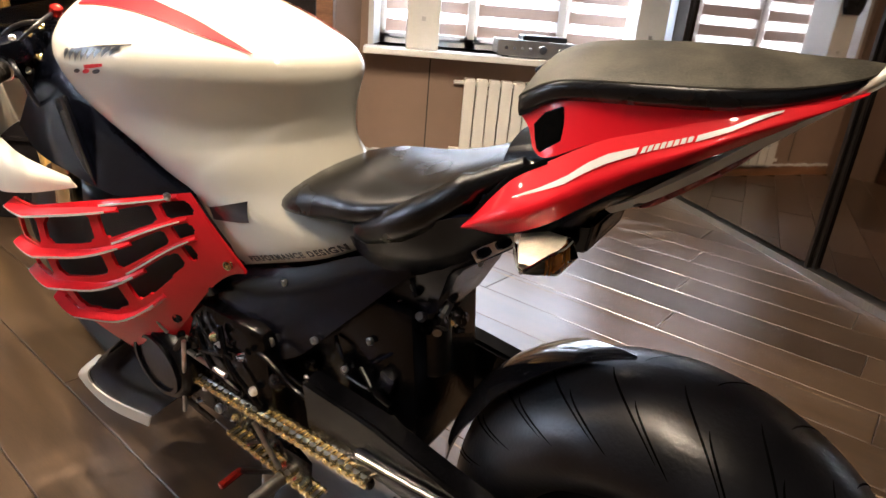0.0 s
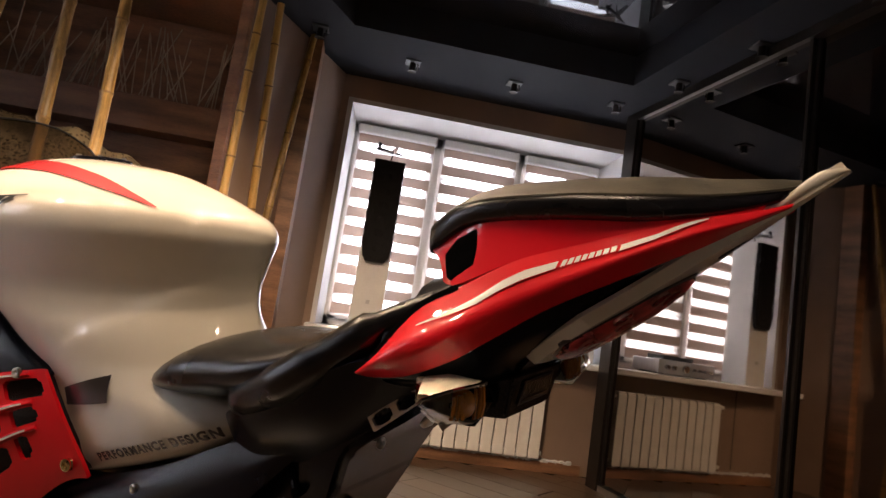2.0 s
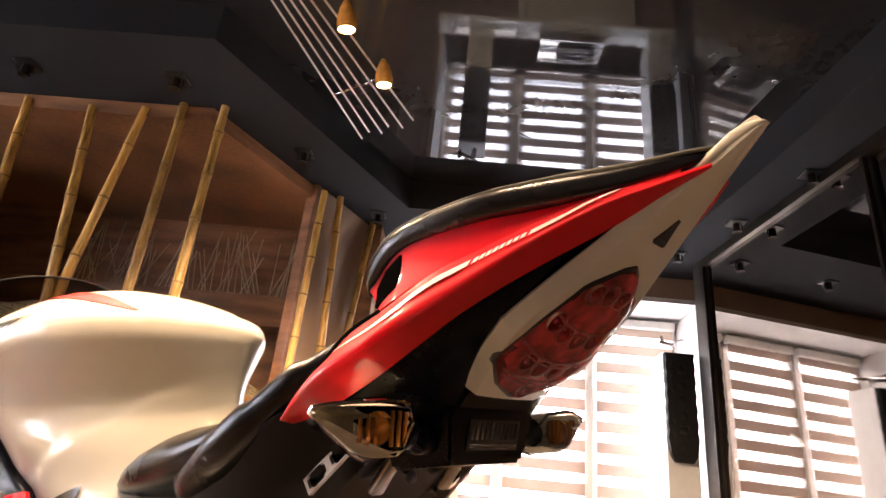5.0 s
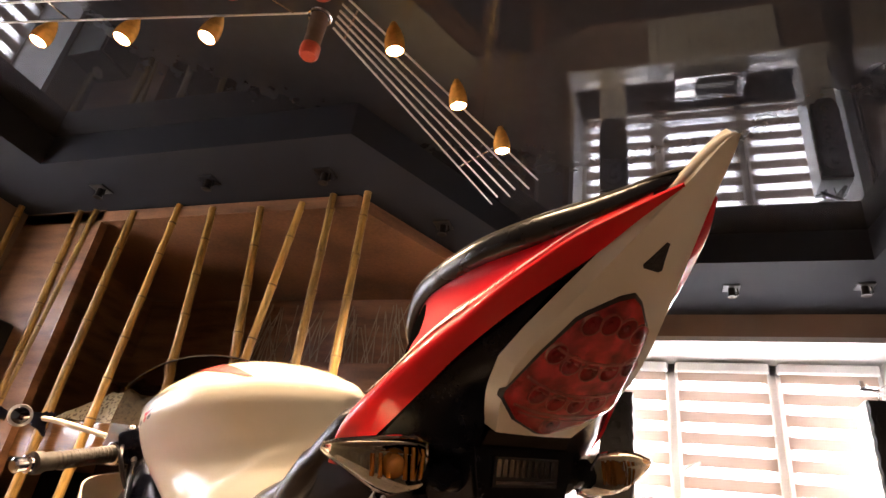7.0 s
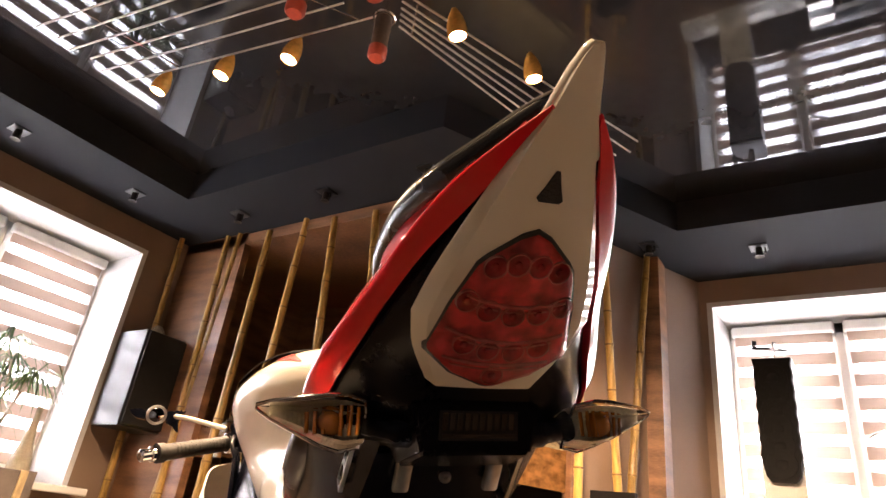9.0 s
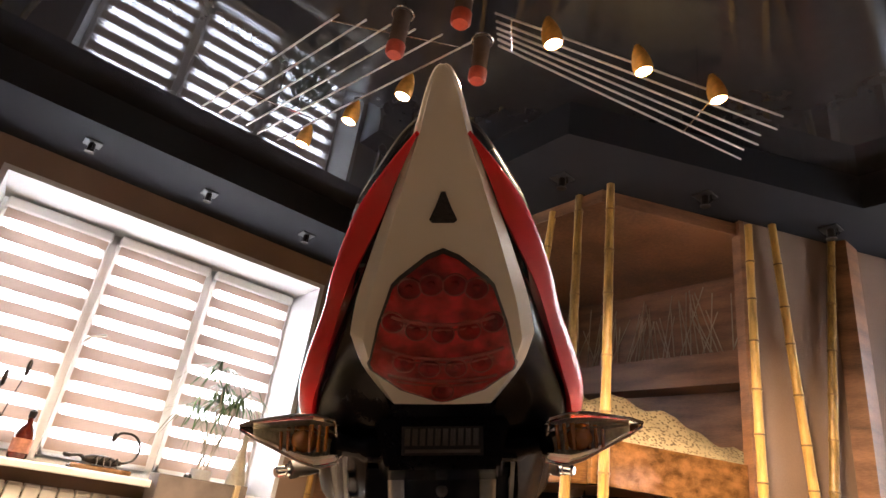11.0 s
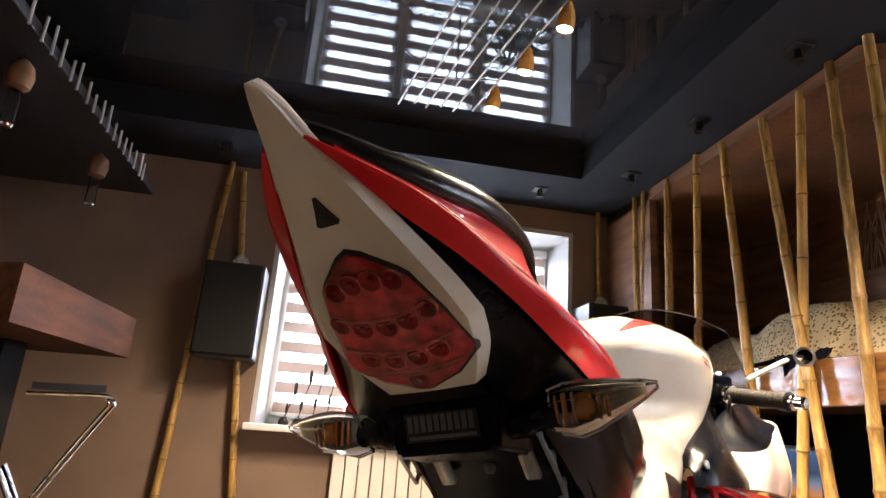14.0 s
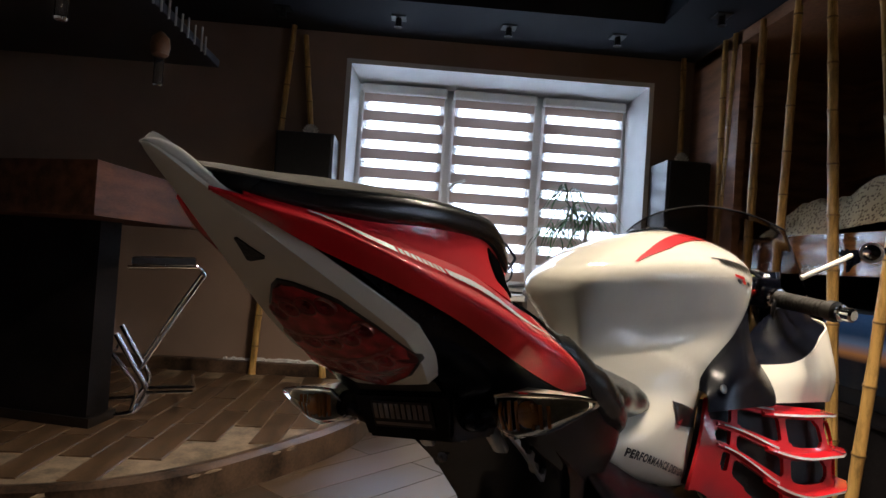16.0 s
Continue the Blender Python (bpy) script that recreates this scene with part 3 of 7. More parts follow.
rings(edge, [[(p.x + 0.006, p.y + 0.006, 0.0), (p.x + 0.006, p.y + 0.006, 0.112), (p.x - 0.02, p.y - 0.02, 0.124), (p.x - 0.05, p.y - 0.05, 0.118)] for p in curve], cap=False, closed=False)
part("stage_edge", edge, M_EDGE, stage, "chipped dark brown edge strip")
chip = random.Random(21)
for k in range(9):   # pale chips along the worn edge
    p = curve[chip.randrange(6, len(curve) - 1)]
    w, h = chip.uniform(0.02, 0.05), chip.uniform(0.005, 0.013)
    b2 = bmesh.new()
    rings(b2, [[(p.x + 0.0075 + o - a * w * 0.6, p.y + 0.0075 + o + a * w * 0.6 * chip.uniform(0.7, 1.0), 0.104 + b * h * chip.uniform(0.6, 1.0)) for a, b in ((-1, 0), (-0.4, 0.6), (0.3, 0.7), (1, 0.1), (0.5, -0.8), (-0.5, -0.9))] for o in (-0.004, 0.0008)])
    part("chip", b2, M_PALEJOINT, stage)

bar = thing("bar_counter", (1.2, -4.8, 0.12), "dark bar counter with a thick cherry-coloured top", "bar")
part("counter_top", prism([(2.01, -4.49), (0.88, -4.45), (0.80, -5.6), (1.45, -5.9)], 0.995, 1.18), M_BARTOP, bar, "thick cherry wood slab")
part("base_panel", prism([(1.40, -4.76), (1.25, -4.74), (0.95, -5.5), (1.15, -5.8)], 0.12, 0.995), M_BAR, bar, "black lacquered panel")
part("foot", prism([(1.42, -4.74), (1.22, -4.72), (0.93, -5.5), (1.15, -5.82)], 0.12, 0.16), M_DARKMETAL, bar)


def stool():
    """Folding cantilever stool, its two chrome side frames one behind the other."""
    st = thing("bar_stool", (1.1, -4.58, 0.118), "chrome cantilever bar stool with a thin black seat by the bar", "stool")
    back = Vector((-0.30, -0.11, 0))
    frame_line = smooth_line([(1.22, -4.714, 0.80), (1.20, -4.66, 0.802), (1.13, -4.46, 0.812), (1.115, -4.422, 0.805), (1.108, -4.405, 0.775), (1.112, -4.42, 0.745), (1.15, -4.52, 0.56), (1.192, -4.636, 0.331)], 5)
    for o in (Vector(), back):
        part("side_tube", tube([p + o for p in frame_line], 0.0075, 8), M_CHROME, st, "thin bent chrome tube", smooth=True)
        part("post", tube(smooth_line([Vector(p) + o for p in ((1.229, -4.738, 0.497), (1.205, -4.672, 0.37), (1.182, -4.609, 0.253), (1.184, -4.615, 0.20), (1.198, -4.653, 0.14))], 5), 0.013, 10), M_CHROME, st, "slanted chrome post", smooth=True)
        part("foot_bar", tube(smooth_line([Vector(p) + o for p in ((1.198, -4.653, 0.14), (1.215, -4.70, 0.132), (1.245, -4.79, 0.131))], 4), 0.012, 8), M_CHROME, st, smooth=True)
    part("inner_post", tube(smooth_line([(1.229, -4.760, 0.421), (1.215, -4.70, 0.34), (1.194, -4.645, 0.246), (1.20, -4.66, 0.15)], 5), 0.010, 10), M_CHROME, st, smooth=True)
    for z, dx in ((0.25, 0.0), (0.232, 0.02)):
        part("foot_rest", tube([(1.18 + dx, -4.60, z), (1.11 + dx, -4.415, z)], 0.009, 8), M_CHROME, st, "bright foot rail", smooth=True)
    for p in ((1.229, -4.739, 0.421), (1.17, -4.574, 0.474), (1.11, -4.415, 0.241), (1.198, -4.653, 0.14)):
        part("cross_bar", tube([Vector(p), Vector(p) + back], 0.008, 8), M_CHROME, st, smooth=True)
    seat = bmesh.new()
    a, b = Vector((1.215, -4.70, 0.815)), Vector((1.125, -4.445, 0.825))
    rings(seat, [[p + o * k + Vector((0, 0, h)) for p, k in ((a, -0.04), (b, -0.04), (b, 1.04), (a, 1.04))] for h, o in ((0.0, back), (0.022, back), (0.03, back * 0.96))])
    part("seat", seat, M_BLACKBOX, st, "black padded seat")
    return st


stool()

# dark canopy over the bar, with glass tubes along its edge and two small pendants
M_CANOPY = mat("dark_canopy_board", (0.020, 0.018, 0.022), 0.5, vary=0.25, scale=4, bump=0.1)
canopy = thing("bar_canopy", (1.3, -5.0, 1.955), "dark canopy board hanging over the bar", "canopy")
part("board", box(0.45, 2.45, -5.9, -4.62, 1.955, 2.0, 0.004), M_CANOPY, canopy)
for x in (0.6, 2.2):
    part("hanger", box(x - 0.02, x + 0.02, -5.5, -4.9, 2.0, TOP), M_CANOPY, canopy)
rnd = random.Random(12)
for k in range(17):
    x = 2.12 - 0.088 * k + rnd.uniform(-0.015, 0.015)
    gt = thing("glass_rod", (x, -4.612, 1.94), "short clear glass rod at the canopy edge", "decoration", "glass rods of the bar canopy")
    part("rod", tube([(0, 0, 0.0), (rnd.uniform(-0.006, 0.006), 0, 0.08 + rnd.uniform(0, 0.05))], 0.0055, 8), mat("frosted_rod", (0.62, 0.62, 0.60), 0.25, vary=0.1, spec=0.8) if k == 0 else bpy.data.materials["frosted_rod"], gt, smooth=True, local=True)
for x in (1.85, 1.0):
    pen = thing("small_pendant", (x, -4.735, 1.955), "small pendant with a copper holder and a clear glass tube", "pendant lamp", "bar pendants")
    part("holder", lathe([(0.010, 0.0), (0.040, -0.03), (0.048, -0.07), (0.040, -0.115), (0.020, -0.13)], (0, 0, 0), 18), M_HOLDER, pen, "dull copper holder", smooth=True, local=True)
    part("glass_tube", lathe([(0.022, -0.12), (0.024, -0.26), (0.019, -0.265), (0.018, -0.13)], (0, 0, 0), 18), M_CLEAR, pen, smooth=True, local=True)
    part("tip", lathe([(0.020, -0.258), (0.023, -0.262), (0.020, -0.27), (0.002, -0.268)], (0, 0, 0), 14), M_CHROME, pen, smooth=True, local=True)

# plinth along the window wall on the step, with crumbly sealant on its ledge
bm = bmesh.new()
rings(bm, [[(0.0, y, 0.0), (0.052, y, 0.0), (0.052, y, 0.188), (0.046, y, 0.196), (0.0, y, 0.198)] for y in (-6.3, -4.9, -3.2)])
tagged(part("baseboard", bm, M_EDGE), "dark brown plinth below the window wall", "skirting", kind="structure")
crumb = random.Random(3)
for nm, a, b, ax in (("trim_west", -4.6, -1.9, 1), ("trim_north", 3.1, 4.95, 0)):
    bm = bmesh.new()
    loops, q = [], a
    while q < b:
        h, w = crumb.uniform(0.006, 0.020), crumb.uniform(0.012, 0.026)
        base_z = 0.194 if ax == 1 and q < -3.2 else 0.095 if ax == 1 else 0.065
        ring_ = [(0.003, base_z), (w, base_z), (w, base_z + h), (0.003, base_z + 0.006 + h)]
        loops.append([(d0, q, z) if ax == 1 else (q, -d0, z) for d0, z in ring_])
        q += crumb.uniform(0.01, 0.03)
    rings(bm, loops)
    tagged(part(nm, bm, M_REVEAL), "crumbly white sealant along the skirting", "trim", kind="structure")
tagged(part("trim_panel_joint", box(3.518, 3.526, -0.003, 0.0, 0.1, 0.69), M_JOINT), "dark joint in the wall below the window", "trim", kind="structure")
tagged(part("baseboard_north", box(3.1, 5.0, -0.02, 0.0, 0.0, 0.07), M_NICHE), "brown skirting board", "skirting", kind="structure")

# ---------- speakers ----------


def wall_speaker(y0, y1, z0, z1):
    sp = thing("wall_speaker", (0.12, (y0 + y1) / 2, z0), "black box loudspeaker hung on the taupe wall", "speaker", "wall speakers")
    part("cabinet", box(0.02, 0.30, y0, y1, z0, z1, 0.006), M_BLACKBOX, sp, "black glossy cabinet")
    part("grille", box(0.302, 0.318, y0 + 0.012, y1 - 0.012, z0 + 0.012, z1 - 0.012, 0.005), M_GRILLE, sp, "black cloth grille")
    part("bracket", box(-0.01, 0.03, (y0 + y1) / 2 - 0.05, (y0 + y1) / 2 + 0.05, z0 + 0.2, z0 + 0.3), M_DARKMETAL, sp)
    sh = thing("sea_shell", (0.15, (y0 + y1) / 2, z1), "white spiky sea shell on the speaker", "shell", "shells")
    bm = bmesh.new()
    for k in range(9):
        a = -1.2 + 2.4 * k / 8
        rings(bm, [[(0.0, 0.004 * (k - 4), 0.0), (0.015, 0.004 * (k - 4), 0.0), (0.008, 0.05 * math.sin(a), 0.02 + 0.06 * math.cos(a))], [(0.0, 0.004 * (k - 4) + 0.008, 0.0), (0.015, 0.004 * (k - 4) + 0.008, 0.0), (0.008, 0.05 * math.sin(a) + 0.012, 0.02 + 0.06 * math.cos(a))]])
    part("shell_body", bm, M_SHELL, sh, local=True)


wall_speaker(-4.30, -3.95, 1.09, 1.65)
wall_speaker(-1.87, -1.58, 1.08, 1.65)


def sill_speaker(x0, x1, label):
    sp = thing("column_speaker", ((x0 + x1) / 2, -0.02, 0.735), label, "speaker", "sill speakers")
    part("cabinet", box(x0, x1, -0.10, 0.12, 0.735, 1.83, 0.006), M_PVC, sp, "slim white cabinet")
    g = bmesh.new()
    c, w = (x0 + x1) / 2, (x1 - x0) / 2 - 0.004
    rim = [(w * (1.0 + 0.045 * math.cos(2 * math.pi * k / 4)), 1.30 + 0.52 * k / 24) for k in range(25)]
    line = [(-u, z) for u, z in reversed(rim)] + [(-w * 0.86, 1.20), (-w * 0.6, 1.165), (w * 0.6, 1.165), (w * 0.86, 1.20)] + rim
    rings(g, [[(c + u, -0.102, z) for u, z in line], [(c + u * 0.96, -0.135, z) for u, z in line]])
    part("grille", g, M_GRILLE, sp, "long black grille with scalloped edges, rounded at the foot")
    for k in range(6):
        part("driver", lathe([(w * 0.78, 0.0), (w * 0.76, 0.004), (w * 0.60, 0.005), (w * 0.30, 0.001), (w * 0.26, 0.004), (0.001, 0.006)], (c, -0.135, 1.255 + 0.0905 * k), 24, axis=(0, -1, 0)), M_GRILLE, sp, "round black driver", smooth=True)
    part("badge", box(c - 0.012, c + 0.012, -0.106, -0.100, 0.90, 0.925), M_SILVER, sp)
    toy = thing("model_plane", (c, 0.0, 1.83), "small chrome model aeroplane on the speaker", "model", "model planes")
    toy.matrix_basis = toy.matrix_basis @ Matrix.Rotation(0.6, 4, "Z") @ Matrix.Scale(1.35, 4)
    part("stand", tube([(0, 0, 0), (0.01, 0, 0.05)], 0.003, 6), M_CHROME, toy, local=True)
    part("fuselage", tube([(-0.09, 0, 0.05), (-0.06, 0, 0.055), (0.03, 0, 0.06), (0.09, 0, 0.065)], [0.004, 0.010, 0.010, 0.002], 10), M_CHROME, toy, smooth=True, local=True)
    for q in (-1, 1):
        wing = bmesh.new()
        rings(wing, [[(0.025, q * 0.006, z), (-0.015, q * 0.006, z), (-0.050, q * 0.095, z), (-0.030, q * 0.095, z)] for z in (0.055, 0.0585)])
        part("wing", wing, M_CHROME, toy, local=True)
        wing = bmesh.new()
        rings(wing, [[(-0.068, q * 0.003, z), (-0.084, q * 0.003, z), (-0.098, q * 0.034, z), (-0.088, q * 0.034, z)] for z in (0.056, 0.058)])
        part("tailplane", wing, M_CHROME, toy, local=True)
    part("tail_fin", box(-0.085, -0.065, -0.002, 0.002, 0.055, 0.088), M_CHROME, toy, local=True)


sill_speaker(3.36, 3.56, "slim white column speaker with a black grille on the window sill")
sill_speaker(4.78, 4.97, "slim white column speaker with a black grille on the window sill")

amp = thing("amplifier", (4.18, -0.05, 0.735), "silver stereo amplifier on the window sill", "amplifier")
part("case", box(3.93, 4.43, -0.12, 0.14, 0.745, 0.835, 0.004), M_SILVER, amp)
part("front_plate", box(3.92, 4.44, -0.135, -0.12, 0.742, 0.838, 0.003), M_SILVER, amp, "brushed front plate")
for k, (x, r) in enumerate(((3.97, 0.012), (4.02, 0.010), (4.07, 0.010), (4.12, 0.010), (4.20, 0.026), (4.31, 0.016), (4.37, 0.016))):
    part("knob", lathe([(r, 0.0), (r, 0.018), (r * 0.9, 0.022), (0.001, 0.022)], (x, -0.135, 0.79), 16, axis=(0, -1, 0)), M_CHROME, amp, smooth=True)
part("foot", box(3.96, 4.0, -0.1, 0.1, 0.735, 0.746), M_BLACKBOX, amp), part("foot", box(4.36, 4.4, -0.1, 0.1, 0.735, 0.746), M_BLACKBOX, amp)
dac = thing("set_top_box", (4.22, -0.03, 0.836), "flat black set-top box on the amplifier", "electronics")
part("case", box(4.08, 4.36, -0.09, 0.08, 0.836, 0.868, 0.008), M_BLACKBOX, dac)

# ---------- television under the bed ----------
tv = thing("television", (1.4, -1.25, 0.3), "switched-on television under the bed showing a sunset", "television")
part("casing", box(0.98, 1.52, -1.28, -1.22, 0.36, 0.82, 0.008), M_BLACKBOX, tv)
scr = bpy.data.materials.new("sunset_screen")
scr.use_nodes = True
n = scr.node_tree.nodes
tcn, sep, rmp = n.new("ShaderNodeTexCoord"), n.new("ShaderNodeSeparateXYZ"), n.new("ShaderNodeValToRGB")
scr.node_tree.links.new(tcn.outputs["Generated"], sep.inputs[0])
scr.node_tree.links.new(sep.outputs[2], rmp.inputs[0])
els = rmp.color_ramp.elements
els[0].position, els[0].color = 0.0, (0.01, 0.015, 0.02, 1)
els[1].position, els[1].color = 1.0, (0.05, 0.12, 0.26, 1)
for pos, col in ((0.36, (0.01, 0.01, 0.015, 1)), (0.46, (0.70, 0.26, 0.07, 1)), (0.60, (0.22, 0.27, 0.36, 1)), (0.72, (0.03, 0.07, 0.14, 1))):
    e = els.new(pos)
    e.color = col
bs = n["Principled BSDF"]
scr.node_tree.links.new(rmp.outputs[0], bs.inputs["Emission Color"])
bs.inputs["Emission Strength"].default_value = 0.3
bs.inputs["Base Color"].default_value, bs.inputs["Roughness"].default_value = (0.01, 0.01, 0.01, 1), 0.15
part("screen", box(1.00, 1.50, -1.284, -1.281, 0.44, 0.80), scr, tv, "screen with a blue and orange sky")
cab = thing("media_cabinet", (1.4, -1.2, 0), "low black cabinet under the television", "cabinet")
part("body", box(0.66, 2.2, -1.45, -0.9, 0.0, 0.34, 0.006), M_BAR, cab)
part("worktop", box(0.64, 2.22, -1.47, -0.88, 0.34, 0.36, 0.004), M_BAR, cab)
tagged(part("wall_under_bed", box(0.04, 2.9, -0.82, -0.78, 0, 1.0), M_BAR), "dark back wall under the bed", "wall", kind="structure")

column = thing("glass_vase", (2.0, -1.35, 0.36), "tall wavy clear glass vase on the black cabinet", "vase")
part("body", lathe([(0.001, 0.0), (0.042, 0.0)] + [(0.037 + 0.004 * math.sin(k * 1.9), 0.02 + 0.028 * k) for k in range(22)] + [(0.031 + 0.003 * math.sin(k * 1.9), 0.02 + 0.028 * k) for k in range(21, 0, -1)] + [(0.001, 0.04)], (0, 0, 0), 24), M_CLEAR, column, smooth=True, local=True)

# ---------- things on the west window sill ----------
SILL = 0.735
for k in range(4):
    y = -3.74 + 0.085 * k
    fig = thing("bronze_reed", (-0.02, y, SILL), "slender dark bronze reed figure on the window sill", "figurine", "bronze reeds")
    lean, h = 0.05, 0.20 + 0.075 * k
    part("foot", lathe([(0.03, 0.0), (0.034, 0.02), (0.02, 0.045), (0.006, 0.05)], (0, 0, 0), 12), M_BRONZE, fig, smooth=True, local=True)
    part("stem", tube([(0, 0, 0.04), (0, lean * 0.5, h * 0.6), (0, lean, h)], 0.0035, 6), M_BRONZE, fig, smooth=True, local=True)
    part("head", lathe([(0.002, 0.0), (0.012, 0.015), (0.010, 0.035), (0.013, 0.05), (0.011, 0.075), (0.002, 0.09)], (0, lean, h - 0.02), 10), M_BRONZE, fig, smooth=True, local=True)
    part("leaf", lathe([(0.001, 0.0), (0.010, 0.02), (0.009, 0.05), (0.001, 0.08)], (0, 0.01, h * 0.3), 8), M_BRONZE, fig, smooth=True, local=True)
bot = thing("liqueur_bottle", (-0.03, -3.33, SILL), "squat dark red bottle with a faded label", "bottle")
part("glass_body", lathe([(0.04, 0.0), (0.048, 0.01), (0.048, 0.11), (0.035, 0.15), (0.016, 0.175), (0.014, 0.21)], (0, 0, 0), 20), M_BOTTLE, bot, smooth=True, local=True)
part("label", lathe([(0.0487, 0.03), (0.0487, 0.10)], (0, 0, 0), 20), M_LABEL, bot, local=True)
part("stopper", lathe([(0.016, 0.205), (0.019, 0.21), (0.019, 0.24), (0.008, 0.25)], (0, 0, 0), 14), M_BRONZE, bot, smooth=True, local=True)
sc = thing("scorpion_sculpture", (-0.02, -2.92, SILL), "dark metal scorpion sculpture on a wooden slab", "sculpture")
part("slab", box(-0.06, 0.06, -0.17, 0.15, 0, 0.03, 0.012), M_WOOD, sc, "rough wooden slab", local=True)
part("body", tube([(0, -0.11, 0.055), (0, -0.07, 0.06), (0, 0.0, 0.06), (0, 0.06, 0.055), (0, 0.09, 0.06)], [0.012, 0.024, 0.028, 0.020, 0.012], 10), M_BRONZE, sc, smooth=True, local=True)
part("tail", tube(smooth_line([(0, 0.09, 0.06), (0, 0.15, 0.09), (0, 0.165, 0.16), (0, 0.12, 0.215), (0, 0.05, 0.22), (0, 0.02, 0.195)]), 0.007, 8), M_BRONZE, sc, smooth=True, local=True)
part("sting", lathe([(0.003, -0.04), (0.014, -0.015), (0.010, 0.01), (0.002, 0.02)], (0, 0.015, 0.195), 10), M_BRONZE, sc, smooth=True, local=True)
for s in (-1, 1):
    part("claw", tube(smooth_line([(0.01 * s, -0.10, 0.055), (0.05 * s, -0.13, 0.07), (0.045 * s, -0.18, 0.06), (0.02 * s, -0.20, 0.065)]), [0.005] * 6 + [0.006] * 6 + [0.010] * 6 + [0.003], 8), M_BRONZE, sc, smooth=True, local=True)
    for k in range(4):
        y = -0.06 + 0.035 * k
        part("leg", tube([(0.02 * s, y, 0.055), (0.055 * s, y + 0.01, 0.08), (0.075 * s, y + 0.015, 0.03)], 0.0035, 6), M_BRONZE, sc, local=True)
plant = thing("dracaena", (-0.13, -2.33, SILL), "thin-stemmed dracaena in a grey pot on the sill", "plant")
part("pot", lathe([(0.045, 0.0), (0.055, 0.005), (0.065, 0.10), (0.062, 0.105), (0.056, 0.09), (0.001, 0.085)], (0, 0, 0), 20), M_POT, plant, smooth=True, local=True)
rnd = random.Random(4)
for k in range(6):
    bx, by, h = rnd.uniform(-0.03, 0.03), rnd.uniform(-0.035, 0.035), (0.72, 0.60, 0.50, 0.56, 0.44, 0.52)[k]
    tx, ty = bx + rnd.uniform(-0.04, 0.04), by + (-0.02, -0.06, 0.08, 0.14, -0.15, 0.03)[k]
    part("stem", tube(smooth_line([(bx, by, 0.085), ((bx + tx) / 2, (by + ty) / 2 + 0.015, h * 0.6), (tx, ty, h)], 4), 0.006, 6), M_TWIG, plant, "thin pale stem", smooth=True, local=True)
    tuft = bmesh.new()
    for j in range(24):
        a, up, ln = rnd.uniform(0, 6.28), rnd.uniform(0.2, 1.1), rnd.uniform(0.19, 0.33)
        dv = Vector((math.cos(a), math.sin(a), 0))
        sd = Vector((-math.sin(a), math.cos(a), 0)) * 0.006
        pl = [Vector((tx, ty, h)) + dv * ln * q + Vector((0, 0, ln * (up * q - 1.25 * q * q))) for q in (0, 0.3, 0.65, 1.0)]
        rings(tuft, [[p + sd * w, p - sd * w] for p, w in zip(pl, (0.7, 1.0, 0.8, 0.1))], cap=False, closed=False)
    part("leaf_tuft", tuft, M_LEAF, plant, "narrow drooping green leaves", local=True)

vase = thing("vase", (-0.06, -2.13, SILL), "tall beige bottle vase with a narrow neck on the sill", "vase")
part("body", lathe([(0.001, 0.0), (0.056, 0.0), (0.062, 0.02), (0.060, 0.07), (0.048, 0.13), (0.032, 0.20), (0.020, 0.28), (0.015, 0.35), (0.017, 0.385), (0.012, 0.388), (0.010, 0.35), (0.001, 0.34)], (0, 0, 0), 24), mat("beige_ceramic", (0.42, 0.36, 0.26), 0.55, vary=0.15, scale=14, fine=120, bump=0.1), vase, smooth=True, local=True)
M_FELT = mat("grey_felt_panel", (0.20, 0.17, 0.155), 0.9, vary=0.15, scale=8, fine=260, bump=0.25, spec=0.2)
felt = thing("felt_box", (0.22, -2.45, 0.0), "grey felt-covered box with a pale wooden corner post", "box")
part("front_panel", box(0.285, 0.305, -2.70, -2.275, 0.02, 0.775, 0.004), M_FELT, felt)
part("front_panel", box(0.285, 0.303, -2.238, -2.195, 0.02, 0.779, 0.004), M_FELT, felt)
part("corner_post", box(0.280, 0.312, -2.274, -2.239, 0.0, 0.778, 0.004), M_BOARDPALE, felt, "pale wooden strip")
part("side_panel", box(0.12, 0.284, -2.215, -2.195, 0.02, 0.775, 0.004), M_FELT, felt)
part("side_panel", box(0.12, 0.284, -2.70, -2.68, 0.02, 0.775, 0.004), M_FELT, felt)
part("back_panel", box(0.12, 0.14, -2.679, -2.216, 0.02, 0.775, 0.004), M_FELT, felt)
part("top_panel", box(0.141, 0.284, -2.679, -2.216, 0.735, 0.76, 0.004), M_FELT, felt)
part("base", box(0.141, 0.284, -2.679, -2.216, 0.0, 0.03), M_BAR, felt)
knob = thing("black_knob", (0.21, -2.52, 0.76), "small black round knob on the felt box", "knob")
part("ball", lathe([(0.001, 0.0), (0.012, 0.0), (0.022, 0.012), (0.024, 0.024), (0.018, 0.036), (0.001, 0.041)], (0, 0, 0), 18), M_BLACKBOX, knob, smooth=True, local=True)

# ---------- motorcycle, built upright on its own axes: x right, y ahead, z up; it leans on its stand ----------
M_WHITE = mat("pearl_white_lacquer", (0.85, 0.81, 0.69), 0.65, vary=0.02, scale=3, fine=30, bump=0.0, coat=1.0, spec=0.08, coat_rough=0.02)
M_RED = mat("red_lacquer", (0.74, 0.008, 0.016), 0.5, vary=0.04, scale=4, fine=40, bump=0.0, coat=1.0, spec=0.15)
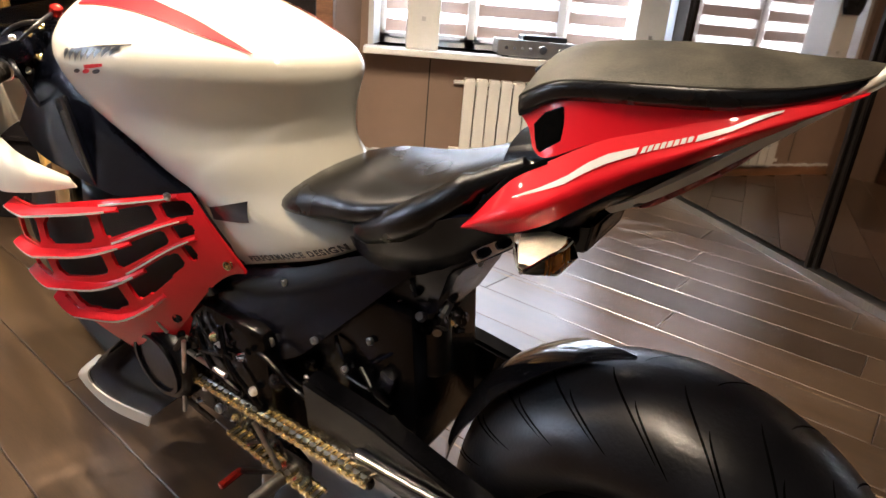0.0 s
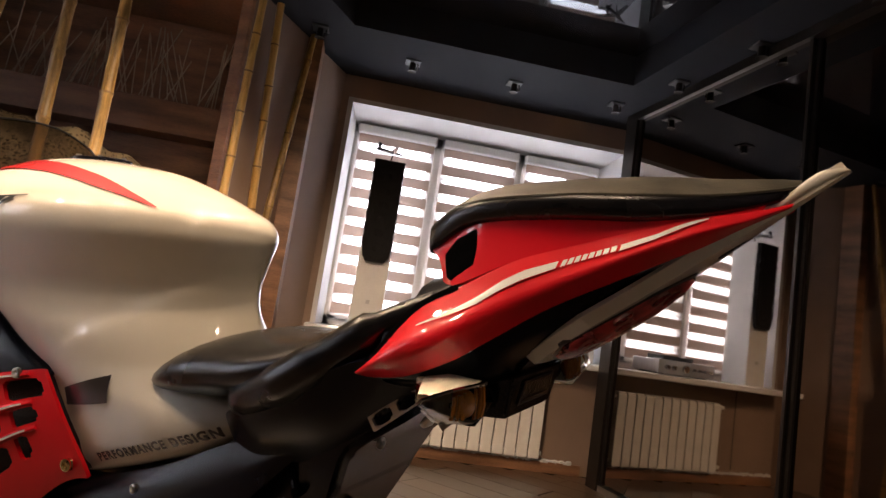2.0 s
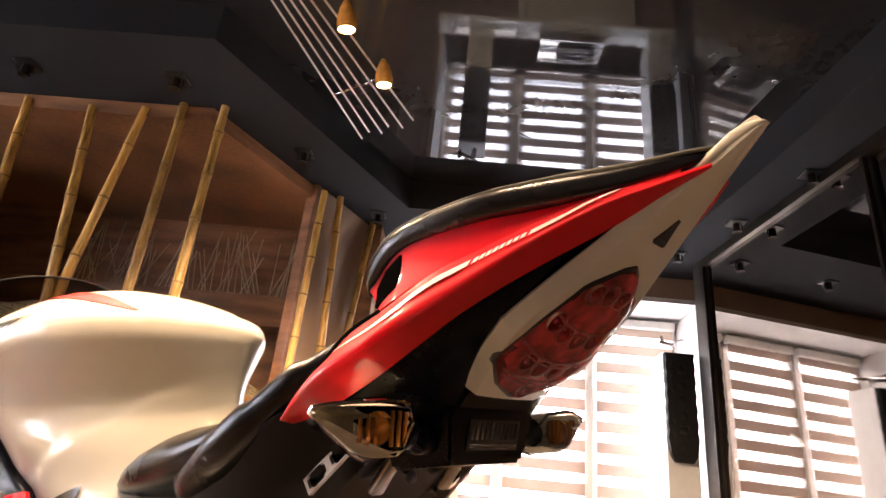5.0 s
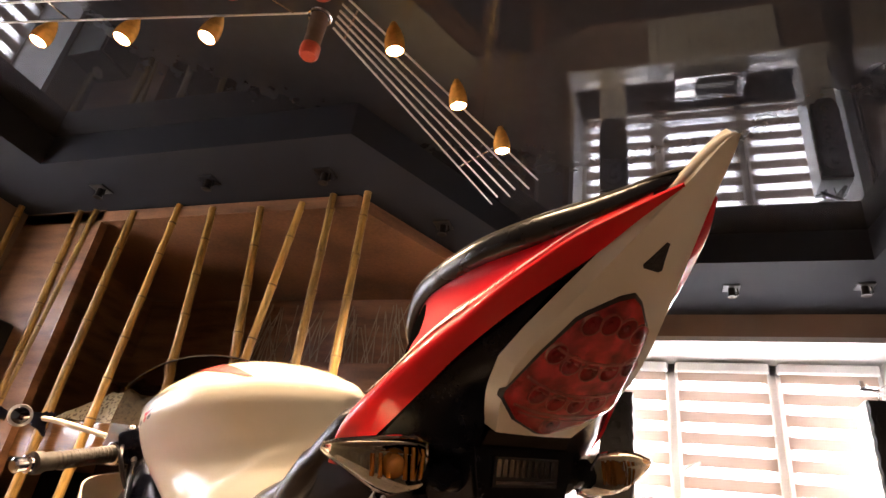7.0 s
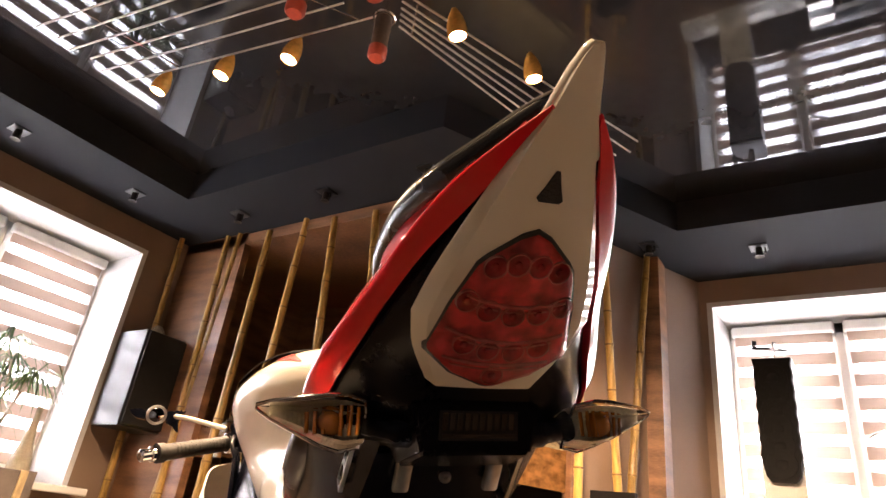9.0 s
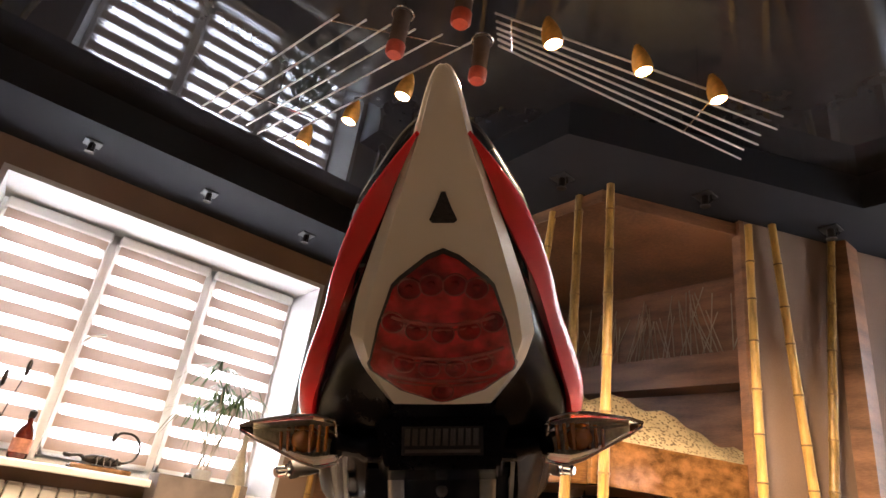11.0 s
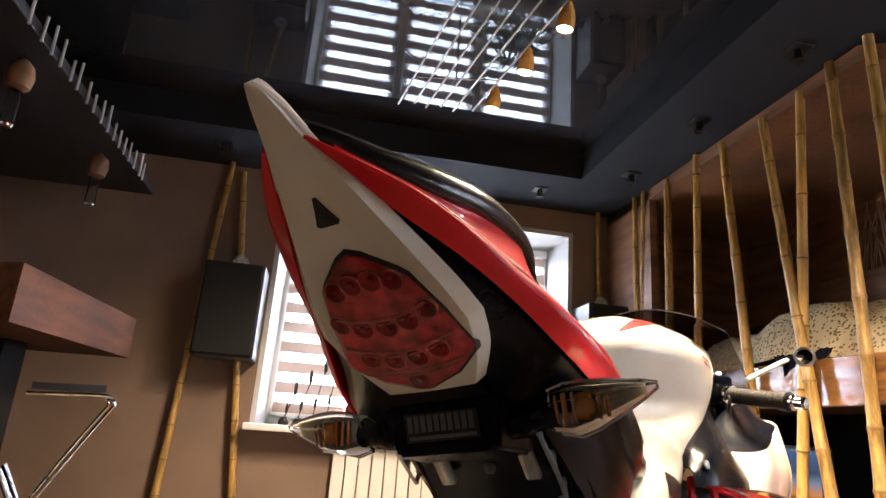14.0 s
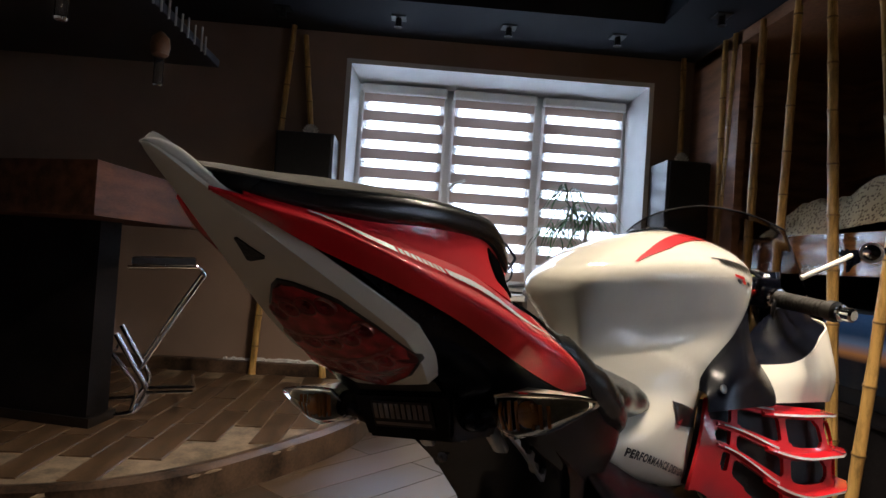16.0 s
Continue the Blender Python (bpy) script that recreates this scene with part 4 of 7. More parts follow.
M_REDTANK = mat("red_decal", (0.72, 0.010, 0.016), 0.5, vary=0.03, scale=4, bump=0.0, coat=1.0, spec=0.15)
# white for the printed stripes, and for the highlights drawn on the fins
M_WHITEDECAL_GLINT = mat("white_decal_and_glint", (0.74, 0.72, 0.68), 0.3, vary=0.03, bump=0.0, coat=0.6)
M_BLACKDECAL = mat("black_decal", (0.015, 0.015, 0.016), 0.3, vary=0.1, bump=0.0, coat=0.6)
M_LEATHER = mat("black_seat_vinyl", (0.005, 0.005, 0.006), 0.26, vary=0.2, scale=14, fine=420, bump=0.05, spec=0.5)
M_SUEDE = mat("brushed_seat_cloth", (0.075, 0.068, 0.050), 0.62, vary=0.25, scale=30, fine=500, bump=0.15, spec=0.5)
M_PLASTIC = mat("satin_black_plastic", (0.004, 0.005, 0.010), 0.24, vary=0.2, scale=10, fine=300, bump=0.04, spec=0.20)
M_ENGINE = mat("black_cast_engine", (0.0030, 0.0030, 0.0040), 0.22, metal=0.0, spec=0.38, vary=0.3, scale=20, fine=160, bump=0.18)
M_RUBBER = mat("tyre_rubber", (0.010, 0.010, 0.013), 0.30, spec=0.6, vary=0.25, scale=9, fine=180, bump=0.12)
M_GRIP = mat("grip_rubber", (0.020, 0.017, 0.013), 0.6, spec=0.3, vary=0.2, scale=30, fine=200, bump=0.1)
M_GROOVE = mat("tyre_groove", (0.003, 0.003, 0.003), 0.9, spec=0.0)
M_GOLD = mat("gold_chain_plate", (0.84, 0.68, 0.38), 0.22, metal=1.0, vary=0.15, scale=60)
M_STEEL = mat("worn_steel", (0.50, 0.49, 0.47), 0.3, metal=1.0, vary=0.15, scale=40)
M_LENS = glass("red_lamp_lens", (0.98, 0.42, 0.42), 0.03, 1.2, 0.94)
M_LENSDARK = mat("red_reflector", (0.85, 0.10, 0.10), 0.35, metal=0.0, vary=0.35, scale=50, coat=0.5)
M_LED = mat("dark_led_cup", (0.40, 0.03, 0.04), 0.15, metal=0.2, vary=0.3, scale=80, coat=0.6)
M_LEDRIM = mat("bright_red_rib", (1.0, 0.42, 0.36), 0.18, metal=0.5, vary=0.15, scale=80, coat=0.6)
M_CLEARLENS = glass("clear_ribbed_lens", (0.98, 0.97, 0.95), 0.04, 1.14)
M_REFLECTOR = mat("faceted_reflector", (0.90, 0.82, 0.66), 0.3, metal=0.15, vary=0.15, scale=40, fine=300, bump=0.0)
M_AMBERBULB = mat("amber_bulb", (0.42, 0.15, 0.02), 0.25, vary=0.2, coat=0.8)
M_REDANO = mat("red_anodised", (0.55, 0.03, 0.02), 0.25, metal=0.8, vary=0.1)
M_SMOKE = glass("smoked_screen", (0.34, 0.31, 0.30), 0.03, 1.1)
M_FOIL = mat("silver_foil", (0.38, 0.37, 0.36), 0.10, metal=1.0, vary=0.05, scale=40, bump=0.0)
M_MESH = mat("black_grille_mesh", (0.008, 0.008, 0.009), 0.6, vary=0.4, scale=60, fine=500, bump=0.6)

BIKE_M = Matrix.Translation((3.578, -3.315, 0.0)) @ pose(0, 0, 0, 0, -8.6, 50.52)
bike = thing("motorcycle", (0, 0, 0), "white and red sports motorcycle leaning on its side stand", "motorcycle", m=BIKE_M)


FLANK_Y = (0.04, 0.15, 0.30, 0.60, 0.80, 0.92, 1.0, 1.04)
FLANK_IN = (0.0, 0.015, 0.035, 0.036, 0.029, 0.021, 0.012, 0.0)


def bp(name, bm, material, parent=None, label="", smooth=True, angle=40):
    for v in bm.verts:
        x, y, z = v.co
        if x > 0 and y > 0.04:   # the right flank is drawn in a little between seat and fairing
            v.co.x = x - float(np.interp(y, FLANK_Y, FLANK_IN)) * min(1.0, x / 0.1)
    return part(name, bm, material, parent or bike, label, smooth, True, angle=angle)


def drawn_out(pts):
    """Undo the draw-in of the right flank for points that are given as they lie."""
    return [Vector((x + float(np.interp(y, FLANK_Y, FLANK_IN)) * min(1.0, max(0.0, x) / 0.1), y, z)) for x, y, z in pts]


def flip(bm):
    b2 = bm.copy()
    b2.transform(Matrix.Scale(-1, 4, (1, 0, 0)))
    return b2


def both(name, bm, material, parent=None, label="", smooth=True, angle=40):
    """A left part and its mirror image on the right."""
    other = flip(bm)
    return bp(name, bm, material, parent, label, smooth, angle), bp(name, other, material, parent, label, smooth, angle)


def skin(curves, along_n=6, across_n=4, thick=0.0):
    """A smooth sheet through several curves of as many points each."""
    lines = [smooth_line(c, along_n) for c in curves]
    cols = [smooth_line([l[i] for l in lines], across_n) for i in range(len(lines[0]))]
    bm = bmesh.new()
    rings(bm, cols, cap=False, closed=False)
    bmesh.ops.remove_doubles(bm, verts=bm.verts[:], dist=1e-5)
    if thick:
        bmesh.ops.recalc_face_normals(bm, faces=bm.faces[:])
        bmesh.ops.solidify(bm, geom=bm.faces[:], thickness=thick)
    return bm


def oval(y, zb, zt, w, n=24, p=2.6, flat=0.5):
    """A cross ring at y from zb to zt, half-width w; flat: height of its widest place."""
    pts = []
    for k in range(n):
        a = 2 * math.pi * k / n
        c, s = math.cos(a), math.sin(a)
        x = w * math.copysign(abs(c) ** (2 / p), c)
        mid = zb + (zt - zb) * flat
        h = (zt - mid) if s >= 0 else (mid - zb)
        pts.append(Vector((x, y, mid + h * math.copysign(abs(s) ** (2 / p), s))))
    return pts


def interp(rows, n):
    """More rows between rows of numbers, along a smooth curve."""
    out = []
    for i in range(len(rows) - 1):
        a, b, c, d = (np.array(rows[j], float) for j in (max(i - 1, 0), i, i + 1, min(i + 2, len(rows) - 1)))
        for k in range(n):
            t = k / n
            out.append(0.5 * (2 * b + (c - a) * t + (2 * a - 5 * b + 4 * c - d) * t * t + (3 * b - a - 3 * c + d) * t ** 3))
    return out + [np.array(rows[-1], float)]


# --- tank: height, rear, front, half-width, rear fullness, front fullness
TANK = interp([
    (0.597, 0.478, 0.580, 0.118, 0.16, 0.12), (0.622, 0.402, 0.600, 0.121, 0.16, 0.12), (0.660, 0.304, 0.625, 0.124, 0.18, 0.14), (0.700, 0.250, 0.660, 0.128, 0.26, 0.16),
    (0.740, 0.290, 0.690, 0.142, 0.50, 0.20), (0.780, 0.318, 0.725, 0.157, 0.60, 0.21), (0.812, 0.335, 0.775, 0.166, 0.68, 0.20), (0.836, 0.338, 0.808, 0.175, 0.68, 0.20), (0.858, 0.336, 0.832, 0.184, 0.62, 0.21),
    ] + [   # from the rim up
    (0.885, 0.330, 0.852, 0.193, 0.55, 0.22), (0.910, 0.327, 0.868, 0.198, 0.50, 0.24), (0.932, 0.348, 0.875, 0.194, 0.47, 0.26), (0.948, 0.390, 0.875, 0.182, 0.44, 0.27), (0.962, 0.428, 0.872, 0.168, 0.42, 0.28),
    (0.982, 0.492, 0.862, 0.138, 0.38, 0.30), (0.998, 0.555, 0.850, 0.102, 0.36, 0.36), (1.010, 0.640, 0.835, 0.064, 0.42, 0.45), (1.018, 0.715, 0.800, 0.024, 0.48, 0.6)], 6)


def tank_x(y, z):
    """Half-width of the tank at a place: a dome with a rounded rim over a hollow, and a flank that swells again below an arc."""
    zs = [r[0] for r in TANK]
    r = [float(np.interp(z, zs, [row[k] for row in TANK])) for k in range(6)]
    s = min(1.0, max(0.0, (y - r[1]) / (r[2] - r[1])))
    if not 0 < s < 1:
        return 0.0
    top = r[4] / (r[4] + r[5])
    x = r[3] * (s ** r[4] * (1 - s) ** r[5]) / (top ** r[4] * (1 - top) ** r[5])
    q = min(1.0, max(0.0, (float(np.interp(y, (0.25, 0.29, 0.407, 0.522, 0.60), (0.885, 0.880, 0.843, 0.770, 0.700))) - z) / 0.018))
    return x + 0.007 * q * q * (3 - 2 * q) * min(1.0, s * 6, max(0.0, (z - 0.61) / 0.10), max(0.0, (0.60 - y) / 0.10))


bm = bmesh.new()
loops = []
for row in TANK:
    z, yr, yf = row[0], row[1], row[2]
    half = []
    for k in range(45):
        s = 0.5 - 0.5 * math.cos(math.pi * k / 44)
        y = yr + (yf - yr) * s
        half.append((tank_x(y, z) if 0 < k < 44 else 0.0, y, z))
    loops.append([Vector(p) for p in half] + [Vector((-x, y, zz)) for x, y, zz in reversed(half[1:-1])])
rings(bm, loops)
tank = bp("fuel_tank", bm, M_WHITE, None, "glossy pearl white tank", angle=70)


def on_tank(y, z, off, side=-1):
    """A place just off the tank's side, along its normal."""
    x, e = tank_x(y, z), 0.003
    n = Vector((1, -(tank_x(y + e, z) - tank_x(y - e, z)) / (2 * e), -(tank_x(y, z + e) - tank_x(y, z - e)) / (2 * e))).normalized()
    return Vector((side * (x + n.x * off), y + n.y * off, z + n.z * off))


def tank_patch(rows, off=0.0016):
    """A decal on the left side of the tank; rows of (y, upper z, lower z)."""
    b = bmesh.new()
    fine = interp(rows, 5)
    rings(b, [[on_tank(y, z, off) for z in np.linspace(zu, zl, 7)] for y, zu, zl in fine], cap=False, closed=False)
    return b


both("tank_stripe", tank_patch([(0.412, 0.9385, 0.9375), (0.466, 0.9575, 0.9515), (0.512, 0.9715, 0.9615), (0.556, 0.9820, 0.9705), (0.620, 0.9930, 0.9795), (0.700, 1.0005, 0.9830), (0.775, 1.0035, 0.9790)]), M_REDTANK, tank, "red pointed stripe")
both("tank_bar", tank_patch([(0.437, 0.733, 0.700), (0.47, 0.723, 0.692), (0.53, 0.703, 0.680)], 0.002), M_BLACKDECAL, tank, "black bar decal")
# scribbled emblem, as plain slanted strokes
for k in range(8):
    y0, zt = 0.712 - 0.0165 * k, 0.930 + 0.0016 * k
    h = 0.020 - 0.0015 * abs(k - 2)
    both("emblem_stroke", tank_patch([(y0 - 0.004, zt, zt - 0.004), (y0 + 0.005, zt - 0.001, zt - h * 0.6), (y0 + 0.012, zt - h * 0.5, zt - h)], 0.0015), M_BLACKDECAL, tank)
for k in range(3):
    y0, zt = 0.690 - 0.026 * k, 0.9045 + 0.0024 * k
    both("emblem_stroke", tank_patch([(y0 - 0.004, zt, zt - 0.003), (y0 + 0.006, zt - 0.001, zt - 0.007), (y0 + 0.016, zt - 0.005, zt - 0.008)], 0.0015), M_REDTANK if k == 1 else M_BLACKDECAL, tank)
both("emblem_stroke", tank_patch([(0.575, 0.945, 0.943), (0.64, 0.939, 0.936), (0.70, 0.930, 0.926)], 0.0015), M_BLACKDECAL, tank)
both("emblem_stroke", tank_patch([(0.625, 0.918, 0.914), (0.67, 0.912, 0.906)], 0.0015), M_REDTANK, tank)
cap = bp("filler_cap", lathe([(0.050, 0.0), (0.050, 0.004), (0.046, 0.006), (0.018, 0.007), (0.001, 0.007)], (0, 0.71, 1.012), 28), M_PLASTIC, tank, "black filler cap")
for a in range(6):
    bp("cap_bolt", lathe([(0.004, 0.0), (0.004, 0.003), (0.001, 0.003)], (0.04 * math.cos(a), 0.71 + 0.04 * math.sin(a), 1.0175), 8), M_STEEL, cap)


def lettering(text, size, a, b, side):
    """Words laid on the tank's side from a to b, rows of (y, z)."""
    cu = bpy.data.curves.new("words", "FONT")
    cu.body, cu.size, cu.space_character, cu.offset = text, size, 1.2, size * 0.05
    ob = bpy.data.objects.new("words", cu)
    scene.collection.objects.link(ob)
    dg = bpy.context.evaluated_depsgraph_get()
    me = bpy.data.meshes.new_from_object(ob.evaluated_get(dg))
    bpy.data.objects.remove(ob)
    b2 = bmesh.new()
    b2.from_mesh(me)
    bmesh.ops.triangulate(b2, faces=b2.faces[:])
    w = max(v.co.x for v in b2.verts)
    (ya, za), (yb, zb) = a, b
    ln = math.hypot(yb - ya, zb - za)
    ux, uz = (yb - ya) / ln, (zb - za) / ln
    nx, nz = (-uz, ux) if ux > 0 else (uz, -ux)
    for v in b2.verts:
        s, t = v.co.x / w * ln, v.co.y / w * ln * 0.85
        y, z = ya + ux * s + nx * t, za + uz * s + nz * t
        v.co = on_tank(y, z, 0.0026 if side < 0 else 0.004, side)
    return b2


bp("lettering", lettering("PERFORMANCE DESIGN", 0.02, (0.466, 0.621), (0.280, 0.686), -1), M_BLACKDECAL, tank, "small black words", smooth=False)
bp("lettering", lettering("PERFORMANCE DESIGN", 0.02, (0.300, 0.684), (0.474, 0.619), 1), M_BLACKDECAL, tank, "small black words", smooth=False)

# --- seats: y, bottom, top, half-width
bm = bmesh.new()
rings(bm, [oval(r[0], r[1], r[2], r[3], 28, 2.3, 0.45) for r in interp([(0.400, 0.722, 0.742, 0.085), (0.385, 0.712, 0.760, 0.112), (0.340, 0.714, 0.786, 0.126), (0.28, 0.722, 0.803, 0.130), (0.22, 0.738, 0.806, 0.134), (0.15, 0.765, 0.822, 0.124), (0.08, 0.800, 0.850, 0.105), (0.02, 0.838, 0.872, 0.085), (-0.03, 0.86, 0.885, 0.07)], 4)])
rider = bp("rider_seat", bm, M_LEATHER, None, "black vinyl rider seat", angle=80)
bm = tube(smooth_line([(-0.098, 0.235, 0.738), (-0.112, 0.215, 0.745), (-0.121, 0.165, 0.768), (-0.115, 0.11, 0.803), (-0.10, 0.06, 0.838), (-0.084, 0.01, 0.862)]), [0.010] * 3 + [0.020] * 9 + [0.022] * 6 + [0.019] * 6 + [0.014] * 7, 14)
both("seat_bolster", bm, M_LEATHER, rider, "rolled seat edge")
PAD = ((0.0, 0.0), (0.85, 0.0), (0.955, 0.04), (0.995, 0.16), (1.0, 0.34), (0.985, 0.43), (0.945, 0.50), (0.88, 0.56), (0.75, 0.66), (0.55, 0.79), (0.30, 0.92), (0.0, 1.0))


def pad_ring(y, zb, zt, w):
    """A cross ring of the pillion pad: low upright sides and a flat-sloped crown."""
    half = [Vector((w * u, y, zb + (zt - zb) * v)) for u, v in PAD]
    return half + [Vector((-p.x, p.y, p.z)) for p in reversed(half[1:-1])]


bm = bmesh.new()
PAD_ROWS = interp([(0.041, 0.912, 0.930, 0.046), (0.037, 0.908, 0.950, 0.064), (0.022, 0.914, 0.967, 0.076), (-0.02, 0.936, 0.981, 0.086), (-0.10, 0.944, 0.988, 0.087), (-0.16, 0.946, 0.990, 0.074), (-0.21, 0.953, 0.988, 0.052), (-0.25, 0.966, 0.988, 0.029), (-0.268, 0.978, 0.987, 0.009)], 5)
rings(bm, [pad_ring(*r) for r in PAD_ROWS])
pillion = bp("pillion_seat", bm, M_LEATHER, None, "black vinyl pillion pad with a brushed grey top", angle=80)
bm = bmesh.new()
loops = []
for y, zb, zt, w in PAD_ROWS[2:]:
    half = [Vector((w * u, y, zb + (zt - zb) * v + 0.0012)) for u, v in PAD[6:]]
    loops.append(half + [Vector((-p.x, p.y, p.z)) for p in reversed(half[:-1])])
rings(bm, loops, cap=False, closed=False)
bp("pad_top", bm, M_SUEDE, pillion, "brushed dark grey cover", angle=80)
bm = bmesh.new()
for q in (-1, 1):
    tube([Vector((q * r[3] * 0.950, r[0], r[1] + (r[2] - r[1]) * 0.49)) for r in PAD_ROWS[1:]], 0.0016, 6, bm=bm)
bp("piping", bm, M_SUEDE, pillion)

# --- red tail panels
U = [(-0.118, 0.056, 0.808), (-0.112, 0.016, 0.858), (-0.101, -0.021, 0.882), (-0.090, -0.066, 0.908), (-0.080, -0.109, 0.923), (-0.070, -0.151, 0.937), (-0.054, -0.201, 0.950), (-0.035, -0.240, 0.960), (-0.0185, -0.2640, 0.9680)]
M1 = [(-0.127, 0.061, 0.802), (-0.127, 0.012, 0.845), (-0.119, -0.030, 0.866), (-0.110, -0.066, 0.886), (-0.094, -0.107, 0.906), (-0.081, -0.151, 0.923), (-0.062, -0.199, 0.943), (-0.041, -0.238, 0.955), (-0.0197, -0.2640, 0.9668)]
M2 = [(-0.132, 0.062, 0.798), (-0.142, 0.020, 0.822), (-0.137, -0.025, 0.843), (-0.124, -0.060, 0.863), (-0.105, -0.103, 0.889), (-0.090, -0.148, 0.912), (-0.067, -0.199, 0.936), (-0.043, -0.236, 0.951), (-0.0202, -0.2635, 0.9653)]
L = [(-0.124, 0.054, 0.795), (-0.128, 0.012, 0.803), (-0.122, -0.030, 0.822), (-0.111, -0.060, 0.843), (-0.095, -0.101, 0.872), (-0.076, -0.150, 0.899), (-0.048, -0.203, 0.928), (-0.0340, -0.2325, 0.9465), (-0.0190, -0.2618, 0.9638)]
red_l, red_r = both("tail_panel", skin([U, M1, M2, L], 6, 5, 0.003), M_RED, None, "glossy red tail side panel", angle=50)
SL = [(-0.068, 0.030, 0.912), (-0.077, -0.010, 0.938), (-0.081, -0.045, 0.950), (-0.079, -0.100, 0.950), (-0.067, -0.155, 0.951), (-0.050, -0.205, 0.957), (-0.030, -0.246, 0.965)]
SM = [(-0.073, 0.018, 0.902), (-0.084, -0.012, 0.914), (-0.084, -0.045, 0.928), (-0.079, -0.100, 0.935), (-0.068, -0.153, 0.942), (-0.052, -0.203, 0.953), (-0.031, -0.245, 0.962)]
SB = [(-0.078, 0.010, 0.884), (-0.098, -0.016, 0.884), (-0.091, -0.060, 0.905), (-0.081, -0.105, 0.921), (-0.071, -0.149, 0.936), (-0.055, -0.199, 0.949), (-0.036, -0.238, 0.960)]
cowl_l, cowl_r = both("seat_cowl", skin([SL, SM, SB], 6, 4, 0.003), M_RED, None, "red cowl below the pillion seat")
VO = [(-0.0818, -0.0239, 0.9324), (-0.0787, -0.0040, 0.9225), (-0.0769, 0.0080, 0.9083), (-0.0815, 0.0040, 0.8965), (-0.0885, -0.0021, 0.8880), (-0.0928, -0.0075, 0.8865), (-0.0935, -0.0180, 0.8935), (-0.0923, -0.0277, 0.9017), (-0.0864, -0.0272, 0.9169)]
bm = bmesh.new()
cen = sum((Vector(p) for p in VO), Vector()) / len(VO)
out = Vector((-0.4, 0.85, 0.3)).normalized()
rings(bm, [[Vector(p) - out * 0.004 for p in VO], [Vector(p) + out * 0.0022 for p in VO], [cen + (Vector(p) - cen) * 0.88 + out * 0.003 for p in VO], [cen + (Vector(p) - cen) * 0.5 + out * 0.0035 for p in VO]])
for ob, side in zip((cowl_l, cowl_r), (1, -1)):
    b2 = bm.copy()
    if side < 0:
        b2.transform(Matrix.Scale(-1, 4, (1, 0, 0)))
    v = bp("vent", b2, M_GROOVE, ob, "black vent opening", smooth=False)
bm.free()


def ribbon(a, b, out=0.0013, parts=8):
    """A narrow band between two lines on the red panel."""
    b2 = bmesh.new()
    la, lb = smooth_line(a, parts), smooth_line(b, parts)
    rings(b2, [[p + Vector((-out, 0, out * 0.5)), (p + q) / 2 + Vector((-out * 1.6, 0, out * 0.6)), q + Vector((-out * 1.2, 0, out * 0.2))] for p, q in zip(la, lb)], cap=False, closed=False)
    return b2


def on_panel(t, w):
    """A place on the left red panel: t along it (0 to 8), w across (0 upper edge to 3 lower edge)."""
    i = min(7, int(t))
    f = t - i
    cols = []
    for c in (U, M1, M2, L):
        a, b, cc, dd = (Vector(c[j]) for j in (max(i - 1, 0), i, i + 1, min(i + 2, 8)))
        cols.append(0.5 * (2 * b + (cc - a) * f + (2 * a - 5 * b + 4 * cc - dd) * f * f + (3 * b - a - 3 * cc + dd) * f ** 3))
    k = min(2, int(w))
    return cols[k].lerp(cols[k + 1], w - k)


def panel_band(rows, out=0.002):
    b2 = bmesh.new()
    rows = [tuple(a + (b - a) * k / 6 for a, b in zip(r0, r1)) for r0, r1 in zip(rows, rows[1:]) for k in range(6)] + [rows[-1]]
    rings(b2, [[on_panel(t, w0 + (w1 - w0) * q) + Vector((-out, -out * 0.2, out * 0.35)) for q in (0, 0.33, 0.67, 1)] for t, w0, w1 in rows], cap=False, closed=False)
    return b2


both("panel_seam", ribbon([Vector(p) + Vector((0.001, 0.004, 0.0015)) for p in U[:3]], [Vector(p) + Vector((-0.001, -0.001, -0.0015)) for p in U[:3]], 0.001), M_GROOVE, red_l, "dark gap along the panel")
both("side_stripe", panel_band([(1.25, 1.15, 1.2), (2.0, 1.02, 1.22), (2.55, 0.93, 1.28), (2.95, 0.72, 1.12), (3.35, 0.62, 1.02), (3.95, 0.70, 1.05)]), M_WHITEDECAL_GLINT, red_l, "white stripe")
both("side_stripe", panel_band([(5.0, 0.75, 1.15), (5.5, 0.68, 1.1), (5.75, 0.35, 0.85), (6.0, 0.10, 0.55), (6.2, 0.05, 0.3)]), M_WHITEDECAL_GLINT, red_l, "white stripe")
# brand word as eight plain bars
for k in range(8):
    t = 4.03 + 0.118 * k
    both("brand_bar", panel_band([(t, 0.74, 1.06), (t + 0.05, 0.74, 1.06), (t + 0.085, 0.74, 1.06)]), M_WHITEDECAL_GLINT, red_l)

# --- white tail cover, laid out on its own slope: along a, out n


def tail_pt(x, a, n=-0.585):
    n -= 0.04 * max(0.0, a + 0.68)   # the face bends in towards its lower end
    return Vector((x, 0.778 * a - 0.628 * n, -0.628 * a - 0.778 * n))


EDGE = [(-0.858, 0.002), (-0.852, 0.0070), (-0.835, 0.0130), (-0.813, 0.0195), (-0.765, 0.037), (-0.722, 0.053), (-0.675, 0.069), (-0.642, 0.0764), (-0.637, 0.0772), (-0.632, 0.0762), (-0.603, 0.069), (-0.5675, 0.050)]
bm = bmesh.new()
rows = []
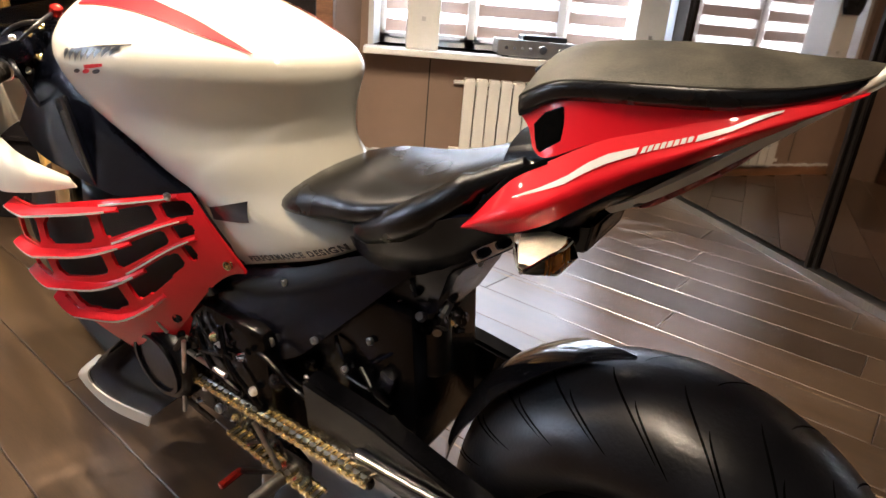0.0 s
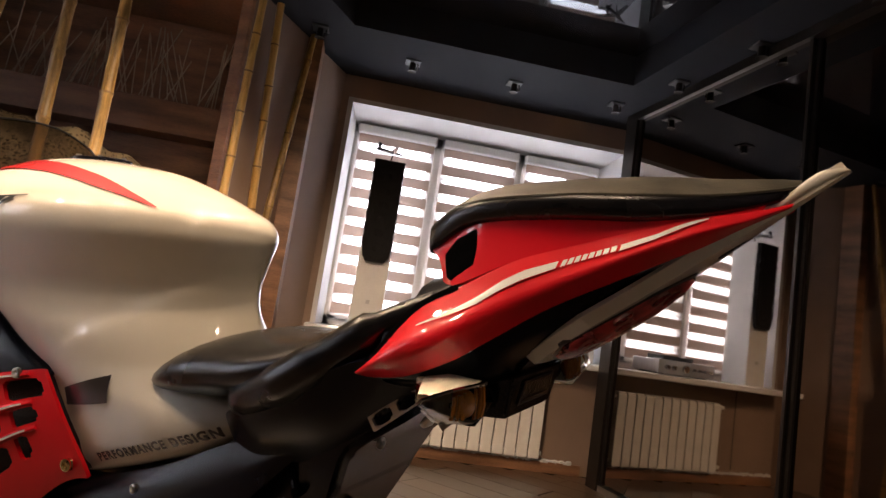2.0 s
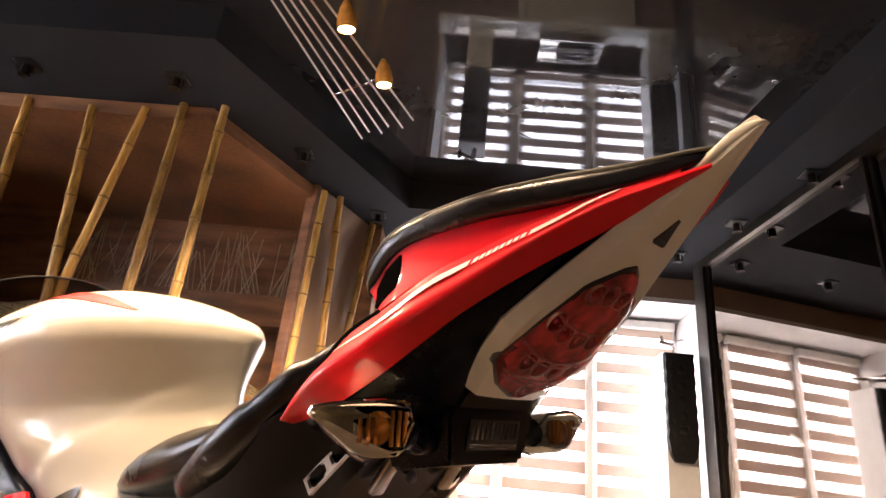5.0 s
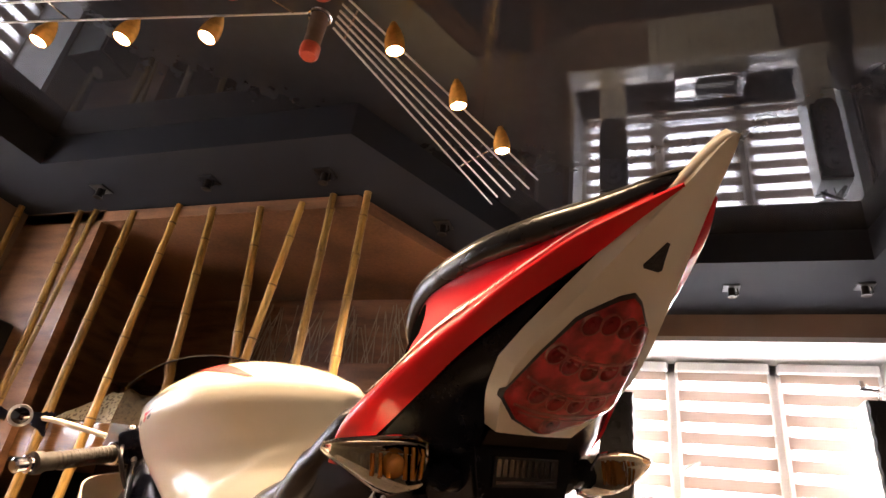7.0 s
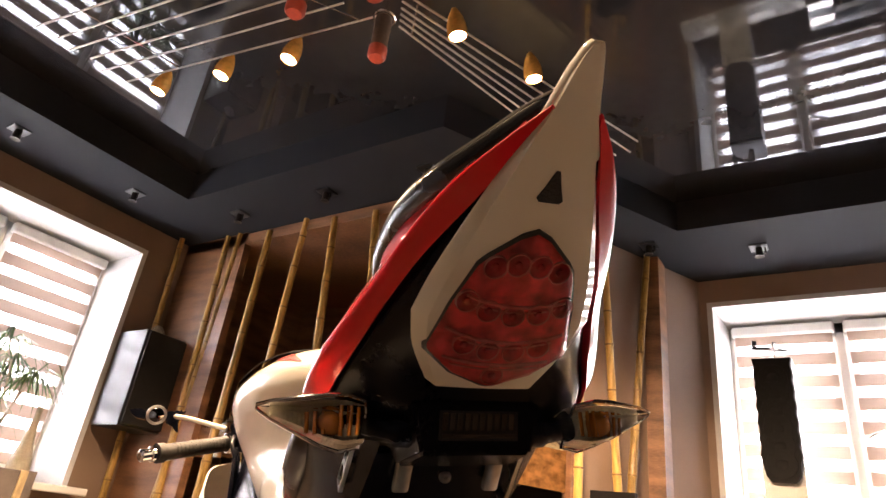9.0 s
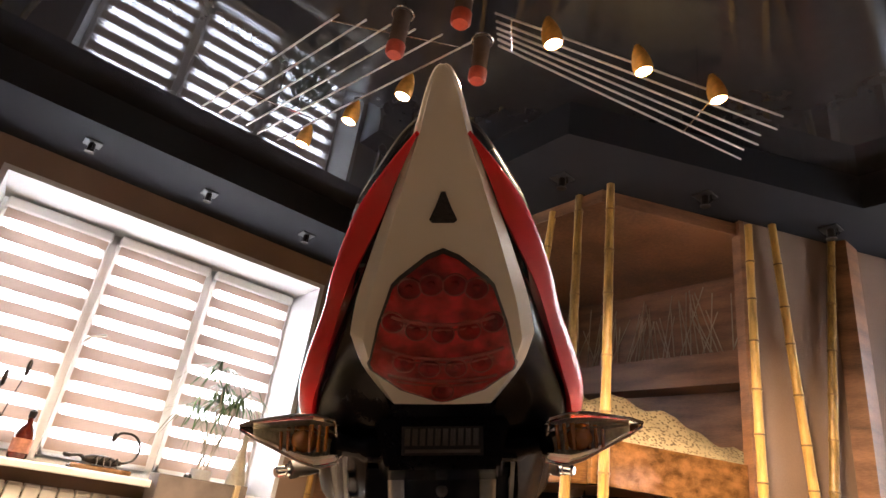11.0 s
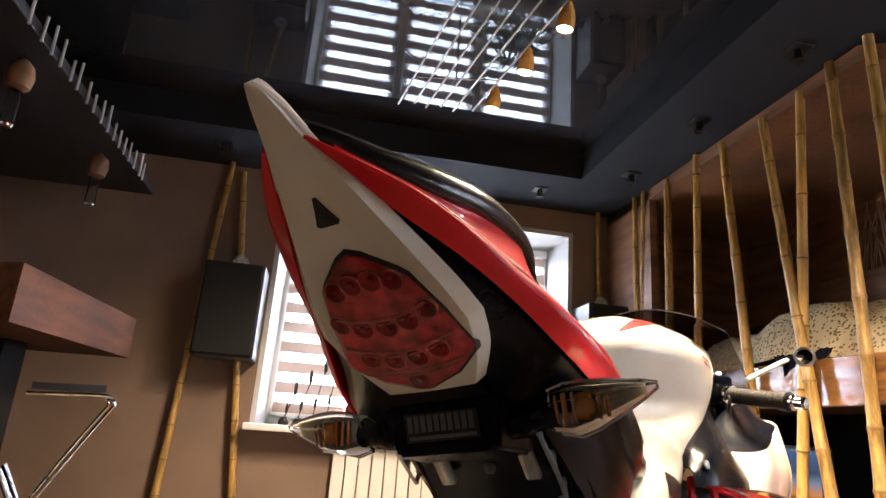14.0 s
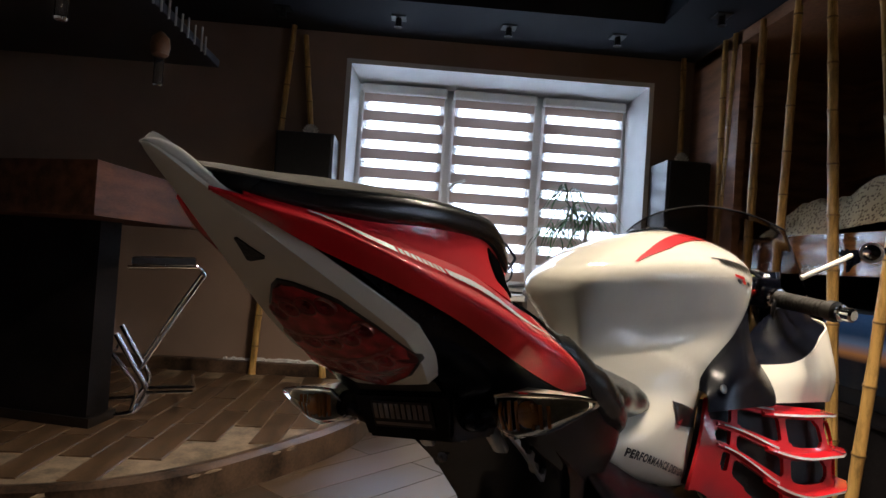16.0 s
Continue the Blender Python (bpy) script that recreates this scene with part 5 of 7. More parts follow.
for a, w in interp(EDGE, 4):
    rows.append([tail_pt(w * q, a, -0.585 - 0.002 * q * q - 0.009 * max(0.0, (abs(q) - 0.85) / 0.15)) for q in (-1, -0.95, -0.9, -0.85, -0.8, -0.7, -0.5, -0.25, 0, 0.25, 0.5, 0.7, 0.8, 0.85, 0.9, 0.95, 1)])
rings(bm, rows, cap=False, closed=False)
bmesh.ops.recalc_face_normals(bm, faces=bm.faces[:])
bmesh.ops.solidify(bm, geom=bm.faces[:], thickness=0.005)
cover = bp("tail_cover", bm, M_WHITE, None, "glossy white tail cover", angle=22)
bm = bmesh.new()
tip = []
# a along the slope, half-width, and how far the rounded back rises over the face
for a, w, yt, zt in interp([(-0.8590, 0.0016, -0.3010, 0.9945), (-0.8555, 0.0048, -0.2985, 0.9970), (-0.846, 0.0088, -0.2915, 0.9980), (-0.832, 0.0132, -0.2800, 0.9950), (-0.816, 0.0178, -0.2680, 0.9855), (-0.800, 0.0228, -0.2570, 0.9740), (-0.775, 0.0310, -0.2420, 0.9600)], 5):
    low = tail_pt(0, a, -0.5865)
    rise = Vector((0, yt, zt)) - low
    loop = []
    for k in range(28):
        c, q = math.cos(2 * math.pi * k / 28), math.sin(2 * math.pi * k / 28)
        v = 0.5 + 0.5 * math.copysign(abs(q) ** 0.75, q)
        loop.append(low + rise * v + Vector((w * 0.985 * math.copysign(abs(c) ** 0.75, c), 0, 0)))
    tip.append(loop)
rings(bm, tip)
bp("tail_tip", bm, M_WHITE, cover, smooth=True, angle=75)
bm = bmesh.new()
tri = [(-0.0015, -0.769), (0.0015, -0.769), (0.006, -0.757), (0.0105, -0.747), (0.008, -0.7445), (-0.008, -0.7445), (-0.0105, -0.747), (-0.006, -0.757)]
rings(bm, [[tail_pt(x, a, -0.584) for x, a in tri], [tail_pt(x * 0.9, a, -0.590) for x, a in tri]], cap=True)
bp("cover_vent", bm, M_MESH, cover, "small black triangular vent", smooth=False)

# lamp
LAMP = [(0.0, -0.7215), (0.012, -0.716), (0.034, -0.697), (0.040, -0.690), (0.052, -0.655), (0.0625, -0.612), (0.061, -0.606), (0.036, -0.585), (0.006, -0.573), (0.0, -0.572)]
ring = LAMP + [(-x, a) for x, a in reversed(LAMP[1:-1])]
lamp = bp("tail_light", prism([(0, 0), (0.001, 0), (0, 0.001)], 0, 0.001), M_LENSDARK, None, "dark red multi-bulb tail light", smooth=False)
lamp.data.clear_geometry()
bm = bmesh.new()
ca = -0.64


def lens_ring(k, n):
    return [tail_pt(x * k, ca + (a - ca) * k, n - 0.0045 * (x * k / 0.077) ** 2) for x, a in ring]


rings(bm, [lens_ring(1.03, -0.5862), lens_ring(1.015, -0.5838), lens_ring(0.975, -0.5826)], cap=False)
bp("bezel", bm, M_BLACKDECAL, lamp, "thin dark surround")
bm = bmesh.new()
rings(bm, [lens_ring(0.985, -0.5834), lens_ring(0.955, -0.5800), lens_ring(0.80, -0.5760), lens_ring(0.5, -0.574), lens_ring(0.2, -0.5735)])
bp("lens", bm, M_LENS, lamp, "glossy red lens", angle=60).visible_shadow = False
bm = bmesh.new()
rings(bm, [lens_ring(0.97, -0.5835), lens_ring(0.5, -0.5832), lens_ring(0.1, -0.583)])
bp("reflector", bm, M_LENSDARK, lamp, "dark red reflector", angle=60)
for a, bow, xs in ((-0.694, 0.010, (-0.026, -0.009, 0.009, 0.026)), (-0.648, 0.010, (-0.040, -0.021, 0.0, 0.021, 0.040)), (-0.612, 0.008, (-0.032, -0.011, 0.011, 0.032)), (-0.587, 0.0, (0.0,))):
    for x in xs:
        a1 = a + bow * (1 - (x / 0.04) ** 2) - bow
        c = tail_pt(x, a + (a1 - a) * -1 if a < -0.69 else a1, -0.5825 - 0.0045 * (x / 0.077) ** 2)
        cup = bp("led_cup", lathe([(0.0090, 0.0), (0.0086, 0.0018), (0.0066, 0.0006), (0.0034, 0.0004), (0.0030, 0.003), (0.0008, 0.0040)], c, 16, axis=(0, -0.628, -0.778)), M_LED, lamp)
        bp("cup_rim", lathe([(0.0099, 0.0002), (0.0097, 0.0026), (0.0090, 0.0026), (0.0088, 0.0004)], c, 16, axis=(0, -0.628, -0.778)), M_LEDRIM, cup)
for a0, bow, xe in ((-0.666, 0.010, 0.041), (-0.631, 0.010, 0.050), (-0.604, 0.006, 0.046)):
    pts = [tail_pt(x, a0 - bow * (x / 0.05) ** 2 + bow, -0.5822 - 0.0045 * (x / 0.077) ** 2) for x in np.linspace(-xe, xe, 13)]
    bp("rib", tube(pts, 0.0016, 6), M_LEDRIM, lamp)
    bp("rib", tube([p + Vector((0, 0.0040, -0.0030)) for p in pts[1:-1]], 0.0010, 6), M_LEDRIM, lamp)

# --- black skin between the red panel and the white cover
LB = [(-0.120, 0.046, 0.798), (-0.121, 0.005, 0.804), (-0.117, -0.030, 0.823), (-0.107, -0.060, 0.845), (-0.090, -0.100, 0.871), (-0.070, -0.148, 0.897), (-0.044, -0.195, 0.934), (-0.014, -0.250, 0.972)]
LM = [(-0.095, 0.03, 0.785), (-0.092, -0.01, 0.792), (-0.088, -0.04, 0.808), (-0.086, -0.066, 0.829), (-0.083, -0.104, 0.860), (-0.069, -0.149, 0.892), (-0.043, -0.195, 0.933), (-0.014, -0.250, 0.971)]
LE = [(-0.055, 0.02, 0.782), (-0.050, -0.02, 0.788), (-0.047, -0.05, 0.798), (-0.049, -0.066, 0.816), (-0.073, -0.108, 0.853), (-0.066, -0.150, 0.888), (-0.042, -0.195, 0.931), (-0.013, -0.250, 0.970)]
LB, LM, LE = ([(x, y + 0.0032 * (k > 2), z + 0.0040 * (k > 2)) for k, (x, y, z) in enumerate(line)] for line in (LB, LM, LE))
LT = [(x + 0.005, y, z + 0.038 - 0.034 * k / 7) for k, (x, y, z) in enumerate(LB)]
both("under_tail", skin([LT, LB, LM, LE], 5, 4, 0.002), M_PLASTIC, None, "satin black under-tail panel", angle=60)
bm = bmesh.new()
rings(bm, [[(-0.055, 0.02, 0.781), (0.055, 0.02, 0.781), (0.05, -0.05, 0.797), (-0.05, -0.05, 0.797)], [(-0.052, 0.02, 0.80), (0.052, 0.02, 0.80), (0.046, -0.066, 0.818), (-0.046, -0.066, 0.818)]])
bp("under_tray", bm, M_PLASTIC, None, smooth=False)

bm = bmesh.new()
rings(bm, [oval(y, z0, z1, w, 16, 2.4) for y, z0, z1, w in ((0.05, 0.80, 0.885, 0.070), (-0.02, 0.825, 0.905, 0.078), (-0.08, 0.868, 0.925, 0.068), (-0.15, 0.905, 0.945, 0.052), (-0.22, 0.940, 0.957, 0.026))])
bp("tail_core", bm, M_PLASTIC, None, "black tail frame under the covers")

# --- number bracket, with an unreadable sticker
bm = bmesh.new()
rings(bm, [[(-0.060, -0.060, 0.806), (0.060, -0.060, 0.806), (0.070, 0.01, 0.790), (-0.070, 0.01, 0.790)], [(-0.050, -0.050, 0.763), (0.050, -0.050, 0.763), (0.056, 0.01, 0.758), (-0.056, 0.01, 0.758)]])
bmesh.ops.bevel(bm, geom=bm.edges[:], offset=0.003, segments=2, affect="EDGES")
plate = bp("plate_bracket", bm, M_PLASTIC, None, "black plate bracket")
bm = bmesh.new()
f = lambda x, z, o=0.0: Vector((x, -0.0605 + (0.806 - z) * 0.232 - o, z))  # noqa: E731
bm.faces.new([bm.verts.new(f(x, z, 0.001)) for x, z in ((-0.036, 0.798), (0.036, 0.798), (0.036, 0.774), (-0.036, 0.774))])
sticker = bp("sticker", bm, M_BLACKDECAL, plate, "black sticker with pale bars", smooth=False)
for k in range(10):
    bm = bmesh.new()
    x0 = -0.033 + 0.0067 * k
    bm.faces.new([bm.verts.new(f(x, z, 0.0018)) for x, z in ((x0, 0.796), (x0 + 0.0048, 0.796), (x0 + 0.0042, 0.782), (x0 - 0.0006, 0.782))])
    bp("sticker_bar", bm, M_FOIL, sticker, smooth=False)
bm = bmesh.new()
bm.faces.new([bm.verts.new(f(x, z, 0.0018)) for x, z in ((-0.033, 0.779), (0.033, 0.779), (0.033, 0.776), (-0.033, 0.776))])
bp("sticker_bar", bm, M_FOIL, sticker, smooth=False)

# --- indicators
for side in (-1, 1):
    ind = bp("indicator", tube(smooth_line([(side * 0.05, -0.030, 0.784), (side * 0.075, -0.030, 0.785), (side * 0.100, -0.030, 0.790)]), [0.014] * 6 + [0.011] * 6 + [0.013], 10), M_PLASTIC, None, "clear wedge-shaped turn indicator on a black stalk")
    # stations outwards: x, y, z, half depth, half height
    st = [(0.084, -0.029, 0.789, 0.008, 0.006), (0.097, -0.030, 0.789, 0.022, 0.017), (0.114, -0.032, 0.789, 0.029, 0.0205), (0.130, -0.035, 0.791, 0.026, 0.018), (0.150, -0.037, 0.795, 0.017, 0.0125), (0.172, -0.040, 0.799, 0.008, 0.006), (0.183, -0.041, 0.801, 0.002, 0.0015)]
    shape = [(-1.0, 0.25), (-0.75, 0.95), (0.2, 1.0), (1.0, 0.75), (1.0, -0.3), (0.4, -1.0), (-0.55, -0.9)]

    def wedge(k, lift=0.0):
        return [[Vector((side * x, y + q * dy * 1.25 * k, z + w * dz * k + lift)) for q, w in shape] for x, y, z, dy, dz in st]

    bm = bmesh.new()
    rings(bm, wedge(1.0))
    lens = bp("lens", bm, M_CLEARLENS, ind, "clear plastic lens", angle=25)
    lens.visible_shadow = False
    bm = bmesh.new()
    rows_ = [[p.copy() for p in loop] for loop in wedge(0.80)[1:6]]
    steps = [k / 10 for k in range(10)]
    fine_ = [[a.lerp(b, q) for a, b in zip(l0, l1)] for l0, l1 in zip(rows_, rows_[1:]) for q in steps] + [rows_[-1]]
    for k, loop in enumerate(fine_):
        c = sum(loop, Vector()) / len(loop)
        for m_, p in enumerate(loop):
            loop[m_] = c + (p - c) * (0.975 if k % 2 else 1.0)
    rings(bm, [loop[1:] for loop in fine_], cap=False, closed=False)   # open towards the back
    bp("reflector", bm, M_REFLECTOR, ind, "warm ribbed reflector", smooth=False)
    bp("bulb", lathe([(0.001, 0.0), (0.009, 0.003), (0.0105, 0.008), (0.0095, 0.016), (0.006, 0.020), (0.001, 0.021)], (side * 0.118, -0.034, 0.789), 16, axis=(side * 0.6, -0.8, 0.1)), M_AMBERBULB, ind, "amber bulb")
    for k in range(7):
        if k != 3:
            x = 0.104 + 0.0066 * k
            bp("amber_rib", tube([(side * x, -0.050 + 0.14 * abs(x - 0.114), 0.778 + 0.08 * abs(x - 0.114)), (side * x, -0.050 + 0.14 * abs(x - 0.114), 0.801 - 0.12 * abs(x - 0.114))], 0.0018, 6), M_AMBERBULB, ind, "amber rib")
    rim = [wedge(1.02)[i][j] for i in range(1, 7) for j in (1,)] + [wedge(1.02)[i][j] for i in range(6, 0, -1) for j in (5,)]
    bp("lens_rim", tube(rim + rim[:1], 0.0016, 6), M_CHROME, ind, "bright rim")

# --- inner mudguard and subframe
bm = bmesh.new()
rings(bm, [[(-0.085, 0.012, 0.775), (0.085, 0.012, 0.775), (0.095, 0.10, 0.80), (-0.095, 0.10, 0.80)], [(-0.092, 0.098, 0.705), (0.092, 0.098, 0.705), (0.10, 0.16, 0.72), (-0.10, 0.16, 0.72)], [(-0.06, 0.150, 0.60), (0.06, 0.150, 0.60), (0.065, 0.19, 0.60), (-0.065, 0.19, 0.60)]])
bmesh.ops.bevel(bm, geom=bm.edges[:], offset=0.008, segments=2, affect="EDGES")
guard = bp("inner_mudguard", bm, M_PLASTIC, None, "black inner mudguard")
for x, z in ((0.0, 0.750), (-0.06, 0.715), (0.06, 0.715)):
    bp("bolt", lathe([(0.006, 0.0), (0.006, 0.003), (0.003, 0.004), (0.001, 0.002)], (x, 0.010 + (0.775 - z) * 1.2, z), 10, axis=(0, -1, 0)), M_STEEL, guard)
for s in (-1, 1):
    bm = box(-0.008, 0.008, -0.004, 0.004, -0.022, 0.022, 0.003, m=Matrix.Translation((s * 0.045, 0.026, 0.755)) @ pose(0, 0, 0, 40, 0, 0))
    bp("bracket", bm, M_STEEL, guard, "bare metal bracket")
for s in (-1, 1):
    bm = bmesh.new()
    a, along_b, across_b = Vector((s * 0.066, 0.091, 0.709)), Vector((0, -0.0875, 0.0775)), Vector((0, 0.0085, 0.0096))
    if s < 0:   # the left one stands outside the panel
        a, along_b, across_b = Vector((-0.099, 0.066, 0.7445)), Vector((0.004, -0.076, 0.058)), Vector((0, 0.0046, 0.0064))
    grid_b = [[bm.verts.new(a + along_b * (i / 48) + across_b * (j / 4 - 1)) for j in range(9)] for i in range(49)]
    for i in range(48):
        for j in range(8):
            u = (i % 16 + 0.5) / 16
            if not (abs(u - 0.5) / 0.36) ** 4 + (abs(j - 3.5) / 2.6) ** 4 < 1:
                bm.faces.new((grid_b[i][j], grid_b[i + 1][j], grid_b[i + 1][j + 1], grid_b[i][j + 1]))
    bmesh.ops.delete(bm, geom=[v for v in bm.verts if not v.link_faces], context="VERTS")
    bmesh.ops.smooth_vert(bm, verts=[v for v in bm.verts if v.is_boundary], factor=0.5, use_axis_x=True, use_axis_y=True, use_axis_z=True)
    bmesh.ops.solidify(bm, geom=bm.faces[:], thickness=0.004)
    bp("slotted_bracket", bm, M_STEEL, None, "bare metal slotted bracket", angle=30)

# --- black side panels and frame
SA = [(-0.098, 0.262, 0.716), (-0.112, 0.240, 0.728), (-0.124, 0.20, 0.748), (-0.124, 0.12, 0.786), (-0.118, 0.05, 0.812), (-0.100, 0.0, 0.800)]
SC = [(-0.090, 0.262, 0.696), (-0.102, 0.240, 0.702), (-0.112, 0.20, 0.712), (-0.108, 0.12, 0.735), (-0.096, 0.05, 0.770), (-0.085, 0.0, 0.792)]
SD = [(-0.074, 0.262, 0.670), (-0.082, 0.240, 0.670), (-0.088, 0.20, 0.676), (-0.082, 0.12, 0.700), (-0.075, 0.05, 0.745), (-0.070, 0.0, 0.785)]
pl, pr = both("side_panel", skin([SA, SC, SD], 5, 4, 0.004), M_PLASTIC, None, "satin black side panel under the seat", angle=60)
for ob, s in ((pl, -1), (pr, 1)):
    bp("bolt", lathe([(0.008, 0.0), (0.008, 0.003), (0.005, 0.004), (0.004, 0.002), (0.001, 0.002)], (s * 0.106, 0.112, 0.752), 14, axis=(s, 0, -0.1)), M_STEEL, ob)
FA = [(-0.104, 0.56, 0.592), (-0.104, 0.46, 0.602), (-0.100, 0.36, 0.636), (-0.094, 0.26, 0.682), (-0.092, 0.165, 0.706)]
FB = [(-0.130, 0.56, 0.545), (-0.130, 0.47, 0.547), (-0.124, 0.37, 0.580), (-0.110, 0.27, 0.634), (-0.096, 0.165, 0.697)]
FC = [(-0.132, 0.56, 0.46), (-0.134, 0.47, 0.448), (-0.128, 0.388, 0.470), (-0.118, 0.280, 0.572), (-0.094, 0.165, 0.686)]
fl, fr = both("frame_cover", skin([FA, FB, FC], 5, 4, 0.006), M_PLASTIC, None, "satin black frame cover", angle=60)
for ob, s in ((fl, -1), (fr, 1)):
    for y, z in ((0.47, 0.462), (0.43, 0.49)):
        bp("bolt", lathe([(0.010, 0.0), (0.010, 0.005), (0.006, 0.006), (0.005, 0.003), (0.001, 0.003)], (s * 0.135, y, z), 14, axis=(s, 0, 0)), M_STEEL, ob)

bm = bmesh.new()
tray = [(0.30, 0.690), (0.20, 0.715), (0.10, 0.755), (0.085, 0.735), (0.125, 0.650), (0.155, 0.600), (0.31, 0.560)]
rings(bm, [[Vector((x, y, z)) for y, z in tray] for x in (-0.072, -0.066, 0.066, 0.072)])
bmesh.ops.bevel(bm, geom=bm.edges[:], offset=0.004, segments=2, affect="EDGES")
bp("seat_tray", bm, M_PLASTIC, None, "black plastic tray under the seat", angle=30)

# black triangular panel ahead of the tank
PA = [(-0.140, 0.555, 0.716), (-0.146, 0.600, 0.735), (-0.150, 0.66, 0.765), (-0.156, 0.75, 0.815), (-0.150, 0.84, 0.865), (-0.13, 0.92, 0.905)]
PB = [(-0.145, 0.562, 0.714), (-0.158, 0.62, 0.718), (-0.170, 0.69, 0.728), (-0.178, 0.78, 0.765), (-0.175, 0.88, 0.80), (-0.15, 0.97, 0.85)]
PC = [(-0.148, 0.572, 0.708), (-0.165, 0.63, 0.700), (-0.187, 0.72, 0.695), (-0.20, 0.81, 0.715), (-0.20, 0.92, 0.73), (-0.18, 1.02, 0.76)]
P0 = [(x + 0.035, y + 0.005, z + 0.012) for x, y, z in PA]
ql = bp("knee_panel", skin([P0, PA, PB, PC], 5, 4, 0.004), M_PLASTIC, None, "satin black panel between tank and fairing", angle=60)
# the right one sits a little further back
RA = [(0.112, 0.530, 0.738), (0.120, 0.560, 0.764), (0.124, 0.610, 0.786), (0.126, 0.670, 0.808), (0.126, 0.745, 0.832), (0.120, 0.890, 0.862)]
RB = [(0.124, 0.520, 0.728), (0.146, 0.560, 0.742), (0.158, 0.600, 0.750), (0.165, 0.640, 0.756), (0.164, 0.665, 0.764), (0.157, 0.720, 0.785)]
RC = [(0.126, 0.510, 0.708), (0.154, 0.555, 0.706), (0.174, 0.645, 0.698), (0.184, 0.712, 0.692), (0.181, 0.735, 0.718), (0.163, 0.735, 0.760)]
R0 = [(x - 0.035, y + 0.005, z + 0.012) for x, y, z in RA]
qr = bp("knee_panel", skin([drawn_out(c) for c in (R0, RA, RB, RC)], 5, 4, 0.004), M_PLASTIC, None, "satin black panel between tank and fairing", angle=60)
for ob, s in ((ql, -1), (qr, 1)):
    bp("bolt", lathe([(0.007, 0.0), (0.007, 0.003), (0.004, 0.004), (0.001, 0.002)], (-0.164, 0.589, 0.715) if s < 0 else (0.176, 0.545, 0.738), 12, axis=(s, -0.3, 0.1)), M_STEEL, ob)
    if s < 0:
        bm = box(-0.005, 0.004, -0.030, 0.030, -0.075, 0.075, 0.004, m=Matrix.Translation((s * 0.182, 0.800, 0.768)) @ pose(0, 0, 0, -16, 0, -8))
        duct = bp("air_duct", bm, M_PLASTIC, ob, "black duct with a mesh")
        bm = box(-0.007, 0.002, -0.016, 0.016, -0.055, 0.055, 0.0045, m=Matrix.Translation((s * 0.182, 0.798, 0.768)) @ pose(0, 0, 0, -16, 0, -8))
        bp("duct_mesh", bm, M_MESH, ob)

# --- red slotted fairing sides


def fairing(u, v, out=0.0):
    """Left fairing: u from the rear edge (0) to the front (1.3), v from top to bottom."""
    w = min(1.0, u)
    z0 = 0.724 - 0.060 * min(u, 1.3)
    q = min(1.0, u / 0.8)
    z1 = 0.598 - 0.212 * q * q * (3 - 2 * q)
    y = 0.472 + 0.395 * u - 0.07 * u * v + 0.085 * (1 - v) ** 1.4 * max(0.0, 1 - u)
    x = -0.130 - 0.128 * w - 0.018 * (1 - v) * (1 - w) - 0.018 * math.sin(math.pi * v) * (0.3 + w) + 0.045 * w * v * v + 0.10 * max(0.0, u - 0.95) ** 1.7
    return Vector((x - out * 0.9, y - out * 0.35, z0 + (z1 - z0) * v))


FINS = (0.03, 0.27, 0.48, 0.71)
U_END = 1.3
SLOTS = []
for row, (lo, hi) in enumerate(((0.075, 0.235), (0.31, 0.44), (0.52, 0.68))):
    for a, b in ((0.04, 0.20), (0.245, 0.585), (0.635, 0.93), (0.975, 1.22)):
        if row == 2 and a < 0.1:
            a, b = 0.17, 0.215
        if row == 1 and a < 0.1:
            a, b = 0.10, 0.205
        SLOTS.append((a, b, lo, hi))
SLOTS += [(1.02, 1.22, 0.765, 0.86)]


def in_slot(u, v):
    for a, b, lo, hi in SLOTS:
        ru, rv = (b - a) / 2, (hi - lo) / 2
        if (abs(u - (a + b) / 2) / ru) ** 5 + (abs(v - (lo + hi) / 2) / rv) ** 5 < 1:
            return True
    return False


NU, NV = 110, 64
bm = bmesh.new()
g = [[bm.verts.new(fairing(U_END * i / NU, j / NV)) for j in range(NV + 1)] for i in range(NU + 1)]
for i in range(NU):
    for j in range(NV):
        if not in_slot(U_END * (i + 0.5) / NU, (j + 0.5) / NV):
            bm.faces.new((g[i][j], g[i + 1][j], g[i + 1][j + 1], g[i][j + 1]))
for row in g:
    for v in row:
        if not v.link_faces:
            bm.verts.remove(v)
bmesh.ops.smooth_vert(bm, verts=[v for v in bm.verts if v.is_boundary], factor=0.5, use_axis_x=True, use_axis_y=True, use_axis_z=True)
bmesh.ops.recalc_face_normals(bm, faces=bm.faces[:])
bmesh.ops.solidify(bm, geom=bm.faces[:], thickness=0.006)
fair_l, fair_r = both("slotted_fairing", bm, M_RED, None, "glossy red slotted fairing side", angle=40)
bm = bmesh.new()
rings(bm, [[fairing(0.03 + 1.25 * i / 14, 0.03 + 0.92 * j / 8, -0.022) for j in range(9)] for i in range(15)], cap=False, closed=False)
both("fairing_lining", bm, M_MESH, None, "black lining behind the slots")
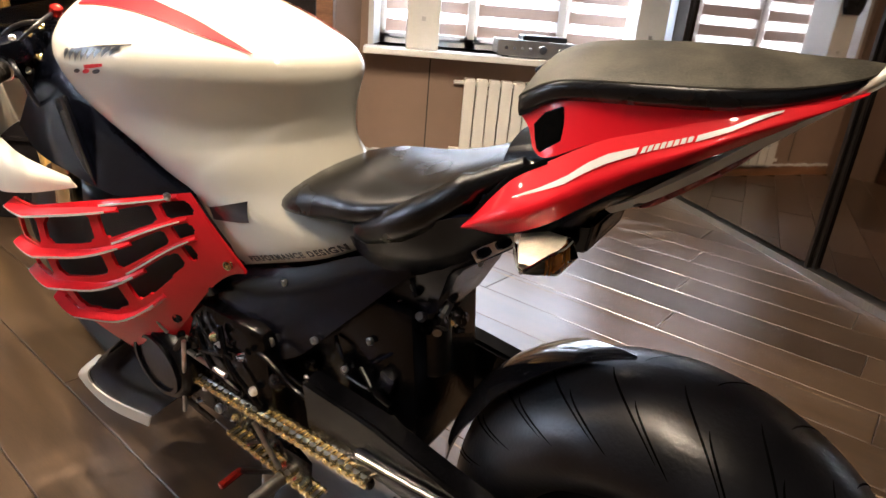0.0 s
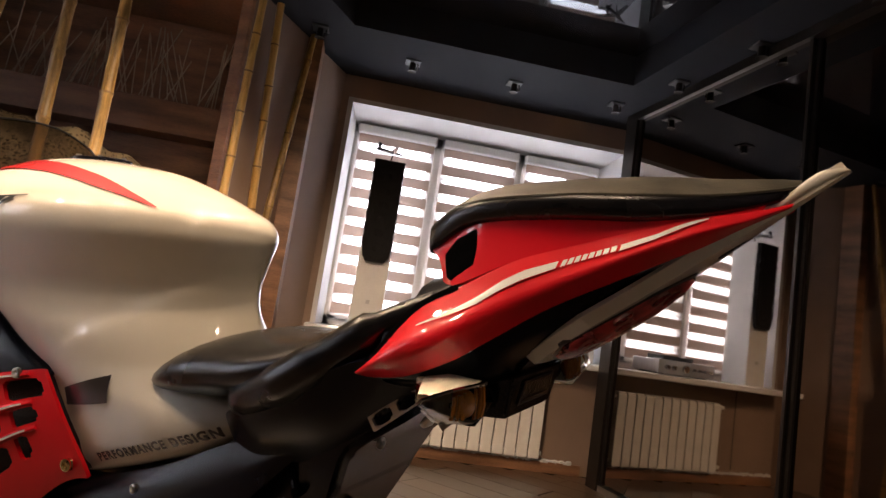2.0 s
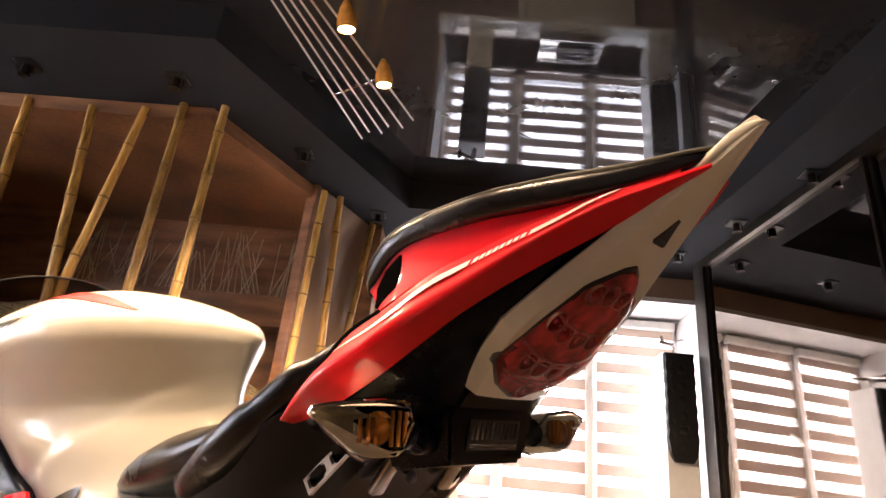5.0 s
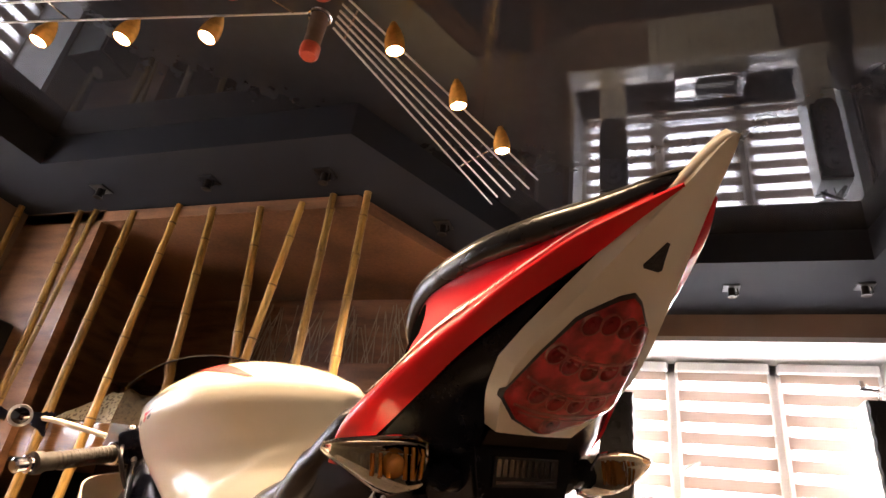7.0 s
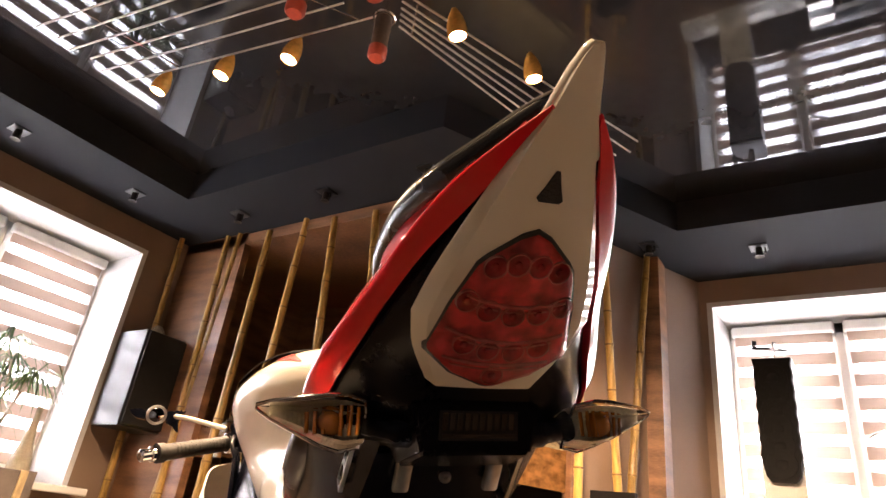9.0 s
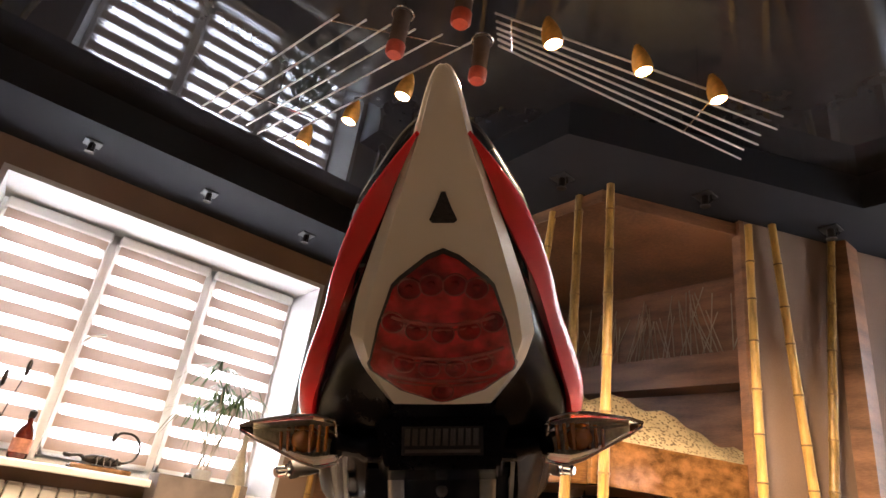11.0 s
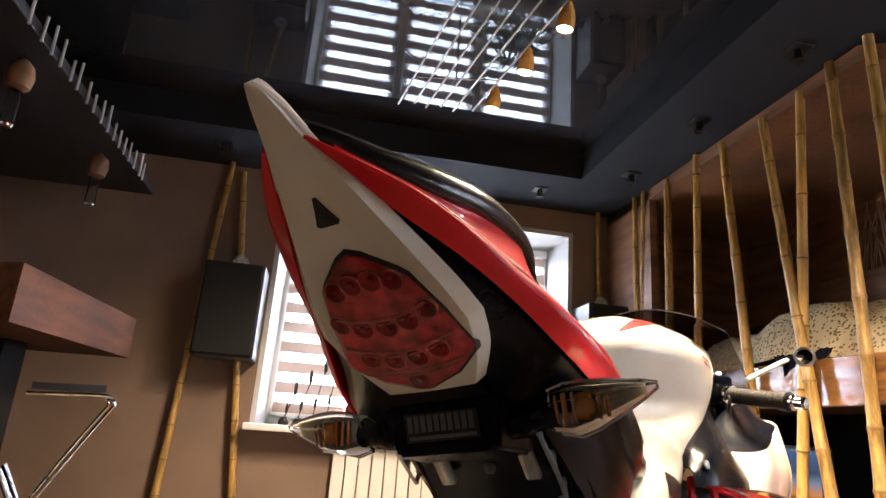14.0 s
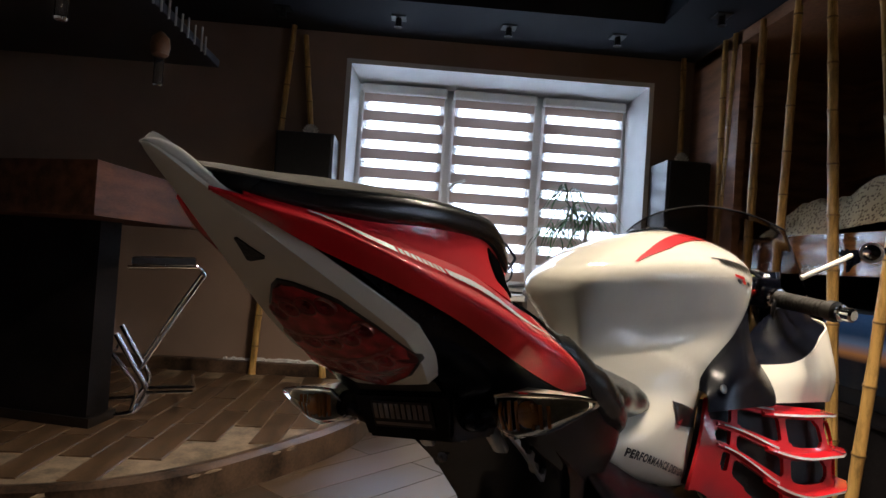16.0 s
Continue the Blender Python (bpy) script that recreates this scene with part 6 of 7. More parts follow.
for v in FINS:
    for u0, u1, deep in ((0.07 + (v - 0.03) * 0.1, 0.55, 0.007), (0.44, U_END, 0.022)):
        if v > 0.7 and u1 < 1:
            continue
        b2 = bmesh.new()
        loops = []
        for k in range(15):
            q = k / 14
            u = u0 + (u1 - u0) * q
            p = deep * (math.sin(math.pi * min(1.0, 0.12 + q * 0.95) * 0.5 + 0.1) if u1 > 1.0 else math.sin(math.pi * min(1, 0.08 + 0.92 * q) ** 0.7)) + 0.001
            vv = v + (0.04 * (1 - q) ** 2 if u1 > 1.0 else 0.0)
            loops.append([fairing(u, vv - 0.018, 0.0005), fairing(u, vv, p), fairing(u, vv + 0.012, p), fairing(u, vv + 0.026, 0.0005)])
        rings(b2, loops)
        both("fin", b2, M_RED, fair_l)
        # highlight along the fin's crest, laid on as a white strip
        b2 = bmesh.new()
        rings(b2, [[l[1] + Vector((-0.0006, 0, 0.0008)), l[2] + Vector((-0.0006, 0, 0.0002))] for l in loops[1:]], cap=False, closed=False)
        both("fin_highlight", b2, M_WHITEDECAL_GLINT, fair_l, "pale strip drawn as the fin's highlight")
for s in (-1, 1):
    p = fairing(0.055, 0.85, 0.003)
    bp("fairing_bolt", lathe([(0.008, 0.0), (0.008, 0.004), (0.005, 0.005), (0.004, 0.002), (0.001, 0.002)], (-s * p.x * -1 if s > 0 else p.x, p.y, p.z), 14, axis=(s, -0.3, 0)), M_GOLD, fair_l if s < 0 else fair_r)
# lower red belly
US = (0.42, 0.62, 0.82, 1.02, 1.24)
BA = [fairing(q, 0.985, -0.001) for q in US]
BB = [fairing(q, 1.0) + Vector((0.022, 0.0, -0.035)) for q in US]
BC = [fairing(q, 1.0) + Vector((0.075, 0.01, -0.075)) for q in US]
both("belly_fairing", skin([BA, BB, BC], 5, 5, 0.004), M_RED, None, "red lower fairing", angle=60)
WA_ = [Vector(p) for p in ((-0.20, 0.958, 0.266), (-0.21, 1.069, 0.174), (-0.21, 1.070, 0.143), (-0.208, 1.023, 0.118), (-0.204, 0.955, 0.108), (-0.196, 0.829, 0.128))]
WB_ = [Vector(p) for p in ((-0.20, 0.930, 0.272), (-0.212, 1.008, 0.206), (-0.212, 1.012, 0.166), (-0.21, 0.958, 0.155), (-0.206, 0.891, 0.160), (-0.198, 0.80, 0.172))]
WC_ = [p + Vector((0.014, -0.055, 0.050)) for p in WB_]
both("belly_panel", skin([[p + Vector((0.004, 0, 0)) for p in WB_], WC_, [p + Vector((0.05, -0.06, 0.06)) for p in WC_]], 5, 3, 0.003), M_PLASTIC, None, "satin black belly panel", angle=60)
both("belly_strip", skin([WA_, WB_], 5, 3, 0.004), M_WHITE, None, "white strip along the lower fairing")

# --- white upper fairing and smoked screen
HA = [(-0.205, 0.800, 0.694), (-0.252, 0.885, 0.680), (-0.255, 1.02, 0.662), (-0.19, 1.20, 0.675), (-0.07, 1.38, 0.67), (0.0, 1.42, 0.67)]
HB = [(-0.206, 0.805, 0.702), (-0.250, 0.895, 0.716), (-0.252, 1.02, 0.735), (-0.205, 1.16, 0.76), (-0.07, 1.36, 0.77), (0.0, 1.40, 0.77)]
HC = [(-0.205, 0.815, 0.710), (-0.234, 0.915, 0.742), (-0.240, 1.010, 0.795), (-0.215, 1.11, 0.835), (-0.08, 1.30, 0.86), (0.0, 1.33, 0.865)]
bp("upper_fairing", skin([HA, HB, HC], 5, 5, 0.004), M_WHITE, None, "glossy white upper fairing", angle=60)
GA = [(0.182, 0.714, 0.694), (0.208, 0.800, 0.684), (0.230, 0.930, 0.668), (0.236, 1.030, 0.656), (0.19, 1.20, 0.665), (0.07, 1.38, 0.67), (0.0, 1.42, 0.67)]
GB = [(0.176, 0.728, 0.726), (0.212, 0.810, 0.722), (0.241, 0.930, 0.720), (0.252, 1.045, 0.714), (0.205, 1.18, 0.74), (0.07, 1.36, 0.77), (0.0, 1.40, 0.77)]
GC = [(0.160, 0.738, 0.757), (0.205, 0.820, 0.754), (0.230, 0.930, 0.770), (0.242, 1.060, 0.811), (0.205, 1.12, 0.828), (0.08, 1.30, 0.86), (0.0, 1.33, 0.865)]
bp("upper_fairing", skin([drawn_out(c) for c in (GA, GB, GC)], 6, 6, 0.004), M_WHITE, None, "glossy white upper fairing", angle=60)
GI = [(0.135, 0.80, 0.80), (0.145, 0.86, 0.825), (0.165, 0.94, 0.848), (0.195, 1.06, 0.865)]
GM = [Vector(a).lerp(Vector(b), 0.45) + Vector((-0.006, 0.012, -0.008)) for a, b in zip(GC, GI)]
bp("inner_cowl", skin([drawn_out(c) for c in ([Vector(p) + Vector((-0.003, 0, -0.003)) for p in GC[:4]], GM, GI)], 5, 5, 0.003), M_PLASTIC, None, "black inner cowl beside the bars", angle=60)
WS = [[(-0.186, 1.045, 1.022), (-0.145, 0.995, 1.058), (-0.075, 0.962, 1.083), (0, 0.952, 1.090), (0.075, 0.962, 1.083), (0.145, 0.995, 1.058), (0.186, 1.045, 1.022)],
      [(-0.202, 1.080, 0.945), (-0.150, 1.10, 1.00), (-0.078, 1.11, 1.035), (0, 1.115, 1.045), (0.078, 1.11, 1.035), (0.150, 1.10, 1.00), (0.202, 1.080, 0.945)],
      [(-0.213, 1.112, 0.838), (-0.16, 1.20, 0.852), (-0.08, 1.29, 0.863), (0, 1.32, 0.868), (0.08, 1.29, 0.863), (0.16, 1.20, 0.852), (0.213, 1.112, 0.838)]]
screen = bp("windscreen", skin(WS, 5, 5, 0.003), M_SMOKE, None, "smoked clear windscreen", angle=70)
bp("screen_edge", tube(smooth_line(WS[0], 6), 0.0018, 6), M_BLACKDECAL, screen)
bm = bmesh.new()
rings(bm, [oval(1.06, 0.80, 0.93, 0.14, 16), oval(1.16, 0.80, 0.95, 0.16, 16), oval(1.24, 0.80, 0.94, 0.14, 16)])
bp("instrument_pod", bm, M_PLASTIC, None, "black instrument pod")

# --- bars, grips, levers, mirrors
for s in (-1, 1):
    gi, go = (Vector((-0.195, 0.965, 0.872)), Vector((-0.335, 0.872, 0.842))) if s < 0 else drawn_out([(0.168, 0.945, 0.874), (0.278, 0.872, 0.842)])
    ax = (go - gi).normalized()
    bar_ = bp("handlebar", tube([gi - ax * 0.09, go + ax * 0.01], 0.011, 12), M_ENGINE, None, "black clip-on handlebar")
    bp("grip", tube([gi, gi + ax * 0.006, gi + ax * 0.012, go - ax * 0.02, go - ax * 0.014, go], [0.021, 0.021, 0.0165, 0.0165, 0.020, 0.020], 16), M_GRIP, bar_, "dark brown rubber grip")
    for k in range(14):
        c = gi + ax * (0.02 + 0.0085 * k)
        bp("grip_rib", tube([c, c + ax * 0.003], 0.0172, 12), M_GRIP, bar_)
    bp("bar_end", tube([go, go + ax * 0.012, go + ax * 0.014, go + ax * 0.032, go + ax * 0.036], [0.014, 0.016, 0.012, 0.013, 0.009], 16), M_CHROME, bar_, "chrome bar end")
    bp("grip_collar", lathe([(0.019, 0.0), (0.022, 0.002), (0.022, 0.008), (0.019, 0.010)], gi, 20, axis=ax), M_CHROME, bar_, "bright collar")
    sw = bmesh.new()
    m_ = Matrix.Translation(gi - ax * 0.035) @ ax.to_track_quat("X", "Z").to_matrix().to_4x4()
    box(-0.03, 0.03, -0.022, 0.022, -0.024, 0.024, 0.007, bm=sw, m=m_)
    bp("switch_block", sw, M_PLASTIC, bar_, "black switch block")
    sw = bmesh.new()
    box(-0.010, 0.010, -0.030, -0.020, 0.0, 0.014, 0.003, bm=sw, m=m_)
    bp("switch", sw, M_REDANO if s > 0 else M_STEEL, bar_, "red kill switch" if s > 0 else "grey switch")
    lev = smooth_line([gi + Vector((0, 0.03, 0.005)), gi + ax * 0.04 + Vector((s * 0.01, 0.055, 0.0)), go + Vector((-s * 0.02, 0.06, -0.004)), go + Vector((s * 0.01, 0.045, -0.004))], 5)
    bp("lever", tube(lev, [0.008] * 5 + [0.006] * 10 + [0.008], 8), M_STEEL, bar_, "bare metal lever")
    c = Vector((0.336, 1.170, 0.962)) if s > 0 else Vector((-0.370, 1.130, 0.953))
    look_back = Vector((-s * 0.05, -1.0, 0.0))
    mi = bp("mirror", tube(smooth_line([(s * 0.205, 1.075, 0.915), c.lerp(Vector((s * 0.205, 1.075, 0.915)), 0.5) + Vector((0, 0, 0.006)), c + Vector((-s * 0.036, 0.012, 0.0))]), 0.006, 10), M_WHITE, None, "black winged round mirror on a pale stalk")
    bp("housing", lathe([(0.021, 0.0), (0.0235, 0.004), (0.022, 0.014), (0.014, 0.024), (0.003, 0.028)], c, 22, axis=-look_back), M_PLASTIC, mi, "black mirror housing")
    bp("mirror_rim", lathe([(0.0208, 0.0), (0.0235, 0.001), (0.0238, -0.002), (0.0224, -0.0045), (0.0208, -0.004)], c, 28, axis=-look_back), M_STEEL, mi, "bright metal rim")
    bp("mirror_glass", lathe([(0.0212, -0.002), (0.018, -0.0038), (0.012, -0.0055), (0.006, -0.0065), (0.001, -0.007)], c, 28, axis=-look_back), mat("dark_mirror_glass", (0.30, 0.29, 0.28), 0.05, metal=1.0, bump=0.0), mi, "dark convex mirror glass")
    # toothed wings either side of the round glass
    inner_w = [(-0.024, 0.010), (-0.040, 0.014), (-0.052, 0.012), (-0.060, 0.018), (-0.066, 0.013), (-0.072, 0.018), (-0.078, 0.012), (-0.086, 0.016), (-0.080, 0.002), (-0.070, -0.008), (-0.066, -0.022), (-0.070, -0.052), (-0.062, -0.050), (-0.050, -0.034), (-0.030, -0.024)]
    outer_w = [(0.028, 0.008), (0.040, 0.016), (0.050, 0.022), (0.058, 0.018), (0.066, 0.022), (0.074, 0.017), (0.084, 0.019), (0.074, 0.004), (0.060, -0.008), (0.034, -0.014)]
    for wing in (inner_w, outer_w):
        wb = bmesh.new()
        rings(wb, [[(c.x + s * u * 0.76, c.y + dy, c.z + w * 0.76) for u, w in wing] for dy in (0.002, 0.022)])
        bp("mirror_wing", wb, M_PLASTIC, mi, "black toothed wing", smooth=False)
    bm = tube(smooth_line([(s * 0.10, 1.02, 0.84), (s * 0.16, 1.03, 0.90), (s * 0.14, 0.98, 0.935), (s * 0.06, 1.0, 0.925)]), 0.0045, 8)
    bp("hose", bm, M_RUBBER, None, "black brake hose")
for s in (-1, 1):
    cl = bp("fork_cap_housing", lathe([(0.030, 0.0), (0.032, 0.006), (0.032, 0.050), (0.026, 0.056), (0.001, 0.056)], (s * 0.125, 1.0, 0.868), 24), M_PLASTIC, None, "black fork cap and control cluster")
    bp("fork_cap", lathe([(0.020, 0.0), (0.020, 0.010), (0.012, 0.014), (0.001, 0.014)], (s * 0.125, 1.0, 0.924), 6), M_ENGINE, cl, smooth=False)
    bp("perch", box(-0.022, 0.022, -0.030, 0.030, -0.020, 0.020, 0.008, m=Matrix.Translation((s * 0.165, 0.965, 0.900)) @ pose(0, 0, 0, 8, s * 14, s * 30)), M_PLASTIC, cl)
    bp("perch_clamp", box(-0.014, 0.014, -0.016, 0.016, -0.030, 0.022, 0.006, m=Matrix.Translation((s * 0.150, 0.985, 0.842)) @ pose(0, 0, 0, 0, 0, s * 24)), M_ENGINE, cl)
    for k, (x, y, z) in enumerate(((0.150, 0.940, 0.922), (0.175, 0.945, 0.918), (0.120, 0.958, 0.928), (0.185, 0.955, 0.895), (0.140, 0.950, 0.880), (0.160, 0.962, 0.860))):
        bp("cluster_bolt", lathe([(0.006, 0.0), (0.006, 0.005), (0.003, 0.006), (0.001, 0.004)], (s * x, y, z), 8, axis=(s * 0.2, -0.7, 0.6)), M_STEEL if k % 2 else M_GOLD, cl)
    bp("cable", tube(smooth_line([(s * 0.175, 0.950, 0.905), (s * 0.150, 0.915, 0.935), (s * 0.105, 0.940, 0.950), (s * 0.08, 1.02, 0.93)], 6), 0.0035, 8), M_RUBBER, cl)
    bp("cable", tube(smooth_line([(s * 0.185, 0.955, 0.890), (s * 0.190, 0.92, 0.86), (s * 0.165, 0.94, 0.80), (s * 0.12, 1.0, 0.78)], 6), 0.004, 8), M_RUBBER, cl)
    bp("adjuster", lathe([(0.011, 0.0), (0.012, 0.004), (0.011, 0.014), (0.006, 0.018), (0.001, 0.018)], (s * 0.092, 0.950, 0.948), 14, axis=(0, -0.5, 0.8)), M_REDANO, cl, "red anodised adjuster")
bp("top_yoke", box(-0.11, 0.11, 0.965, 1.03, 0.865, 0.885, 0.008), M_ENGINE, None, "black top yoke", smooth=False)
bp("yoke_nut", lathe([(0.018, 0), (0.018, 0.014), (0.012, 0.018), (0.001, 0.018)], (0, 0.99, 0.885), 6), M_REDANO, None, "red anodised nut", smooth=False)
for s in (-1, 1):
    bp("fluid_reservoir", lathe([(0.02, 0.0), (0.021, 0.03), (0.023, 0.031), (0.023, 0.045), (0.001, 0.046)], (s * 0.15, 1.03, 0.885), 18), M_PLASTIC, None, "small fluid reservoir")
    bp("fork_leg", tube([(s * 0.10, 0.99, 0.88), (s * 0.10, 1.21, 0.30)], 0.026, 16), M_GOLD, None, "gold fork leg")
bp("wiring_loop", tube(smooth_line([(0.05, 0.020, 0.920), (0.055, 0.0325, 0.942), (0.055, 0.056, 0.9445), (0.055, 0.0705, 0.937), (0.055, 0.078, 0.9305), (0.055, 0.065, 0.9215), (0.054, 0.0495, 0.913), (0.05, 0.035, 0.9075), (0.045, 0.045, 0.88)]), 0.0018, 6), M_RUBBER, None, "thin black cable loop")

# --- wheels


def wheel(y, r, half, name, drop=None):
    w = bp(name, tube([(-0.09, y, r), (0.09, y, r)], 0.022, 16), M_STEEL, None, "black alloy wheel with a wide slick-edged tyre")
    prof = []
    for k in range(17):
        a = math.pi * k / 16
        prof.append((r - (drop or 0.525 * half) * (1 - math.sin(a)), -half * math.cos(a)))
    deep = (drop or 0.525 * half) + 0.02
    prof = [(r - deep - 0.02, -half * 0.72), (r - deep, -half * 0.95)] + prof[1:-1] + [(r - deep, half * 0.95), (r - deep - 0.02, half * 0.72)]
    bp("tyre", lathe(prof, (0, y, r), 72, axis=(1, 0, 0)), M_RUBBER, w, "black rubber tyre", angle=50)
    bp("rim", lathe([(r - 0.112, -half * 0.72), (r - 0.125, -half * 0.70), (r - 0.135, 0), (r - 0.125, half * 0.70), (r - 0.112, half * 0.72), (r - 0.118, 0)], (0, y, r), 48, axis=(1, 0, 0)), M_ENGINE, w, "black rim")
    for k in range(5):
        a = 2 * math.pi * k / 5 + 0.3
        bp("spoke", tube([(0.02, y, r), (0.0, y + (r - 0.13) * math.cos(a), r + (r - 0.13) * math.sin(a))], [0.026, 0.018], 8), M_ENGINE, w)
    return w, prof


rear, prof = wheel(-0.175, 0.305, 0.120, "rear_wheel", 0.098)
front, _ = wheel(1.22, 0.30, 0.062, "front_wheel")


def tyre_pt(t, phi, r=0.305, y=-0.175, lift=0.0008):
    """On the tread: t across from -1 to 1, phi round from the top towards the rear."""
    a = math.pi * (t + 1) / 2
    rad = r - 0.098 * (1 - math.sin(a)) + lift
    return Vector((-0.120 * math.cos(a) * (1 + lift), y - rad * math.sin(phi), r + rad * math.cos(phi)))


for k in range(44):
    ph = 2 * math.pi * k / 44
    for s in (-1, 1):
        t0, t1 = (0.06, 0.66) if k % 2 == 0 else (0.30, 0.72)
        b2 = bmesh.new()
        loops = []
        for q in np.linspace(0, 1, 10):
            t = t0 + (t1 - t0) * q
            p2 = ph + 0.30 * q ** 1.3 * (1 if k % 2 == 0 else 0.75) + (0.1 if s > 0 else 0)
            w2 = 0.0055 * (0.25 + math.sin(math.pi * q) ** 0.6)
            loops.append([tyre_pt(s * t, p2 - w2), tyre_pt(s * t, p2 + w2)])
        rings(b2, loops, cap=False, closed=False)
        bp("tread_groove", b2, M_GROOVE, rear)

# hugger over the tyre, swingarm, chain
loops = []
for ph in np.linspace(-1.35, -0.20, 18):
    w = float(np.interp(ph, (-1.35, -0.95, -0.65, -0.43, -0.20), (0.086, 0.082, 0.060, 0.031, 0.002)))
    top = 0.305 + float(np.interp(ph, (-1.35, -0.8, -0.20), (0.026, 0.024, 0.012)))
    rad = [top - 0.098 * (1 - math.sqrt(1 - (w * q / 0.120) ** 2)) for q in np.linspace(-1, 1, 11)]
    loops.append([Vector((w * q, -0.175 - r1 * math.sin(ph), 0.305 + r1 * math.cos(ph))) for q, r1 in zip(np.linspace(-1, 1, 11), rad)])
bm = bmesh.new()
rings(bm, loops, cap=False, closed=False)
bmesh.ops.recalc_face_normals(bm, faces=bm.faces[:])
bmesh.ops.solidify(bm, geom=bm.faces[:], thickness=0.003)
bp("rear_hugger", bm, mat("gloss_black", (0.012, 0.012, 0.014), 0.12, vary=0.1, coat=1.0, bump=0.0), None, "glossy black rear hugger", angle=60)
for s in (-1, 1):
    bm = bmesh.new()
    loops = [[(s * (0.140 + a), y, z + b) for a, b in ((-0.02, -h), (0.02, -h), (0.02, h), (-0.02, h))] for y, z, h in ((0.34, 0.42, 0.05), (0.2, 0.40, 0.055), (0.05, 0.37, 0.045), (-0.12, 0.34, 0.035), (-0.22, 0.325, 0.03))]
    rings(bm, loops)
    bmesh.ops.bevel(bm, geom=bm.edges[:], offset=0.006, segments=2, affect="EDGES")
    arm = bp("swingarm", bm, M_ENGINE, None, "black swingarm")
    bp("axle_block", lathe([(0.025, 0.0), (0.025, 0.015), (0.016, 0.018), (0.001, 0.018)], (s * 0.158, -0.175, 0.305), 6, axis=(s, 0, 0)), M_STEEL, arm, smooth=False)
bp("chain_guard", box(-0.168, -0.132, -0.16, 0.23, 0.355, 0.395, 0.008), M_PLASTIC, None, "black chain guard")
bp("rear_sprocket", lathe([(0.085, -0.003), (0.1, -0.002), (0.1, 0.002), (0.085, 0.003), (0.03, 0.003), (0.03, -0.003)], (-0.165, -0.175, 0.305), 43, axis=(1, 0, 0)), M_STEEL, None, smooth=False)
chain = bp("drive_chain", tube([(-0.168, 0.20, 0.352), (-0.168, 0.66, 0.352)], 0.0035, 6), M_STEEL, None, "gold drive chain")
lk = bmesh.new()
for x in (-0.012, 0.012):
    for q in (-0.0075, 0.0075):
        lathe([(0.0078, -0.0015), (0.0078, 0.0015), (0.001, 0.0015)], (x, q, 0), 10, lk, axis=(1, 0, 0))
    box(x - 0.0013, x + 0.0013, -0.0075, 0.0075, -0.0048, 0.0048, bm=lk)
for q in (-0.0075, 0.0075):
    tube([(-0.0165, q, 0), (0.0165, q, 0)], 0.0036, 8, lk)
link0 = bp("chain_link", lk, M_GOLD, chain, smooth=False)
link0.matrix_basis = Matrix.Translation((-0.168, 0.21, 0.352))
for k in range(1, 29):
    o = new("chain_link", link0.data)
    o.parent = chain
    o.matrix_basis = Matrix.Translation((-0.168 + (0.0025 if k % 2 else 0), 0.21 + 0.0156 * k, 0.352))
for k in range(14):
    o = new("chain_link", link0.data)
    o.parent = chain
    o.matrix_basis = Matrix.Translation((-0.168, 0.33 + 0.0156 * k, 0.235 + 0.002 * k))

# --- engine, shock, pedals
bp("swingarm_bridge", box(-0.095, 0.095, 0.165, 0.46, 0.34, 0.62, 0.02), M_ENGINE, None, "black swingarm bridge")
eng = bp("engine", box(-0.16, 0.16, 0.42, 0.86, 0.24, 0.52, 0.03), M_ENGINE, None, "black engine block", angle=30)
bp("sprocket_cover", lathe([(0.085, 0.0), (0.085, 0.02), (0.075, 0.032), (0.03, 0.036), (0.001, 0.036)], (-0.165, 0.70, 0.36), 26, axis=(-1, 0, 0)), M_ENGINE, eng, "round black sprocket cover")
bp("clutch_cover", lathe([(0.10, 0.0), (0.10, 0.02), (0.09, 0.034), (0.03, 0.038), (0.001, 0.038)], (0.155, 0.60, 0.36), 30, axis=(1, 0, 0)), M_ENGINE, eng, "round black clutch cover")
for a in range(8):
    bp("cover_bolt", lathe([(0.006, 0.0), (0.006, 0.006), (0.001, 0.006)], (-0.187, 0.70 + 0.072 * math.cos(a * 0.785), 0.36 + 0.072 * math.sin(a * 0.785)), 6, axis=(-1, 0, 0)), M_STEEL, eng)
bp("oil_line", tube(smooth_line([(-0.18, 0.62, 0.44), (-0.19, 0.66, 0.38), (-0.185, 0.66, 0.30), (-0.17, 0.60, 0.25)]), 0.006, 8), M_DARKMETAL, eng)
bp("gear_rod", tube([(-0.19, 0.60, 0.45), (-0.19, 0.66, 0.26)], 0.004, 8), M_STEEL, eng, "thin gear linkage")
for k, (y, z, yy, zz) in enumerate(((0.50, 0.45, 0.58, 0.43), (0.52, 0.40, 0.62, 0.41), (0.44, 0.30, 0.52, 0.24), (0.40, 0.26, 0.46, 0.33))):
    bp("small_rod", tube([(-0.17 - 0.004 * k, y, z), (-0.175, yy, zz)], 0.005, 8), M_STEEL if k % 2 else M_ENGINE, eng)
rnd = random.Random(21)
